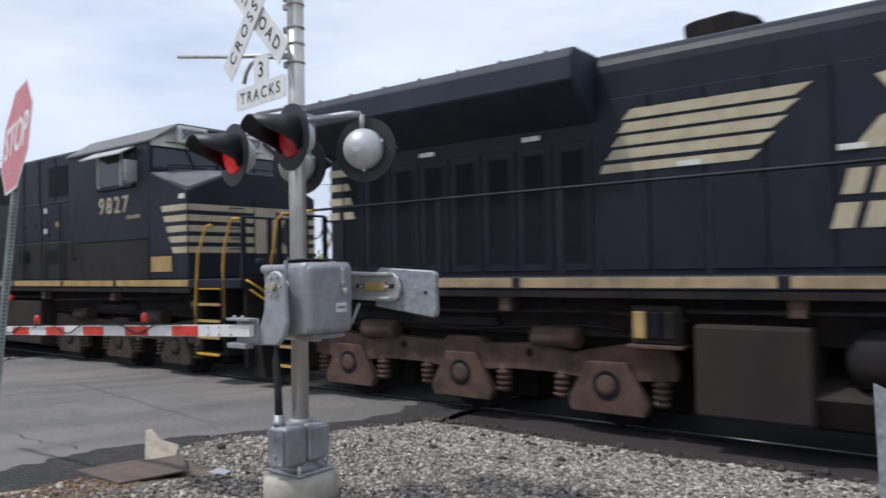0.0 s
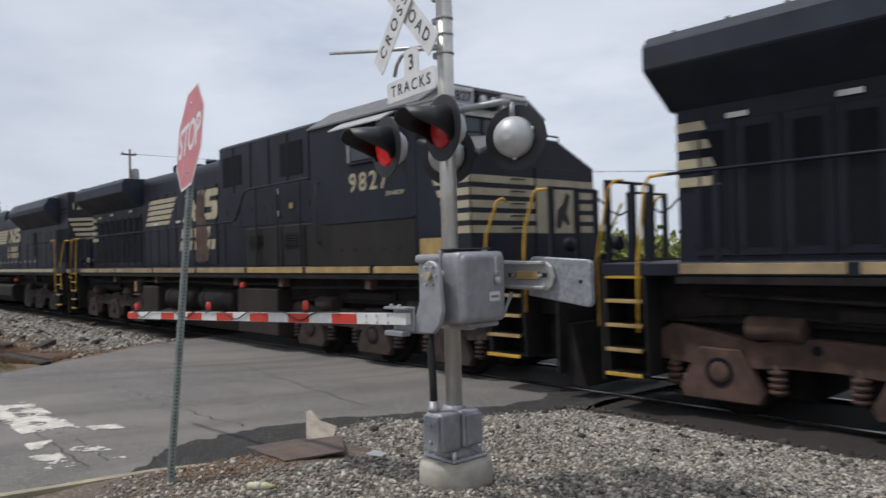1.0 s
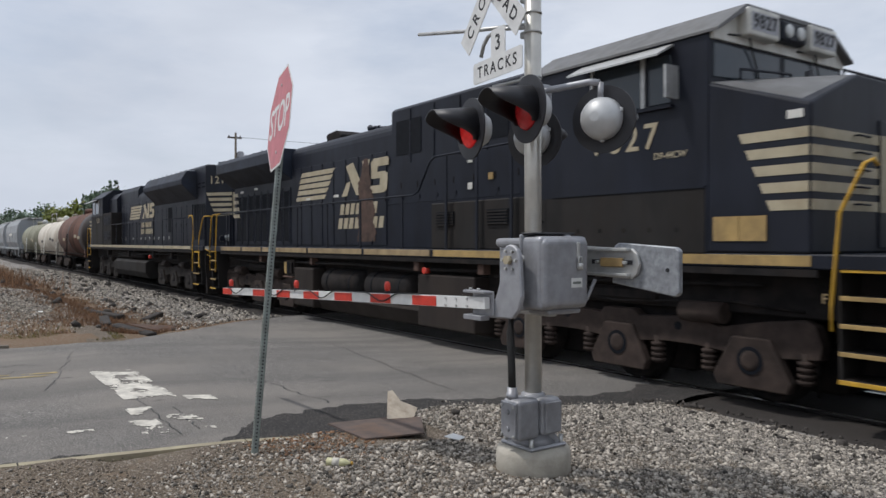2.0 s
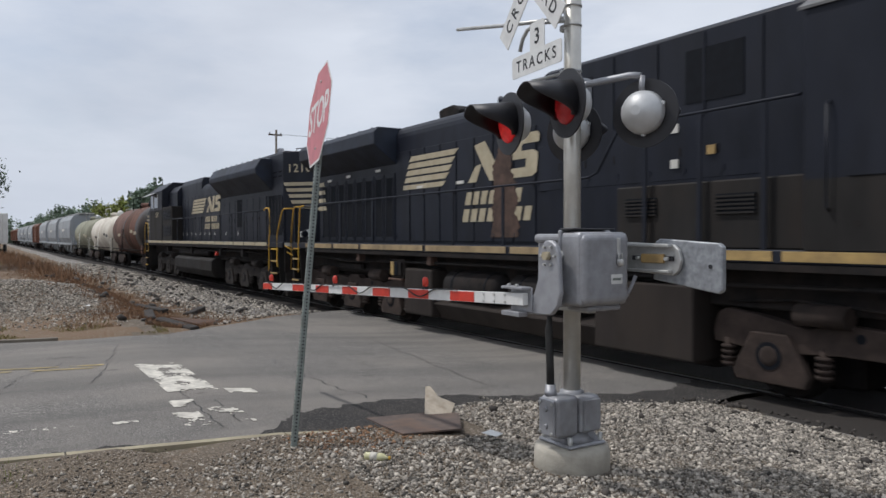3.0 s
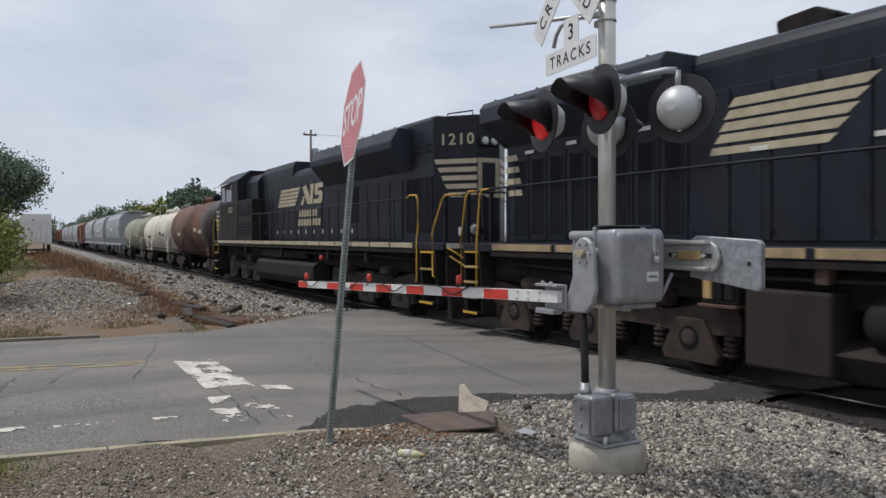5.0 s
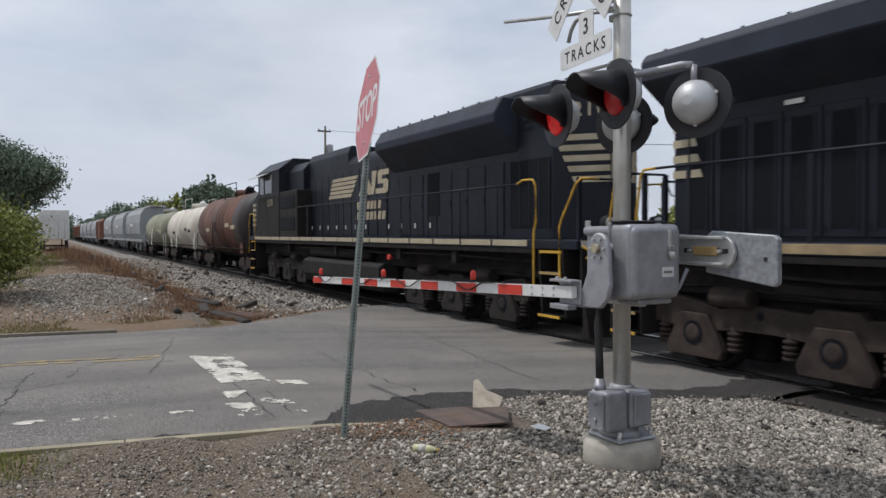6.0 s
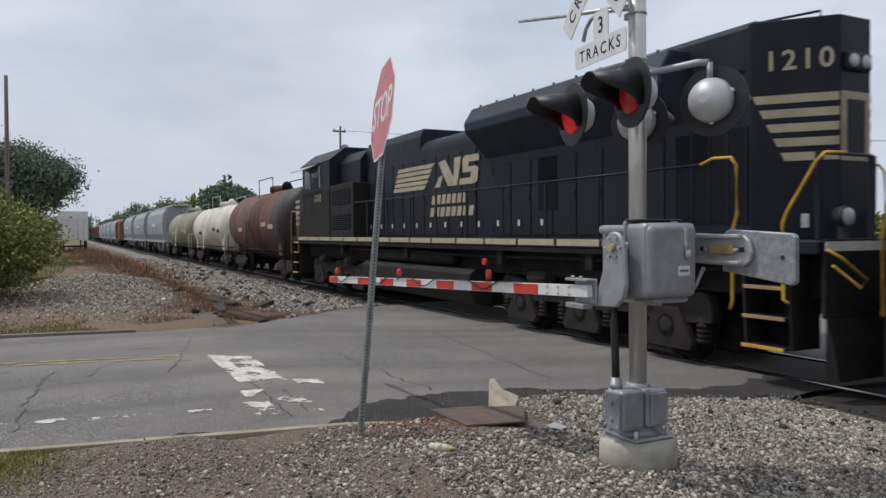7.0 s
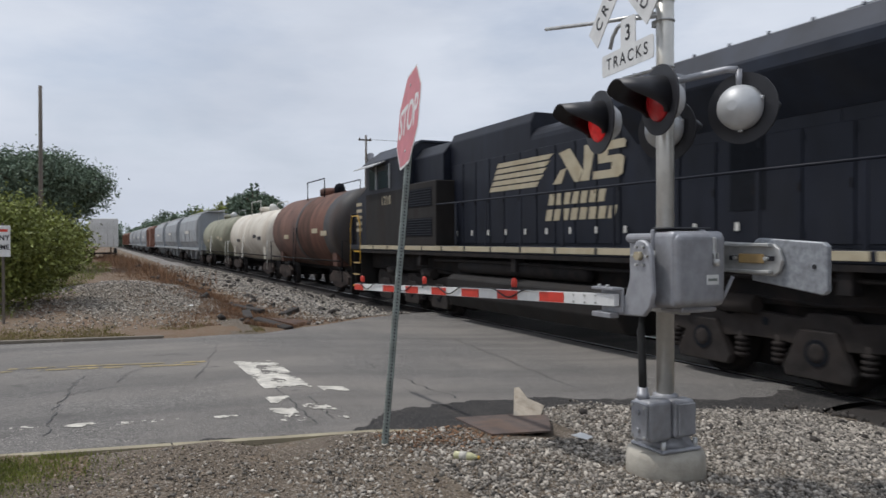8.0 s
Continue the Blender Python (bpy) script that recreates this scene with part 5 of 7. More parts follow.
    for x in (-2.68, -2.34):
        part("brass_panel", box((x, -cw - 0.014, SILL + 0.14), (x + 0.33, -cw - 0.009, SILL + 0.42)), M["gold"], cab)
    # nose
    nose = bmesh.new()
    a = [(-cw, SILL), (cw, SILL), (cw, 3.78), (0.75, 3.90), (-0.75, 3.90), (-cw, 3.78)]
    b = [(-cw, SILL), (cw, SILL), (cw, 3.36), (0.55, 3.77), (-0.5, 3.77), (-cw, 3.36)]
    va = [nose.verts.new((-2.76, y, z)) for y, z in a]
    vb = [nose.verts.new((-1.52, y, z)) for y, z in b]
    for i in range(6):
        j = (i + 1) % 6
        nose.faces.new((va[i], va[j], vb[j], vb[i]))
    nose.faces.new(va[::-1])
    nose.faces.new(vb)
    bmesh.ops.recalc_face_normals(nose, faces=nose.faces[:])
    bmesh.ops.bevel(nose, geom=nose.edges[:], offset=0.03, segments=2, affect="EDGES", profile=0.5)
    no = part("nose", nose, M["black"], ob, "short black nose with cream stripes")
    # thin sheets over the black nose top; their pale colour carries sky light
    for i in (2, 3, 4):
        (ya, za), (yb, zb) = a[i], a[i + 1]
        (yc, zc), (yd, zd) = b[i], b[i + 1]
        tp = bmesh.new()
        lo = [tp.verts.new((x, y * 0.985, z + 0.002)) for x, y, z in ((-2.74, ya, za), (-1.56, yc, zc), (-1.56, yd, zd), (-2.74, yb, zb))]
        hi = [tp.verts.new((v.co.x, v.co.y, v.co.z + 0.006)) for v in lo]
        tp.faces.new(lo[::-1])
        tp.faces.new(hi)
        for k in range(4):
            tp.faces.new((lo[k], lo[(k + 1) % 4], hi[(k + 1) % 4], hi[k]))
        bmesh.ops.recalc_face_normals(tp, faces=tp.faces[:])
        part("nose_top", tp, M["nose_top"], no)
    part("nose_grab", tube([(-2.5, -1.25, 3.80), (-2.5, -1.25, 3.92), (-2.5, -0.2, 3.99), (-2.5, -0.2, 3.86)], 0.016, 6), M["black"], no)
    part("nose_grab", tube([(-1.8, -0.3, 3.78), (-1.8, -0.3, 3.90), (-1.8, 0.9, 3.90), (-1.8, 0.9, 3.74)], 0.016, 6), M["black"], no)
    part("nose_bell", lathe((-2.35, -0.05, 3.86), (0, 0, 1), [(0, 0.12), (0.05, 0.11), (0.10, 0.05), (0.16, 0.04)], 14), M["lampblack"], no)
    part("nose_notice", box((-1.78, -cw - 0.006, 3.22), (-1.6, -cw - 0.002, 3.31)), M["white"], no)
    for k in range(5):
        z = 3.12 - 0.19 * k
        x_l = -2.36 + 0.085 * k
        part("side_stripe", prism([(x_l, z), (-1.54, z), (-1.54, z - 0.112), (x_l + 0.05, z - 0.112)], "y", -cw - 0.006, -cw - 0.001), M["cream"], no)
        part("front_stripe", box((-1.522, -cw + 0.02, z - 0.112), (-1.512, 0.28 - 0.05 * k, z)), M["cream"], no)
        part("front_grab", tube([(-1.51, -0.62, z - 0.04), (-1.46, -0.62, z - 0.04), (-1.46, -0.36, z - 0.04), (-1.51, -0.36, z - 0.04)], 0.012, 6), M["black"], no)
        part("front_stripe", box((-1.522, 0.95, z - 0.112), (-1.512, cw - 0.02, z)), M["cream"], no)
    part("nose_door", box((-1.53, -0.07, SILL + 0.05), (-1.50, 0.98, 3.3), 0.01), M["black"], no, "nose door with a cream panel")
    em = part("emblem_panel", box((-1.5, -0.05, SILL + 0.46), (-1.495, 0.96, 3.12)), M["cream"], no)
    part("emblem", prism([(0.42, 2.35), (0.52, 2.30), (0.60, 2.46), (0.72, 2.36), (0.78, 2.40), (0.70, 2.58), (0.80, 2.86), (0.70, 2.92), (0.60, 2.72), (0.46, 2.62)], "x", -1.494, -1.490), M["letter"], no, "plain black emblem shape")
    for s in (1,):
        hl = part("ditch_light", lathe((-1.15 + 0.15, s * 1.12, SILL + 0.2), (1, 0, 0), [(0, 0.11), (0.1, 0.13), (0.12, 0.13)], 18), M["black"], ob)
        part("lens", lathe((-0.885, s * 1.12, SILL + 0.2), (1, 0, 0), [(0, 0.105), (0.02, 0.09), (0.03, 0.02)], 18), M["lamp_glass"], hl)
        part("lamp_bracket", box((-1.1, s * 1.12 - 0.05, SILL), (-0.95, s * 1.12 + 0.05, SILL + 0.1)), M["black"], hl)
    # windshields and brow
    for y0, y1 in ((-1.42, -0.05), (0.05, 1.42)):
        w = part("windshield", box((-2.755, y0, 3.86), (-2.735, y1, 4.27), 0.01), M["glass"], cab)
        part("wiper", tube([(-2.70, (y0 + y1) / 2 - 0.45, 4.38), (-2.66, (y0 + y1) / 2 - 0.1, 4.40), (-2.70, (y0 + y1) / 2 + 0.05, 4.2), (-2.72, (y0 + y1) / 2 + 0.2, 3.92)], 0.012, 6), M["letter"], cab)
    part("brow", prism([(-1.47, 4.30), (-1.47, 4.38), (-0.97, 4.71), (0.97, 4.71), (1.47, 4.38), (1.47, 4.30)], "x", -2.75, -2.71, 0.004), M["white"], cab, "pale brow panel")
    nb = part("number_box", box((-2.72, -1.0, 4.38), (-2.55, -0.35, 4.72), 0.03, 2), M["white"], ob)
    part("number_face", box((-2.55, -0.95, 4.44), (-2.544, -0.40, 4.66)), M["alu"], nb)
    nb2 = part("number_box", box((-2.72, 0.35, 4.38), (-2.55, 1.0, 4.72), 0.03, 2), M["white"], ob)
    part("number_face", box((-2.55, 0.40, 4.44), (-2.544, 0.95, 4.66)), M["alu"], nb2)
    if number:
        for n, y in ((nb, -0.675), (nb2, 0.675)):
            words("number_lettering", number, 0.23, pose(-2.541, y, 4.55, 90, 0, 90), M["letter"], n, spacing=1.1, bold=0.004)
        words("cab_number", number, 0.46, pose(-4.05, -cw - 0.008, 3.23, 90, 0, 0), M["cream"], cab, spacing=1.3, bold=0.006)
        words("class_lettering", "D9-44CW", 0.115, pose(-3.31, -cw - 0.008, 2.98, 90, 0, 0), M["cream"], cab, shear=0.2, bold=0.001)
        words("end_letter", "F", 0.15, pose(-1.36, -1.512, 1.32, 90, 0, 0), M["sill"], ob)
    hl = part("headlight", box((-2.72, -0.28, 4.42), (-2.56, 0.28, 4.68), 0.03), M["black"], ob)
    for y in (-0.13, 0.13):
        part("lens", lathe((-2.56, y, 4.55), (1, 0, 0), [(0, 0.09), (0.02, 0.08), (0.025, 0.02)], 16), M["lamp_glass"], hl)
    part("roof_unit", box((-5.3, -0.7, 4.70), (-4.1, 0.7, 4.82), 0.03), M["roof"], cab)
    part("antenna", box((-3.7, -0.4, 4.70), (-3.1, 0.4, 4.77), 0.02), M["roof"], cab)
    # walkway rails
    zr = SILL + 1.02
    y = -1.46
    xs = [-20.0, -18.2, -16.4, -14.7, -13.0, -11.4]
    handrail(ob, [(-20.62, y, zr), (-18, y, zr), (-14, y, zr), (-9.3, y, zr), (-9.1, y, zr + 0.06), (-8.72, y, zr + 0.58), (-8.55, y, zr + 0.66), (-6.1, y, zr + 0.68), (-5.95, y, zr + 0.68)], [(x, y, zr) for x in xs] + [(x, y, zr + 0.66) for x in (-8.2, -7.3, -6.4)] + [(-9.7, y, zr)], SILL)
    handrail(ob, [(-20.55, -y, zr), (-10.2, -y, zr), (-9.5, -y, zr + 0.7), (-6.1, -y, zr + 0.84)], [(x, -y, zr) for x in xs], SILL)
    for s in (-1, 1):
        yy = s * 1.5
        # front step rails, yellow
        part("step_rail", tube([(-1.30, yy, 1.0), (-1.30, yy, 1.25), (-1.22, yy, 2.2), (-0.98, yy, 2.68), (-0.92, yy - s * 0.05, 2.72), (-0.9, yy - s * 0.1, 2.66)], 0.02, 8), M["yellow"], ob, "yellow step handrail")
        part("step_rail", tube([(-0.48, yy, 1.12), (-0.5, yy, 1.95), (-0.46, yy, 2.3), (-0.30, yy, 2.72), (-0.24, yy, 2.78), (-0.1, yy - s * 0.1, 2.78)], 0.02, 8), M["yellow"], ob, "yellow step handrail")
        part("step_rail", tube([(-L - 0.02, yy, 1.0), (-L - 0.03, yy, 1.8), (-L + 0.16, yy, 2.70), (-L + 0.24, yy - s * 0.03, 2.79), (-L + 0.24, yy - s * 0.2, 2.80)], 0.02, 8), M["yellow"], ob, "yellow step handrail")
        part("step_rail", tube([(-L + 0.54, yy, 0.95), (-L + 0.56, yy, 1.8), (-L + 0.68, yy, 2.70), (-L + 0.75, yy, 2.79), (-L + 0.95, yy - s * 0.03, 2.80)], 0.02, 8), M["yellow"], ob, "yellow step handrail")
        part("cut_lever", tube([(0.06, s * 1.45, SILL - 0.02), (0.14, s * 1.35, SILL - 0.1), (0.16, s * 0.9, SILL - 0.38), (0.12, s * 0.95, SILL - 0.46), (0.1, s * 1.4, SILL - 0.18)], 0.018, 8), M["yellow"], ob, "yellow uncoupling lever")
    for x, d in ((-0.08, 1), (-L + 0.08, -1)):
        for y in (-1.40, -0.85, -0.42, 0.42, 0.85, 1.40):
            part("end_post", box((x - 0.03, y - 0.04, SILL), (x + 0.03, y + 0.04, SILL + 1.02), 0.004), M["black"], ob)
        part("end_rail", tube([(x, -1.45, SILL + 1.02), (x, -0.42, SILL + 1.02)], 0.02, 8), M["black"], ob)
        part("end_rail", tube([(x, 0.42, SILL + 1.02), (x, 1.45, SILL + 1.02)], 0.02, 8), M["black"], ob)
        part("chain", tube([(x, -0.42, SILL + 0.95), (x + d * 0.1, -0.2, SILL + 0.72), (x + d * 0.12, 0.0, SILL + 0.66), (x + d * 0.1, 0.2, SILL + 0.72), (x, 0.42, SILL + 0.95)], 0.013, 6), M["under"], ob)
        part("end_lamp", lathe((x + d * 0.02, -1.1, SILL + 0.25), (d, 0, 0), [(0, 0.09), (0.08, 0.10), (0.09, 0.02)], 14), M["black"], ob)
    MOVERS.append(ob)
    return ob


def emd_locomotive(number, label, m):
    """x runs forward from the leading hood end; the cab is at the far end."""
    ob = thing("diesel_locomotive", label, "locomotive", m, group="locomotives")
    L, hw = 22.0, 0.97
    S = SILL
    part("frame", box((-L + 0.1, -1.1, 1.06), (-0.1, 1.1, S - 0.16), 0.02), M["under"], ob)
    part("deck", box((-L + 0.02, -1.5, S - 0.16), (-0.02, 1.5, S), 0.015), M["black"], ob)
    for s in (-1, 1):
        y = s * 1.502
        xs = [-20.9 + 1.22 * k for k in range(17)]
        for a, b in zip(xs, xs[1:]):
            part("sill_stripe", box((a + 0.04, min(y, y + s * 0.012), S - 0.12), (b - 0.04, max(y, y + s * 0.012), S - 0.01), 0.003), M["cream"], ob)
        part("sill_angle", box((-20.9, min(s * 1.42, s * 1.5), S - 0.24), (-1.3, max(s * 1.42, s * 1.5), S - 0.162)), M["under"], ob)
        part("fuel_skirt", prism([(s * 0.9, 0.36), (s * 1.30, 0.36), (s * 1.46, 0.62), (s * 1.46, 1.02), (s * 1.30, 1.12), (s * 0.9, 1.12)], "x", -14.6, -8.2, 0.02), M["dusty"], ob)
        part("air_reservoir", lathe((-14.2, s * 1.25, 1.3), (1, 0, 0), [(0, 0.04), (0.06, 0.14), (5.0, 0.14), (5.06, 0.04)], 16), M["under"], ob)
        part("filler", cyl((-7.6, s * 1.46, 1.30), (-7.6, s * 1.36, 1.30), 0.07, n=12), M["sheet_red"], ob)
        for x in (-16.3, -11.5, -7.0, -4.2):
            part("hanger", box((x - 0.1, min(s * 1.25, s * 1.46), S - 0.52), (x + 0.1, max(s * 1.25, s * 1.46), S - 0.2), 0.01), M["under"], ob)
        part("pipe_run", tube([(-15.5, s * 1.36, 1.42), (-12, s * 1.36, 1.44), (-8.5, s * 1.36, 1.40), (-4.5, s * 1.36, 1.44), (-1.6, s * 1.3, 1.38)], 0.03, 8), M["under"], ob)
    part("fuel_tank", box((-14.5, -0.95, 0.3), (-8.3, 0.95, 1.2), 0.05), M["under"], ob)
    loco_truck(ob, (-2.7, -4.75, -6.6), "truck_black")
    loco_truck(ob, (-15.6, -17.4, -19.4), "truck_black")
    for x, d in ((-0.02, 1), (-L + 0.02, -1)):
        part("end_plate", box((min(x, x + d * 0.06), -1.44, 0.9), (max(x, x + d * 0.06), 1.44, S + 0.02), 0.01), M["under"], ob)
        part("end_stripe", box((min(x + d * 0.062, x + d * 0.07), -1.45, S - 0.12), (max(x + d * 0.062, x + d * 0.07), 1.45, S - 0.01)), M["white"], ob)
        coupler(ob, x + d * 0.06, d)
        part("plough", prism([(x + d * 0.04, 0.2), (x + d * 0.22, 0.2), (x + d * 0.14, 0.6), (x + d * 0.04, 0.95)], "y", -1.42, 1.42, 0.01), M["under"], ob)
        for s in (-1, 1):
            steps(ob, x - d * 0.40, x - d * 1.06, s, S, 0.47, 4)
    # hood end with number and stripes
    arc = [(hw, S), (hw, 4.57), (hw - 0.08, 4.66), (-hw + 0.08, 4.66), (-hw, 4.57), (-hw, S)]
    part("hood_end", prism(arc, "x", -4.6, -1.40, 0.01), M["black"], ob, "tall black hood end")
    ca, cb = Vector((-1.39, -hw)), Vector((-0.60, -0.30))
    part("end_cabinet", prism([(-1.45, -hw), ca[:], cb[:], (cb.x, -cb.y), (ca.x, -ca.y), (-1.45, hw)], "z", S, 4.62, 0.012), M["black"], ob, "tapered hood end with angled corners")
    arc = [(hw, S)] + [(hw - 0.3 + 0.3 * math.cos(a), 4.24 - 0.3 + 0.3 * math.sin(a)) for a in [math.pi / 2 * k / 5 for k in range(6)]]
    part("engine_hood", prism(arc + [(-p, q) for p, q in arc[::-1]], "x", -12.2, -4.6), M["black"], ob)
    part("brake_hood", prism([(hw, S), (hw, 4.33), (hw - 0.1, 4.54), (-hw + 0.1, 4.54), (-hw, 4.33), (-hw, S)], "x", -15.4, -11.6, 0.02), M["black"], ob)
    part("equipment_cabinet", box((-17.28, -1.49, S), (-15.15, -hw, 3.40), 0.02), M["dusty"], ob, "dusty equipment cabinet with dark grilles")
    for z in (2.02, 2.78):
        g = part("cabinet_grille", box((-17.05, -1.502, z), (-15.4, -1.492, z + 0.46)), M["grille"], ob)
        for k in range(7):
            part("grille_slat", box((-17.05, -1.512, z + 0.03 + 0.065 * k), (-15.4, -1.502, z + 0.05 + 0.065 * k)), M["black"], g)
    part("clean_room", prism([(hw + 0.2, S), (hw + 0.2, 4.1), (hw - 0.05, 4.40), (-hw + 0.05, 4.40), (-hw - 0.2, 4.1), (-hw - 0.2, S)], "x", -17.3, -15.4, 0.02), M["black"], ob)
    # flared radiator
    fl = [(-hw, 3.46), (-1.5, 4.0), (-1.52, 4.18), (-1.32, 4.50), (1.32, 4.50), (1.52, 4.18), (1.5, 4.0), (hw, 3.46)]
    part("radiator", prism(fl, "x", -8.3, -2.5, 0.02), M["roof"], ob, "flared radiator section overhanging the hood")
    part("radiator_top", box((-8.1, -1.22, 4.502), (-2.7, 1.22, 4.535)), M["silver"], ob)
    for k in range(9):
        part("roof_eye", cyl((-8.0 + 0.65 * k, -1.27, 4.49), (-8.0 + 0.65 * k, -1.27, 4.55), 0.02, n=6), M["roof"], ob)
    part("horn", lathe((-8.9, -0.9, 4.45), (1, 0, 0), [(0, 0.10), (0.05, 0.08), (0.4, 0.03), (0.6, 0.03)], 12), M["roof"], ob)
    part("horn_foot", box((-8.6, -0.93, 4.0), (-8.55, -0.87, 4.45)), M["roof"], ob)
    rg = part("roof_grab", tube([(-1.75, -0.4, 4.64), (-1.75, -0.4, 4.78), (-0.95, -0.2, 4.76), (-0.95, -0.2, 4.61)], 0.018, 6), M["roof"], ob)
    # side screen and doors
    sc = part("intake_screen", box((-2.75, -hw - 0.012, 2.0), (-1.45, -hw - 0.004, 3.28)), M["grille"], ob, "dark air intake screen")
    for k in range(5):
        part("screen_bar", box((-2.75 + 0.32 * k, -hw - 0.022, 2.0), (-2.72 + 0.32 * k, -hw - 0.012, 3.28)), M["black"], sc)
    hood_doors(ob, [-15.3 + 0.66 * k for k in range(11)], -hw, S + 0.06, 3.75, "door")
    hood_doors(ob, [-8.0 + 0.72 * k for k in range(8)], -hw, S + 0.06, 3.30, "door")
    for k in range(12):
        part("door_plate", box((-15.0 + 0.8 * k, -hw - 0.044, 2.02), (-14.93 + 0.8 * k, -hw - 0.036, 2.14)), M["white"], ob)
    part("intake_screen", box((-6.3, -hw - 0.03, 2.3), (-5.7, -hw - 0.024, 3.3)), M["grille"], ob)
    for k in range(6):
        for j in range(2):
            part("roof_louvre", box((-4.3 + 0.5 * k, -hw - 0.014, 3.85 + 0.14 * j), (-4.0 + 0.5 * k, -hw - 0.004, 3.90 + 0.14 * j)), M["grille"], ob)
    herald(ob, -13.35, -10.85, -10.75, -8.55, 2.98, 3.62, -hw - 0.026)
    letter_blocks(ob, 7, -10.95, -9.1, -hw - 0.026, 2.58, 2.80)
    letter_blocks(ob, 8, -11.05, -8.8, -hw - 0.026, 2.28, 2.50)
    # angled corners with stripes and number, and the narrow end face
    turn = math.atan2(cb.y - ca.y, cb.x - ca.x)
    out = Vector((math.sin(turn), -math.cos(turn)))
    wide = (cb - ca).length

    def on_corner(u, z, off=0.004, flip=1):
        p = ca.lerp(cb, u / wide) + out * off
        return Vector((p.x, p.y * flip, z))

    for flip in (1, -1):
        for k in range(5):
            z = 3.65 - 0.187 * k
            u0 = 0.01 + 0.085 * k
            bm = bmesh.new()
            q = [[bm.verts.new(on_corner(u, zz, off, flip)) for u, zz in ((u0, z), (wide - 0.005, z), (wide - 0.005, z - 0.108), (u0 + 0.05, z - 0.108))] for off in (0.001, 0.007)]
            bm.faces.new(q[0])
            bm.faces.new(q[1][::-1])
            for i in range(4):
                bm.faces.new((q[0][i], q[0][(i + 1) % 4], q[1][(i + 1) % 4], q[1][i]))
            bmesh.ops.recalc_face_normals(bm, faces=bm.faces[:])
            part("end_stripe", bm, M["cream"], ob)
    mid = on_corner(wide * 0.54, 4.08, 0.006)
    words("end_number", number, 0.36, pose(mid.x, mid.y, mid.z, 90, 0, math.degrees(turn)), M["cream"], ob, spacing=1.2, bold=0.006)
    mid = on_corner(wide * 0.62, 2.02, 0.012)
    part("corner_plate", box((-0.045, -0.012, -0.09), (0.045, 0.012, 0.09), 0.004), M["white"], ob, "", pose(mid.x, mid.y, mid.z, 0, 0, math.degrees(turn)))
    xe = -0.598
    part("end_frame", box((xe, -0.28, 2.78), (xe + 0.007, 0.28, 3.66)), M["cream"], ob)
    part("end_door", box((xe + 0.007, -0.17, 2.86), (xe + 0.02, 0.17, 3.56), 0.004), M["black"], ob)
    hl = part("headlight", box((xe, -0.26, 3.92), (xe + 0.06, 0.26, 4.16), 0.03), M["black"], ob)
    for y in (-0.12, 0.12):
        part("lens", lathe((xe + 0.06, y, 4.04), (1, 0, 0), [(0, 0.09), (0.02, 0.08), (0.025, 0.02)], 16), M["lamp_glass"], hl)
    for s in (-1, 1):
        dl = part("ditch_light", lathe((-0.45, s * 0.55, S + 0.28), (1, 0, 0), [(0, 0.12), (0.12, 0.14), (0.14, 0.14)], 18), M["lampblack"], ob)
        part("lens", lathe((-0.31, s * 0.55, S + 0.28), (1, 0, 0), [(0, 0.115), (0.02, 0.10), (0.03, 0.02)], 18), M["lamp_glass"], dl)
        part("lamp_bracket", box((-0.42, s * 0.55 - 0.05, S), (-0.34, s * 0.55 + 0.05, S + 0.16)), M["lampblack"], dl)
    # cab
    cw = 1.5
    cab = part("cab", prism([(-cw, S), (cw, S), (cw, 4.2), (0.95, 4.62), (-0.95, 4.62), (-cw, 4.2)], "x", -20.3, -17.3, 0.015), M["black"], ob, "wide cab with side windows")
    part("cab_roof", prism([(-cw - 0.03, 4.19), (-cw - 0.03, 4.23), (-0.97, 4.66), (0.97, 4.66), (cw + 0.03, 4.23), (cw + 0.03, 4.19), (0.93, 4.60), (-0.93, 4.60)], "x", -20.5, -17.25, 0.004), M["roof"], cab)
    part("nose", prism([(-20.3, S), (-21.4, S), (-21.4, 3.2), (-20.3, 3.6)], "y", -1.45, 1.45, 0.03), M["black"], ob)
    for a, b in ((-20.0, -19.4), (-19.2, -18.3)):
        w = part("side_window", box((a, -cw - 0.012, 3.42), (b, -cw, 4.08), 0.01), M["glass"], cab)
        part("window_frame", box((b, -cw - 0.03, 3.40), (b + 0.05, -cw, 4.1)), M["galv"], cab)
    part("sunshade", prism([(-cw, 4.18), (-cw - 0.38, 4.02), (-cw - 0.38, 4.05), (-cw, 4.21)], "x", -20.4, -18.6), M["galv"], cab, "pale sunshade")
    part("kick_panel", box((-20.3, -cw - 0.008, S), (-17.3, -cw - 0.002, 3.3)), M["dusty"], cab)
    words("cab_number", number, 0.36, pose(-18.55, -cw - 0.014, 3.05, 90, 0, 0), M["cream"], cab, spacing=1.1, bold=0.003)
    for k in range(5):
        part("side_stripe", box((-21.35, -1.46, 3.0 - 0.2 * k), (-20.85, -1.452, 3.1 - 0.2 * k)), M["cream"], ob)
    # rails
    zr = S + 1.0
    y = -1.46
    hr = handrail(ob, [(-17.3, y, zr + 0.02), (-12, y, zr), (-6, y, zr), (-1.75, y, zr)], [(-17 + 1.45 * k, y, zr) for k in range(11)], S)
    handrail(ob, [(-17.3, -y, zr), (-1.75, -y, zr)], [(-17 + 2.9 * k, -y, zr) for k in range(6)], S)
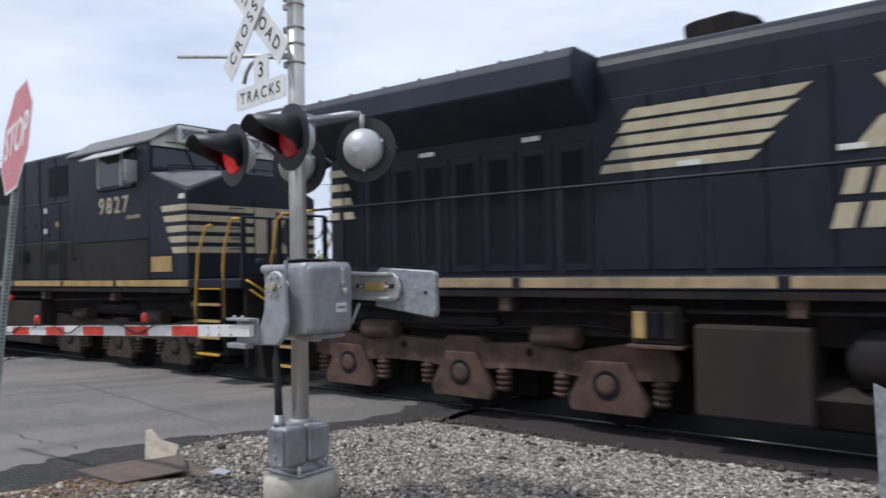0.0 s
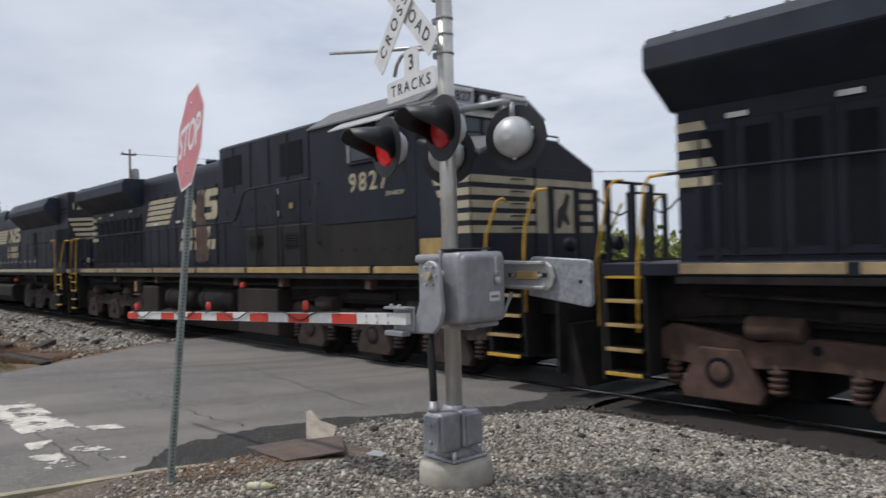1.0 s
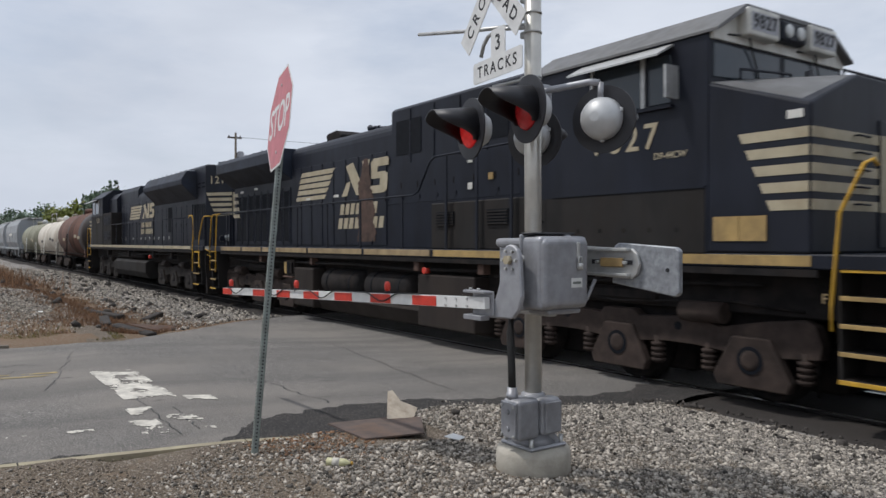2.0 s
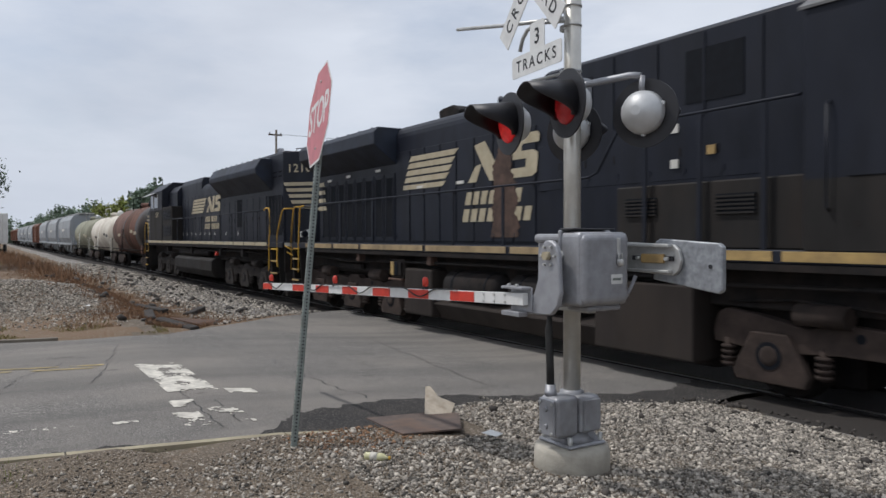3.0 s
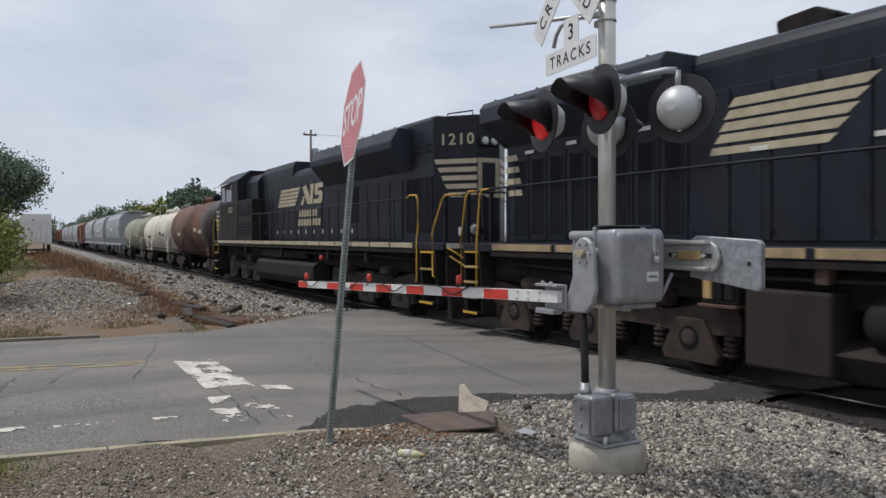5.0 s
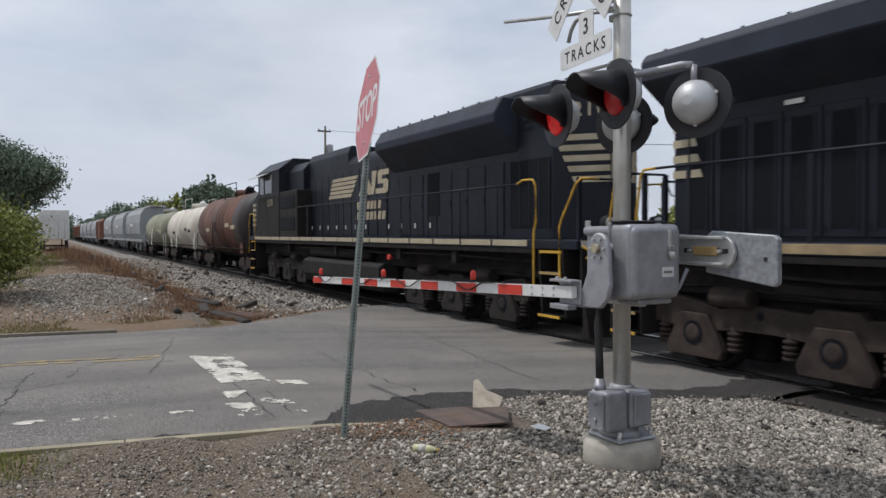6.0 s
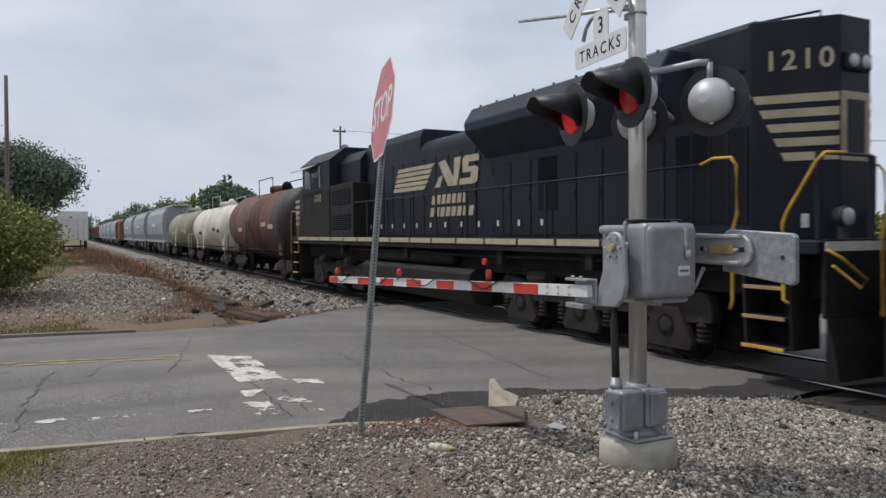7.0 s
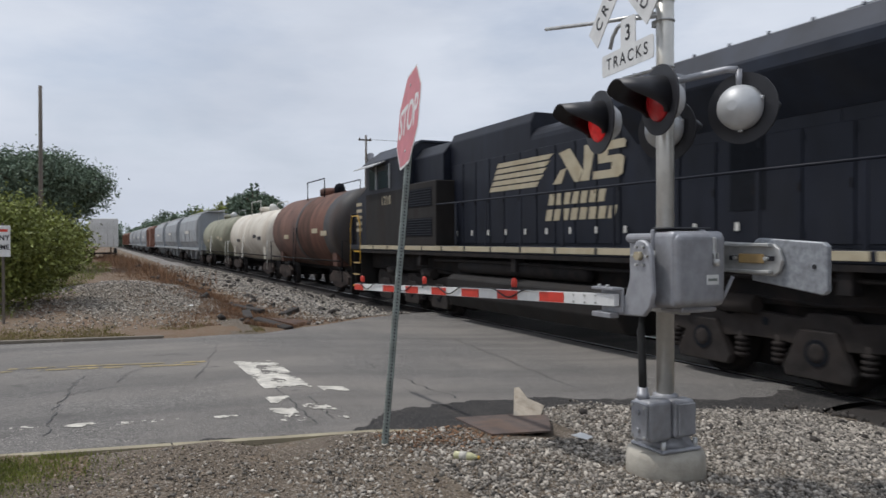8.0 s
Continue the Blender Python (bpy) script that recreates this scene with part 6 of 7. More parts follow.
    for s in (-1, 1):
        yy = s * 1.5
        part("step_rail", tube([(-1.78, yy - s * 0.03, zr), (-1.55, yy, zr + 0.06), (-1.25, yy, zr + 0.05), (-1.17, yy, zr - 0.05), (-1.15, yy, 2.1), (-1.22, yy, 1.9), (-1.22, yy, 1.0), (-1.26, yy, 0.9)], 0.02, 8), M["yellow"], ob, "yellow step handrail")
        part("step_rail", tube([(-0.40, yy, 1.05), (-0.47, yy, 1.08), (-0.48, yy, 1.5), (-0.48, yy, 1.98), (-0.42, yy, 2.12), (-0.04, yy, 2.68), (0.04, yy - s * 0.03, 2.77), (0.04, yy - s * 0.4, 2.78)], 0.02, 8), M["yellow"], ob, "yellow step handrail")
        part("step_rail", tube([(-L + 0.12, yy, 1.1), (-L + 0.12, yy, 2.3), (-L + 0.3, yy, 2.7), (-L + 0.9, yy, 2.7), (-L + 1.1, yy, 2.4), (-L + 1.1, yy, 1.2)], 0.02, 8), M["yellow"], ob, "yellow step handrail")
        part("cut_lever", tube([(0.06, s * 1.45, S - 0.1), (0.14, s * 1.3, S - 0.2), (0.16, s * 0.9, S - 0.45), (0.12, s * 0.95, S - 0.55), (0.1, s * 1.4, S - 0.28)], 0.018, 8), M["yellow"], ob, "yellow uncoupling lever")
    for x in (-0.08, -L + 0.08):
        for y in (-1.40, -0.45, 0.45, 1.40):
            part("end_post", box((x - 0.03, y - 0.04, S), (x + 0.03, y + 0.04, S + 1.0), 0.004), M["black"], ob)
        part("end_rail", tube([(x, -1.45, S + 1.0), (x, -0.45, S + 1.0)], 0.02, 8), M["black"], ob)
        part("end_rail", tube([(x, 0.45, S + 1.0), (x, 1.45, S + 1.0)], 0.02, 8), M["black"], ob)
    MOVERS.append(ob)
    return ob


def freight_truck(ob, x, turning):
    tr = part("truck", box((x - 0.25, -1.0, 0.42), (x + 0.25, 1.0, 0.80), 0.03), M["under"], ob)
    for s in (-1, 1):
        part("side_frame", prism([(x - 1.15, 0.62), (x - 0.7, 0.80), (x + 0.7, 0.80), (x + 1.15, 0.62), (x + 1.15, 0.36), (x + 0.8, 0.36), (x + 0.35, 0.24), (x - 0.35, 0.24), (x - 0.8, 0.36), (x - 1.15, 0.36)], "y", min(s * 0.95, s * 1.08), max(s * 0.95, s * 1.08), 0.01), M["truck_dark"], tr)
    for a in (-0.88, 0.88):
        wheelset(tr, x + a, 0.46, turning)


def tank_car(label, mat, length, m, radius, cz, band=None, rail_mat="white", turning=True):
    ob = thing("tank_car", label, "tank car", m, group="tank cars")
    L, r = length, radius
    prof = [(0.35, 0.05), (0.42, r * 0.5), (0.55, r * 0.8), (0.78, r * 0.97), (0.95, r)]
    head = list(prof)
    prof = prof + [(L / 2 - 0.02, r), (L / 2, r * 1.012), (L / 2 + 0.02, r)] + [(L - a, b) for a, b in prof[::-1]]
    tk = part("tank", lathe((-L, 0, cz), (1, 0, 0), prof, 40), M[mat], ob)
    if band:
        for a, b in band:
            end = [(0, r + 0.004), (b - a, r + 0.004)]
            if b > -1:
                end = [(0, r + 0.004)] + [(-d - a, e + 0.005) for d, e in head[::-1]]
            part("stain_band", lathe((a, 0, cz), (1, 0, 0), end, 40), M["tank_black"], tk, "dark spill band round the tank")
    part("centre_sill", box((-L, -0.3, 0.75), (0, 0.3, 1.05), 0.02), M["under"], ob)
    for x in (-L + 1.6, -1.6):
        part("saddle", prism([(-1.2, 1.0), (1.2, 1.0), (1.25, cz - 0.45), (-1.25, cz - 0.45)], "x", x - 0.25, x + 0.25), M[mat], ob)
        freight_truck(ob, x, turning)
    part("dome", lathe((-L / 2, 0, cz + r - 0.05), (0, 0, 1), [(0, 0.55), (0.22, 0.55), (0.30, 0.45), (0.32, 0.1)], 24), M[mat], ob)
    part("valve", lathe((-L / 2 + 0.9, 0, cz + r - 0.05), (0, 0, 1), [(0, 0.22), (0.3, 0.22), (0.4, 0.16), (0.46, 0.03)], 16), M[rail_mat], ob)
    for s in (-1, 1):
        z = cz + r
        part("top_rail", tube([(-L / 2 - 1.3, s * 0.75, z - 0.3), (-L / 2 - 1.3, s * 0.75, z + 0.55), (-L / 2 + 1.3, s * 0.75, z + 0.55), (-L / 2 + 1.3, s * 0.75, z - 0.3)], 0.024, 6), M[rail_mat], ob)
        part("side_rail", tube([(-L + 0.3, s * 1.42, 1.2), (-0.3, s * 1.42, 1.2)], 0.03, 6), M["under"], ob)
        part("ladder", tube([(-L / 2 - 0.5, s * (r + 0.05), cz + 0.1), (-L / 2 - 0.5, s * (r + 0.1), 1.0), (-L / 2 - 0.1, s * (r + 0.1), 1.0), (-L / 2 - 0.1, s * (r + 0.05), cz + 0.1)], 0.02, 6), M[rail_mat], ob)
        for x in (-0.12, -L + 0.12):
            part("end_grab", tube([(x, s * 1.4, 0.5), (x, s * 1.4, 1.9), (x, s * 0.9, 1.9)], 0.022, 6), M[rail_mat], ob)
    for k, x in enumerate((-L * 0.32, -L * 0.3 + 1.0, -L * 0.72)):
        part("stencil_bar", box((x, -r - 0.006, cz - 0.15 - 0.1 * k), (x + 0.8, -r + 0.03, cz + 0.03 - 0.1 * k)), M["cream" if mat != "tank_white" else "letter"], tk)
    for x in (0, -L):
        part("coupler", box((x - 0.3, -0.12, 0.75), (x + 0.3, 0.12, 1.0), 0.03), M["under"], ob)
    MOVERS.append(ob)
    return ob


def hopper_car(label, mat, length, m, top=4.5, turning=False):
    ob = thing("hopper_car", label, "hopper car", m, group="hopper cars")
    L = length
    pts = [(-1.25, 1.35), (-1.52, 1.9), (-1.55, 2.9), (-1.45, 3.7), (-1.1, 4.2), (-0.5, top - 0.15), (0.5, top - 0.15), (1.1, 4.2), (1.45, 3.7), (1.55, 2.9), (1.52, 1.9), (1.25, 1.35)]
    part("body", prism(pts, "x", -L + 1.3, -1.3, 0.02), M[mat], ob)
    part("roof_walk", box((-L + 1.0, -0.7, top - 0.14), (-1.0, 0.7, top - 0.05)), M["galv"], ob)
    part("side_sill", box((-L + 0.2, -1.5, 1.15), (-0.2, 1.5, 1.36), 0.02), M[mat], ob)
    for k in range(4):
        x = -L + 2.6 + (L - 5.2) * k / 3
        part("hopper_chute", prism([(x - 1.2, 1.2), (x + 1.2, 1.2), (x + 0.3, 0.4), (x - 0.3, 0.4)], "y", -1.0, 1.0), M[mat], ob)
        part("seam", box((x - 0.03, -1.57, 1.9), (x + 0.03, -1.54, 2.9)), M[mat], ob)
    for x in (-L + 0.5, -0.5):
        part("end_frame", box((x - 0.06, -1.45, 1.3), (x + 0.06, -1.35, 3.9)), M[mat], ob)
        part("end_frame", box((x - 0.06, 1.35, 1.3), (x + 0.06, 1.45, 3.9)), M[mat], ob)
        part("end_slope", prism([(x - 0.2, 1.36), (x + 0.2, 1.36), (x + 0.02, 2.6), (x - 0.02, 2.6)], "y", -0.6, 0.6), M["under"], ob)
    part("mark_bar", box((-L * 0.6, -1.575, 2.6), (-L * 0.42, -1.552, 2.85)), M["white"], ob)
    for x in (-L + 1.9, -1.9):
        freight_truck(ob, x, turning)
    for x in (0, -L):
        part("coupler", box((x - 0.3, -0.12, 0.75), (x + 0.3, 0.12, 1.0), 0.03), M["under"], ob)
    MOVERS.append(ob)
    return ob


def box_car(label, mat, length, m, top=4.2):
    ob = thing("box_car", label, "box car", m, group="box cars")
    L = length
    part("body", prism([(-1.5, 1.1), (-1.5, top - 0.3), (-1.2, top), (1.2, top), (1.5, top - 0.3), (1.5, 1.1)], "x", -L + 0.3, -0.3, 0.02), M[mat], ob)
    part("door", box((-L / 2 - 1.4, -1.56, 1.15), (-L / 2 + 1.4, -1.5, top - 0.35), 0.01), M[mat], ob)
    for k in range(14):
        x = -L + 0.6 + (L - 1.2) * k / 13
        if abs(x + L / 2) > 1.6:
            part("side_post", box((x - 0.05, -1.55, 1.15), (x + 0.05, -1.5, top - 0.4)), M[mat], ob)
    for x in (-L + 1.9, -1.9):
        freight_truck(ob, x, False)
    for x in (0, -L):
        part("coupler", box((x - 0.3, -0.12, 0.75), (x + 0.3, 0.12, 1.0), 0.03), M["under"], ob)
    MOVERS.append(ob)
    return ob


def on_track(x):
    return pose(x, TRACK_Y, RAIL_Z)


ge_locomotive("", "black freight locomotive with cream herald and winged radiator", on_track(12.3), False)
ge_locomotive("9827", "black freight locomotive with number 9827, cream striped nose", on_track(-10.0), True)
emd_locomotive("1210", "black freight locomotive with number 1210 and flared radiator", on_track(-32.3))
tank_car("rusty brown tank car with dark spill bands", "tank_brown", 11.6, on_track(-55.3), 1.5, 2.35, [(-6.3, -5.8), (-2.1, -0.98)], "grille")
tank_car("dirty white tank car with white top railing", "tank_white", 12.2, on_track(-67.6), 1.38, 2.22)
tank_car("olive grey tank car", "tank_olive", 12.2, on_track(-80.6), 1.38, 2.22, None, "galv")
x = -93.6
for k in range(3):
    hopper_car("grey covered hopper car", "hopper", 16.0, on_track(x))
    x -= 17.0
box_car("oxide red box car", "boxcar", 16.5, on_track(x))
x -= 17.5
for k in range(4):
    hopper_car("grey covered hopper car", "hopper", 16.0, on_track(x))
    x -= 17.0
for k in range(3):
    box_car("oxide red box car", "boxcar", 16.5, on_track(x))
    x -= 17.5


# ---- loose stones ----
PHI = (1 + 5 ** 0.5) / 2
ICO_V = np.array([(-1, PHI, 0), (1, PHI, 0), (-1, -PHI, 0), (1, -PHI, 0), (0, -1, PHI), (0, 1, PHI), (0, -1, -PHI), (0, 1, -PHI), (PHI, 0, -1), (PHI, 0, 1), (-PHI, 0, -1), (-PHI, 0, 1)]) / 1.9
ICO_F = np.array([(0, 11, 5), (0, 5, 1), (0, 1, 7), (0, 7, 10), (0, 10, 11), (1, 5, 9), (5, 11, 4), (11, 10, 2), (10, 7, 6), (7, 1, 8), (3, 9, 4), (3, 4, 2), (3, 2, 6), (3, 6, 8), (3, 8, 9), (4, 9, 5), (2, 4, 11), (6, 2, 10), (8, 6, 7), (9, 8, 1)])


def quick_mesh(name, verts, faces, mat):
    """A mesh from arrays of corners and of faces with equal numbers of corners."""
    me = bpy.data.meshes.new(name)
    n, k = faces.shape
    me.vertices.add(len(verts))
    me.vertices.foreach_set("co", verts.astype(np.float32).ravel())
    me.loops.add(n * k)
    me.loops.foreach_set("vertex_index", faces.astype(np.int32).ravel())
    me.polygons.add(n)
    me.polygons.foreach_set("loop_start", np.arange(0, n * k, k, dtype=np.int32))
    me.update(calc_edges=True)
    me.materials.append(mat)
    return me


def random_turns(n):
    q = rng.normal(size=(n, 4))
    q /= np.linalg.norm(q, axis=1)[:, None]
    w, x, y, z = q.T
    return np.stack([np.stack([1 - 2 * (y * y + z * z), 2 * (x * y - z * w), 2 * (x * z + y * w)], 1), np.stack([2 * (x * y + z * w), 1 - 2 * (x * x + z * z), 2 * (y * z - x * w)], 1), np.stack([2 * (x * z - y * w), 2 * (y * z + x * w), 1 - 2 * (x * x + y * y)], 1)], 1)


def stones(name, places, sizes, mat, label):
    n = len(places)
    shape = ICO_V[None] * (1 + rng.uniform(-0.42, 0.42, (n, 12, 1)))
    shape = shape * rng.uniform(0.5, 1.35, (n, 1, 3))
    shape = np.einsum("nij,nkj->nki", random_turns(n), shape) * (1, 1, 0.8)
    v = shape * sizes[:, None, None] * 0.5 + places[:, None, :]
    f = ICO_F[None] + 12 * np.arange(n)[:, None, None]
    tagged(new(name, quick_mesh(name, v.reshape(-1, 3), f.reshape(-1, 3), mat)), label, "gravel", kind="stuff")


def chips(name, places, sizes, mat, label):
    """Small stones of eight facets each."""
    n = len(places)
    v = np.array([(1, 0, 0), (-1, 0, 0), (0, 1, 0), (0, -1, 0), (0, 0, 1), (0, 0, -1)]) * (1 + rng.uniform(-0.4, 0.4, (n, 6, 1))) * rng.uniform(0.5, 1.3, (n, 1, 3))
    v = np.einsum("nij,nkj->nki", random_turns(n), v) * sizes[:, None, None] * 0.5 + places[:, None, :]
    f = np.array([(0, 2, 4), (2, 1, 4), (1, 3, 4), (3, 0, 4), (2, 0, 5), (1, 2, 5), (3, 1, 5), (0, 3, 5)])[None] + 6 * np.arange(n)[:, None, None]
    tagged(new(name, quick_mesh(name, v.reshape(-1, 3), f.reshape(-1, 3), mat)), label, "gravel", kind="stuff")


def scatter(n, x0, x1, y0, y1, keep, small, big, lift=0.15):
    out, size = [], []
    tries = 0
    while len(out) < n and tries < n * 12:
        tries += 1
        x, y = rng.uniform(x0, x1), rng.uniform(y0, y1)
        k = keep(x, y)
        if k <= 0 or rng.uniform() > k:
            continue
        s = small + (big - small) * rng.uniform() ** 2.2
        out.append((x, y, ground_z(x, y) + s * lift))
        size.append(s)
    return np.array(out), np.array(size)


def pole_side(x, y):
    if x < near_edge(y) + 0.16 or math.hypot(x, y) < 3.3 or math.hypot(x + 3.77, y - 3.35) < 0.27:
        return 0
    if -5.6 < x < -4.75 and 2.6 < y < 3.45:
        return 0
    if y > 6.9 + 0.25 * noise.noise((x * 1.7, 3, 1)):
        return 0
    bare = noise.noise((x * 0.8, y * 0.8, 4))
    if y < 2.0 or x < -4.9 and y < 2.6:
        return (0.22 + 0.7 * bare) * (0.45 if y < 1.2 else 1.0)
    return 1.0


stones("gravel", *scatter(44000, -6.4, 0.9, -0.2, 7.2, pole_side, 0.013, 0.040), M["stone"], "loose grey and tan gravel round the signal")
stones("gravel", *scatter(14000, -6.2, -0.5, -0.6, 2.9, lambda x, y: 0 if x < near_edge(y) + 0.16 or math.hypot(x, y) < 3.3 or (-5.6 < x < -4.75 and y > 2.6) else 0.35 + 0.75 * noise.noise((x * 1.1, y * 1.1, 4)), 0.005, 0.022, 0.1), M["pebble"], "small pebbles in the dirt beside the kerb")
stones("gravel", *scatter(150, -6.4, 1.5, 2.7, 7.3, lambda x, y: pole_side(x, y) * (0.5 + noise.noise((x, y, 8))), 0.03, 0.09), M["darkstone"], "dark lumps of asphalt and stone in the gravel")
stones("gravel", *scatter(300, -6.6, 1.0, 6.3, 7.5, lambda x, y: 0.5 + noise.noise((x, y, 4)) if x > near_edge(y) - 0.3 else 0, 0.03, 0.10), M["darkstone"], "dark oily stones along the track")

chips("gravel", *scatter(80000, -6.3, 0.9, -0.2, 7.2, pole_side, 0.007, 0.02, 0.4), M["stone"], "fine grey chippings between the larger stones")
chips("gravel", *scatter(900, -7.2, -5.6, 2.2, 7.6, lambda x, y: (0.5 + noise.noise((x * 2, y * 2, 9))) * (dark_line(y) < x < near_edge(y) + 0.3), 0.008, 0.035, 0.9), M["stone"], "stray stones on the dark broken asphalt")


def far_ballast(x, y):
    if x > far_edge(y) - 0.4:
        return 0
    lo = lerp(x, [-90, -40, -16], [4.3, 4.2, 4.0])
    return 1.0 if lo + 0.35 * noise.noise((x, y, 2)) < y < 7.7 else 0


stones("gravel", *scatter(15000, -62, -14, 3.6, 7.7, far_ballast, 0.035, 0.10), M["stone"], "pale crushed stone ballast beside the track")
stones("gravel", *scatter(19000, -31, -14.5, -2.2, 3.0, lambda x, y: math.exp(-((x + 23) / 5.5) ** 2 - ((y - 0.8) / 1.8) ** 2) * 1.8, 0.016, 0.062), M["stone"], "low heap of grey gravel")
stones("gravel", *scatter(260, -60, -14, 2.2, 7.8, lambda x, y: 0.3 + noise.noise((x * 0.5, y, 1)) if x < far_edge(y) - 0.3 else 0, 0.08, 0.28), M["darkstone"], "dark lumps beside the ballast")


stones("gravel", *scatter(900, -5.6, -4.3, 1.9, 3.0, lambda x, y: 0 if x < near_edge(y) + 0.1 else math.exp(-((x + 5.15) / 0.35) ** 2 - ((y - 2.4) / 0.35) ** 2), 0.008, 0.03), M["weed"], "rusty flakes round the steel plate")


# ---- foliage ----
def blades(name, n, where, low, high, mat, label, width=0.012):
    v, f = [], []
    for k in range(n):
        p = where()
        if p is None:
            continue
        x, y = p
        h = rng.uniform(low, high)
        a = rng.uniform(0, 6.28)
        dx, dy = math.cos(a) * width, math.sin(a) * width
        lx, ly = rng.normal(0, 0.25 * h), rng.normal(0, 0.25 * h)
        z = ground_z(x, y) - 0.01
        b = len(v)
        v += [(x - dx, y - dy, z), (x + dx, y + dy, z), (x + lx, y + ly, z + h)]
        f.append((b, b + 1, b + 2))
    tagged(new(name, quick_mesh(name, np.array(v), np.array(f), mat)), label, "grass", kind="stuff")


def weed_strip():
    x = -14.5 - 70 * rng.uniform() ** 1.8
    mid = lerp(x, [-85, -55, -27, -16], [0.6, 1.6, 2.9, 3.3])
    y = mid + rng.normal(0, 0.85)
    return (x, y) if x < far_edge(y) - 0.5 and noise.noise((x * 0.5, y * 0.8, 6)) > -0.35 else None


def kerb_grass():
    y = rng.uniform(-5, 2.8)
    x = far_edge(y) - 0.3 - abs(rng.normal(0, 0.9))
    return (x, y) if noise.noise((x * 0.7, y * 0.7, 3)) > -0.2 else None


def corner_grass():
    x, y = rng.normal(-5.5, 0.28), rng.normal(-0.75, 0.35)
    return (x, y) if x > near_edge(y) + 0.15 else None


def sprigs():
    x, y = rng.uniform(-5.4, -1), rng.uniform(0, 3)
    return (x, y) if noise.noise((x * 1.1, y * 1.1, 12)) > 0.33 and x > near_edge(y) + 0.2 else None


def bush_foot():
    x, y = rng.uniform(-62, -17), rng.uniform(-6, 1.0)
    return (x, y) if y < lerp(x, [-62, -45, -28, -17], [1.0, 0.6, -0.6, -1.6]) + 0.5 * noise.noise((x, y, 2)) else None


blades("weeds", 52000, weed_strip, 0.015, 0.12, M["weed"], "dead reddish brown weeds beside the ballast", 0.008)
blades("weeds", 1400, lambda: (lambda x: (x, lerp(x, [-95, -55, -30], [1.0, 2.2, 3.6]) + rng.normal(0, 0.7)))(-30 - 60 * rng.uniform()), 0.25, 0.7, M["weed"], "tall dead weeds along the track", 0.02)
blades("grass_tufts", 12000, kerb_grass, 0.01, 0.075, M["grass"], "dry tan grass along the kerb", 0.008)
blades("grass_tufts", 11000, corner_grass, 0.015, 0.055, M["turf"], "patch of short yellowing grass at the kerb", 0.004)
blades("grass_tufts", 900, sprigs, 0.01, 0.05, M["weed"], "thin dead weeds in the gravel", 0.006)
blades("grass_tufts", 14000, bush_foot, 0.04, 0.26, M["turf"], "rough green grass under the bushes", 0.010)


def leaf_cloud(clumps, per, size, spread):
    """Leaves in clumps: each leaf is one bent quad of its own."""
    c = np.repeat(clumps, per, axis=0)
    n = len(c)
    p = c + rng.normal(0, 1, (n, 3)) * spread
    t = random_turns(n)
    s = size * rng.uniform(0.6, 1.4, (n, 1, 1))
    quad = np.array([(-0.5, 0, 0), (0, -0.28, 0.06), (0.5, 0, 0), (0, 0.28, 0.06)])
    v = np.einsum("nij,kj->nki", t, quad) * s + p[:, None, :]
    return v.reshape(-1, 3), np.arange(n * 4).reshape(-1, 4)


def tree(name, label, x, y, height, radius, mat, n_clumps=160, per=26, size=0.28, crown_low=0.25, group="trees"):
    z0 = ground_z(x, y) - 0.05
    ob = thing(name, label, "tree" if name == "tree" else "bush", pose(x, y, z0), group=group)
    bm = bmesh.new()
    add_tube(bm, [(0, 0, 0), (0.05, 0.03, height * 0.2), (0.0, 0.08, height * 0.42), (0.06, 0, height * 0.62)], max(0.04, height * 0.02), 8)
    limbs = []
    for k in range(7):
        a = k * 2.4
        r = radius * (0.45 + 0.3 * (k % 3) / 2)
        z = height * (0.28 + 0.06 * k)
        tip = (r * math.cos(a), r * math.sin(a), z + height * 0.2)
        add_tube(bm, [(0, 0.04, z), (tip[0] * 0.5, tip[1] * 0.5, z + height * 0.08), tip], max(0.02, height * 0.008), 6)
        limbs.append(tip)
    part("trunk", bm, M["bark"], ob)
    pts = []
    while len(pts) < n_clumps:
        d = rng.normal(size=3)
        d /= np.linalg.norm(d)
        lump = 0.72 + 0.42 * noise.noise((d[0] * 1.8 + x, d[1] * 1.8 + y, d[2] * 1.8))
        rr = lump * rng.uniform(0.45, 1.0) ** 0.5
        pts.append((d[0] * radius * rr, d[1] * radius * rr, height * (crown_low + (1 - crown_low) * 0.5 * (1 + d[2] * rr))))
    v, f = leaf_cloud(np.array(pts), per, size, radius * 0.075)
    cr = new("crown", quick_mesh("crown", v, f, mat))
    cr.parent = ob
    return ob


tree("tree", "leafy dark green tree beside the track", -47, -2.9, 7.0, 4.5, M["leaf_dark"], 560, 110, 0.17, 0.32)
tree("tree", "leafy dark green tree beside the track", -52, -7.5, 6.6, 4.0, M["leaf_dark"], 420, 80, 0.2, 0.06)
tree("tree", "leafy dark green tree beside the track", -58, -6.5, 6.0, 3.4, M["leaf_dark"], 260, 50, 0.25, 0.15)
tree("bush", "rounded light green bush by the road", -20.3, -2.65, 2.85, 2.7, M["leaf"], 600, 100, 0.085, 0.0, "bushes")
tree("bush", "rounded light green bush by the road", -25.5, -2.2, 2.6, 2.3, M["leaf"], 420, 60, 0.12, 0.0, "bushes")
tree("bush", "rounded light green bush by the road", -30, -2.0, 2.4, 2.2, M["leaf"], 240, 30, 0.18, 0.0, "bushes")
tree("tree", "tall tree standing above a treeline", -100, 19.5, 9.9, 4.6, M["leaf_dark"], 320, 34, 0.45, 0.2)
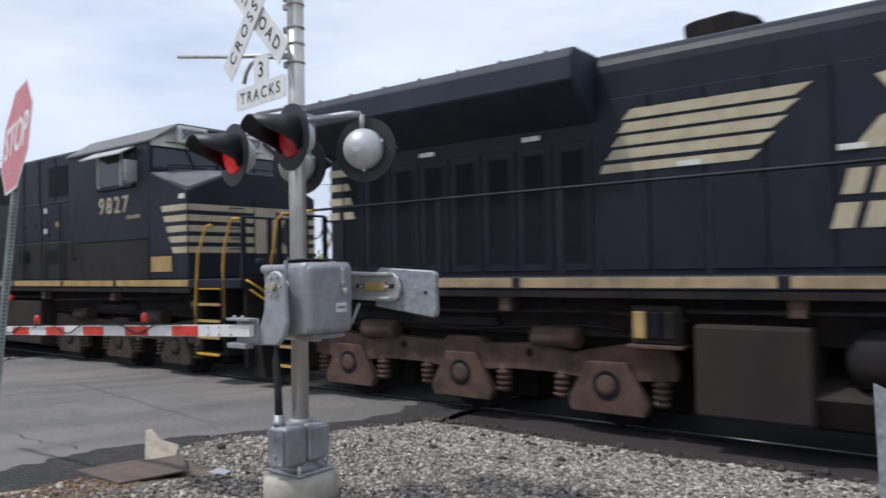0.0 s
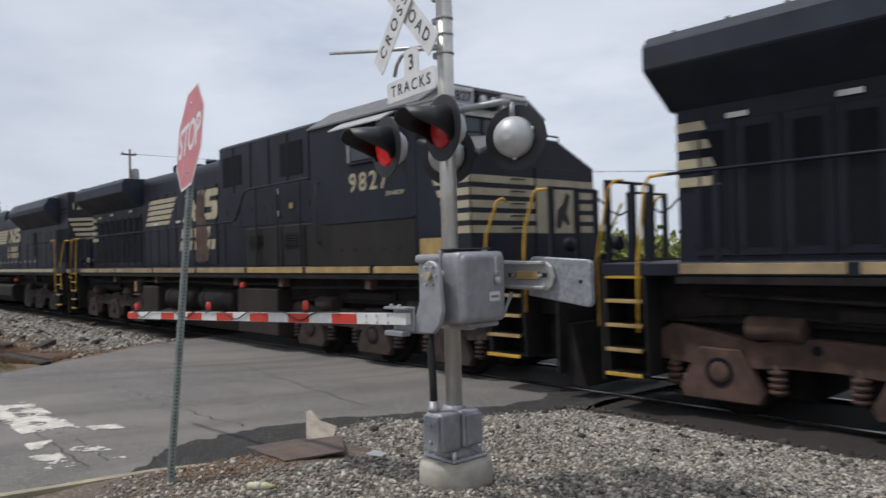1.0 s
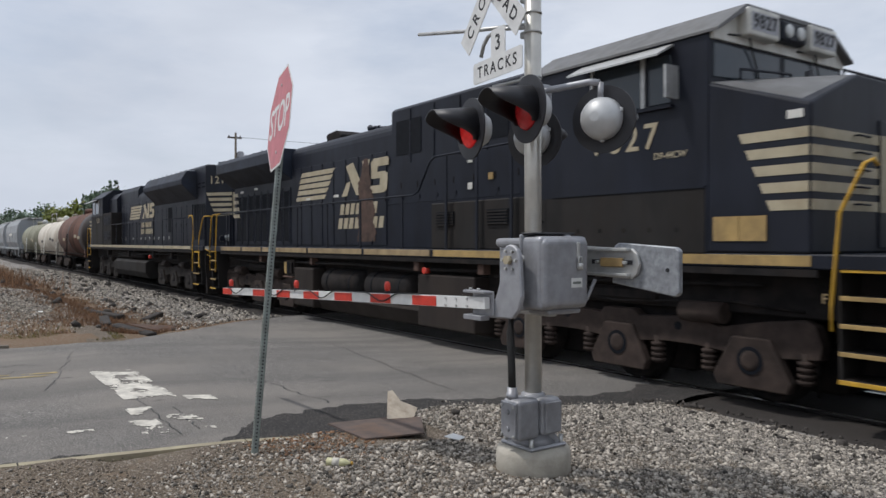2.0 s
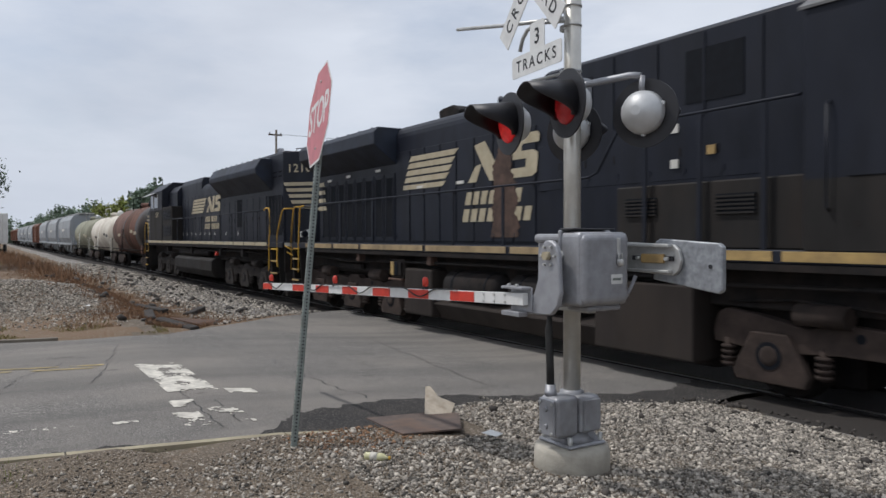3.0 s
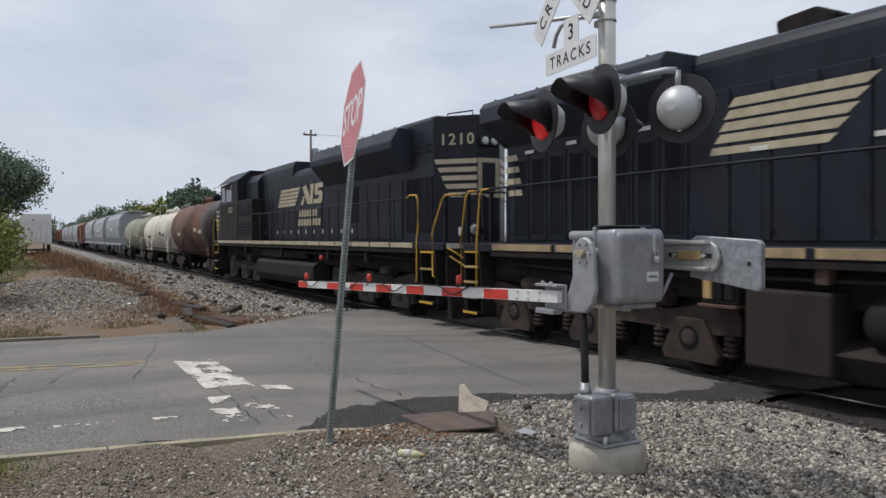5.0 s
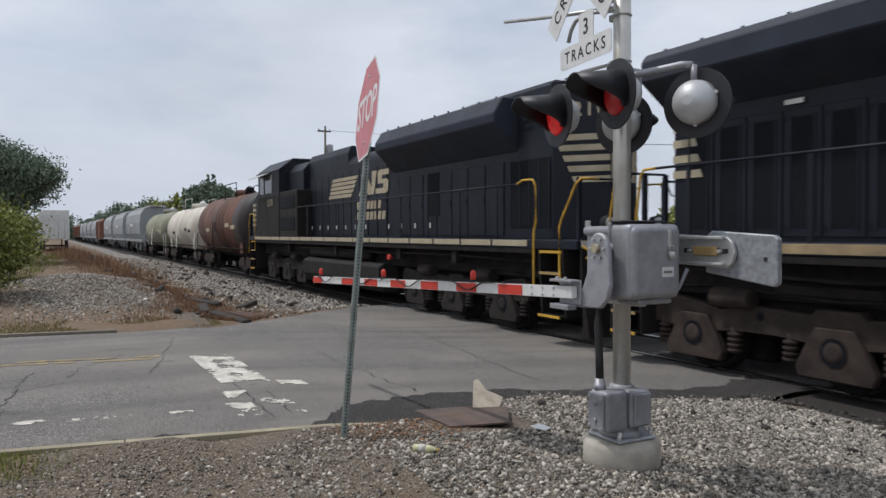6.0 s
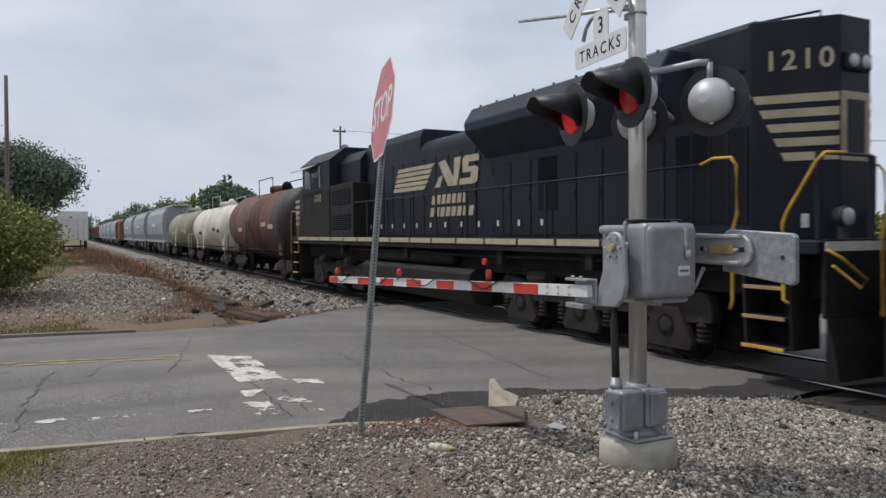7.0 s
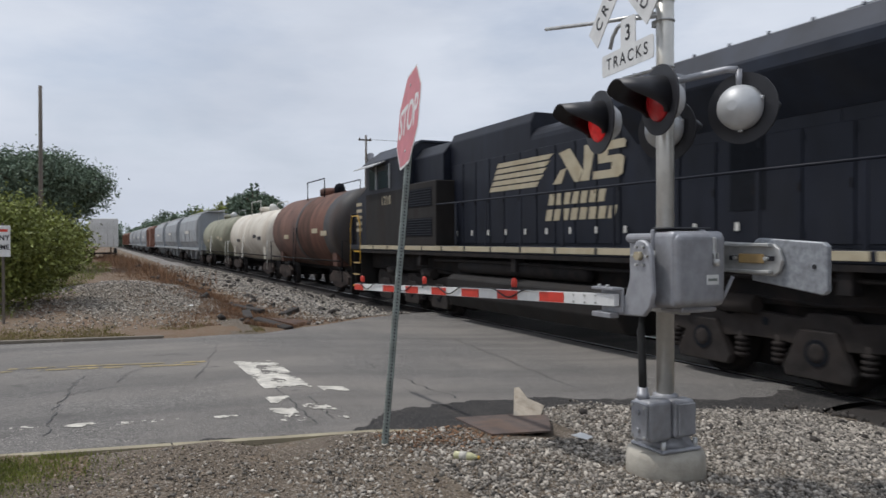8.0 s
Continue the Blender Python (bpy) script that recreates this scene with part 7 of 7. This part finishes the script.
tree("tree", "narrow tree top above a treeline", -99, 19.0, 11.0, 1.2, M["leaf_dark"], 40, 24, 0.4, 0.4)
tree("tree", "leafy tree in a treeline", -120, 19, 8.4, 4.6, M["leaf"], 160, 24, 0.55, 0.15)
tree("tree", "leafy tree in a treeline", -150, 20, 9.2, 5.0, M["leaf"], 150, 24, 0.6, 0.15)


def woods(name, spots, mat, label):
    clumps = []
    for x, y, h, r in spots:
        for k in range(60):
            d = rng.normal(size=3)
            d /= np.linalg.norm(d)
            clumps.append((x + d[0] * r * 0.8, y + d[1] * r * 0.8, ground_z(x, y) + h * (0.5 + 0.45 * d[2])))
    v, f = leaf_cloud(np.array(clumps), 16, 0.9, 0.55)
    tagged(new(name, quick_mesh(name, v, f, mat)), label, "woods", kind="stuff")


woods("far_woods", [(-170 - 14 * k, 21 + 3 * math.sin(k), 9.5 + 1.5 * math.sin(k * 2.1), 6) for k in range(14)] + [(-260 - 12 * k, -16 + 5 * k, 8 + math.sin(k * 1.7), 6) for k in range(8)], M["leaf_dark"], "distant dark green treeline beyond the train")
woods("far_woods", [(-75 + 7 * k, 66 + 4 * math.sin(k * 1.3), 4.0 + 0.9 * math.sin(k * 2.3), 4.5) for k in range(17)], M["leaf"], "green treeline across the tracks")


# ---- poles, sign, trailer ----
def utility_pole(x, y, h, label, arms, transformer):
    z = ground_z(x, y)
    ob = thing("utility_pole", label, "utility pole", pose(x, y, z), group="utility poles")
    part("pole", cyl((0, 0, -0.3), (0.1, 0.05, h), 0.115, 0.08, 14), M["wood"], ob)
    for k in range(arms):
        ca = part("cross_arm", box((-0.06, -0.55, h - 0.45 - 0.8 * k), (0.06, 0.55, h - 0.33 - 0.8 * k), 0.01), M["wood"], ob)
        for yy in (-0.45, 0.45):
            part("insulator", lathe((0, yy, h - 0.33 - 0.8 * k), (0, 0, 1), [(0, 0.03), (0.06, 0.06), (0.12, 0.05), (0.14, 0.02)], 10), M["alu"], ca)
    if transformer:
        tf = part("transformer", lathe((0.1, 0.42, h - 2.5), (0, 0, 1), [(0, 0.26), (0.03, 0.28), (0.95, 0.28), (1.05, 0.2), (1.08, 0.03)], 18), M["alu"], ob, "grey transformer can")
        part("bracket", box((0, 0.1, h - 1.9), (0.1, 0.3, h - 1.8)), M["galv"], tf)
    return ob


utility_pole(-57.1, 19.75, 10.7, "weathered wooden utility pole with a transformer", 1, True)
utility_pole(-40.0, -2.35, 8.95, "tall weathered wooden utility pole", 0, False)
utility_pole(-24, 60, 8.2, "distant wooden utility pole", 1, False)


def wire(a, b, sag, label):
    pts = []
    for k in range(13):
        u = k / 12
        pts.append((a[0] + (b[0] - a[0]) * u, a[1] + (b[1] - a[1]) * u, a[2] + (b[2] - a[2]) * u - sag * 4 * u * (1 - u)))
    ob = part("overhead_wire", tube(pts, 0.012, 5), M["rubber"])
    tagged(ob, label, "wire", "overhead wires")


for dy, dz in ((-0.45, 0), (0.45, 0)):
    wire((-57.0, 19.75 + dy, 9.65), (-24, 60 + dy, 7.6), 0.8, "thin dark overhead wire between poles")
    wire((-24, 60 + dy, 7.6), (30, 90 + dy, 7.8), 0.9, "thin dark overhead wire between poles")


def parking_sign():
    x, y = -16.6, -1.62
    z = ground_z(x, y)
    ob = thing("parking_sign", "white no-parking sign with dark words on a thin post", "road sign", pose(x, y, z, 0, 0, 62))
    part("post", box((-0.02, -0.02, -0.1), (0.02, 0.02, 1.95), 0.004), M["wood"], ob)
    pl = part("plate", box((-0.17, -0.032, 1.30), (0.17, -0.026, 1.90), 0.002), M["sheet_white"], ob)
    words("sign_lettering", "ANY", 0.15, pose(0, -0.034, 1.66, 90, 0, 0), M["letter"], pl, bold=0.002)
    words("sign_lettering", "TIME", 0.14, pose(0, -0.034, 1.48, 90, 0, 0), M["letter"], pl, bold=0.002)
    part("sign_bar", box((-0.12, -0.036, 1.78), (0.12, -0.033, 1.83)), M["sheet_red"], pl)


parking_sign()


def trailer():
    ob = thing("semi_trailer", "white box semi-trailer parked by the trees", "trailer", pose(-76, 0.67, ground_z(-76, 0.67)))
    part("body", box((-13, -1.25, 1.1), (0, 1.25, 3.75), 0.03), M["trailer"], ob)
    for k in range(12):
        part("side_rib", box((-12.6 + 1.1 * k, 1.25, 1.15), (-12.55 + 1.1 * k, 1.275, 3.7)), M["trailer"], ob)
    for y in (-0.62, 0.62):
        d = part("rear_door", box((0, y - 0.58, 1.2), (0.03, y + 0.58, 3.65), 0.01), M["trailer"], ob)
        for e in (-0.25, 0.25):
            part("lock_rod", cyl((0.045, y + e, 1.2), (0.045, y + e, 3.65), 0.018, n=8), M["galv"], d)
    part("bumper", box((-0.1, -1.1, 0.45), (0, 1.1, 0.6), 0.01), M["under"], ob)
    for x in (-1.6, -2.9):
        for y in (-1.05, 1.05):
            part("wheel", lathe((x, y - 0.14, 0.5), (0, 1, 0), [(0, 0.3), (0.02, 0.5), (0.26, 0.5), (0.28, 0.3)], 20), M["rubber"], ob)
    for s in (-0.8, 0.8):
        part("landing_leg", box((-11, s - 0.06, 0), (-10.88, s + 0.06, 1.1)), M["under"], ob)


trailer()


# ---- litter by the kerb ----
def slab(name, outline, t, m, mat, label, category, curl=0.0):
    bm = prism(outline, "z", 0, t)
    bmesh.ops.subdivide_edges(bm, edges=bm.edges[:], cuts=3, use_grid_fill=True)
    for v in bm.verts:
        v.co.z += curl * v.co.x ** 2 + 0.004 * noise.noise((v.co.x * 9, v.co.y * 9, 3))
    ob = part(name, bm, M[mat], None, "", m)
    return tagged(ob, label, category)


slab("sheet_metal", [(-0.02, 0.0), (0.5, 0.0), (0.5, 0.86), (0.04, 0.86), (-0.03, 0.89)], 0.012, pose(-0.61, 5.26, -0.16, 92, 0, -12), "galv_dull", "grey galvanised metal sheet standing in the gravel", "sheet metal")
slab("steel_plate", [(-5.52, 2.68), (-4.93, 2.70), (-4.82, 3.16), (-5.26, 3.42), (-5.40, 3.36)], 0.012, pose(0, 0, 0.012), "rustyplate", "flat rusty steel plate lying on the gravel", "steel plate")
card_m = pose(-5.36, 3.14, 0.0, 48, 0, 60)
slab("bent_card", [(0.0, 0.0), (0.21, 0.0), (0.26, 0.15), (0.12, 0.20), (0.05, 0.30), (0.01, 0.29)], 0.006, card_m, "card", "bent pale scrap of board leaning on the ground", "scrap board", -0.6)
slab("paper_scrap", [(-0.07, -0.03), (0.06, -0.04), (0.08, 0.03), (-0.03, 0.05)], 0.004, pose(-4.55, 3.25, 0.035, 8, 5, 30), "sheet_white", "crumpled white paper scrap on the gravel", "paper")
slab("paper_scrap", [(-0.07, -0.03), (0.06, -0.04), (0.08, 0.03), (-0.03, 0.05)], 0.004, pose(-18.2, 2.0, 0.0, 8, 5, 10), "sheet_white", "white scrap of paper on the dirt", "paper")
slab("paper_scrap", [(-0.25, -0.1), (0.26, -0.12), (0.28, 0.1), (-0.23, 0.15)], 0.01, pose(-30.5, 0.4, -0.02, 4, 5, 50), "sheet_white", "white scrap of plastic on the dirt", "paper")
slab("steel_plate", [(-0.75, -0.5), (0.7, -0.45), (0.75, 0.35), (-0.6, 0.5)], 0.02, pose(-15.6, 4.0, -0.28, -7, 4, 20), "rust", "rusty steel plate lying by the road edge", "steel plate")
for (x, y, l, a) in ((-15.0, 3.2, 1.6, 12), (-16.6, 3.0, 1.3, -8), (-19.5, 3.5, 1.5, 20), (-18.6, 4.4, 1.2, -30)):
    sl = part("old_sleeper", box((-l / 2, -0.1, -0.06), (l / 2, 0.1, 0.07), 0.02), M["tie"], None, "", pose(x, y, ground_z(x, y) + 0.03, 4, 2, a))
    tagged(sl, "broken old wooden sleeper lying in the weeds", "sleeper", "old sleepers")


def bottle():
    ob = thing("plastic_bottle", "empty cloudy plastic bottle lying on the gravel", "bottle", pose(-4.55, 2.20, 0.03, 0, 0, 42) @ Matrix.Scale(0.74, 4))
    part("body", lathe((0, 0, 0), (1, 0, 0), [(0, 0.02), (0.006, 0.036), (0.05, 0.037), (0.09, 0.033), (0.15, 0.037), (0.18, 0.034), (0.215, 0.014), (0.235, 0.013)], 18), M["bottle"], ob)
    part("cap", cyl((0.235, 0, 0), (0.25, 0, 0), 0.016, n=14), M["yellow"], ob)
    part("label_band", lathe((0.06, 0, 0), (1, 0, 0), [(0, 0.0385), (0.07, 0.0385)], 18), M["paint"], ob)


bottle()


# ---- what moves ----
def travelled(t):
    return 3.6 * t + 0.032 * t * t


def motions():
    for ob in MOVERS:
        start = ob.matrix_basis.copy()
        walk(ob, [(t, Matrix.Translation((travelled(t), 0, 0)) @ start) for t in (0, 1, 2, 3, 4, 5, 6, 7, 8)])
    for ob, x, r in WHEELS:
        walk(ob, [(0.2 * k, pose(x, 0, r, 0, math.degrees(travelled(0.2 * k) / r), 0)) for k in range(41)])


motions()
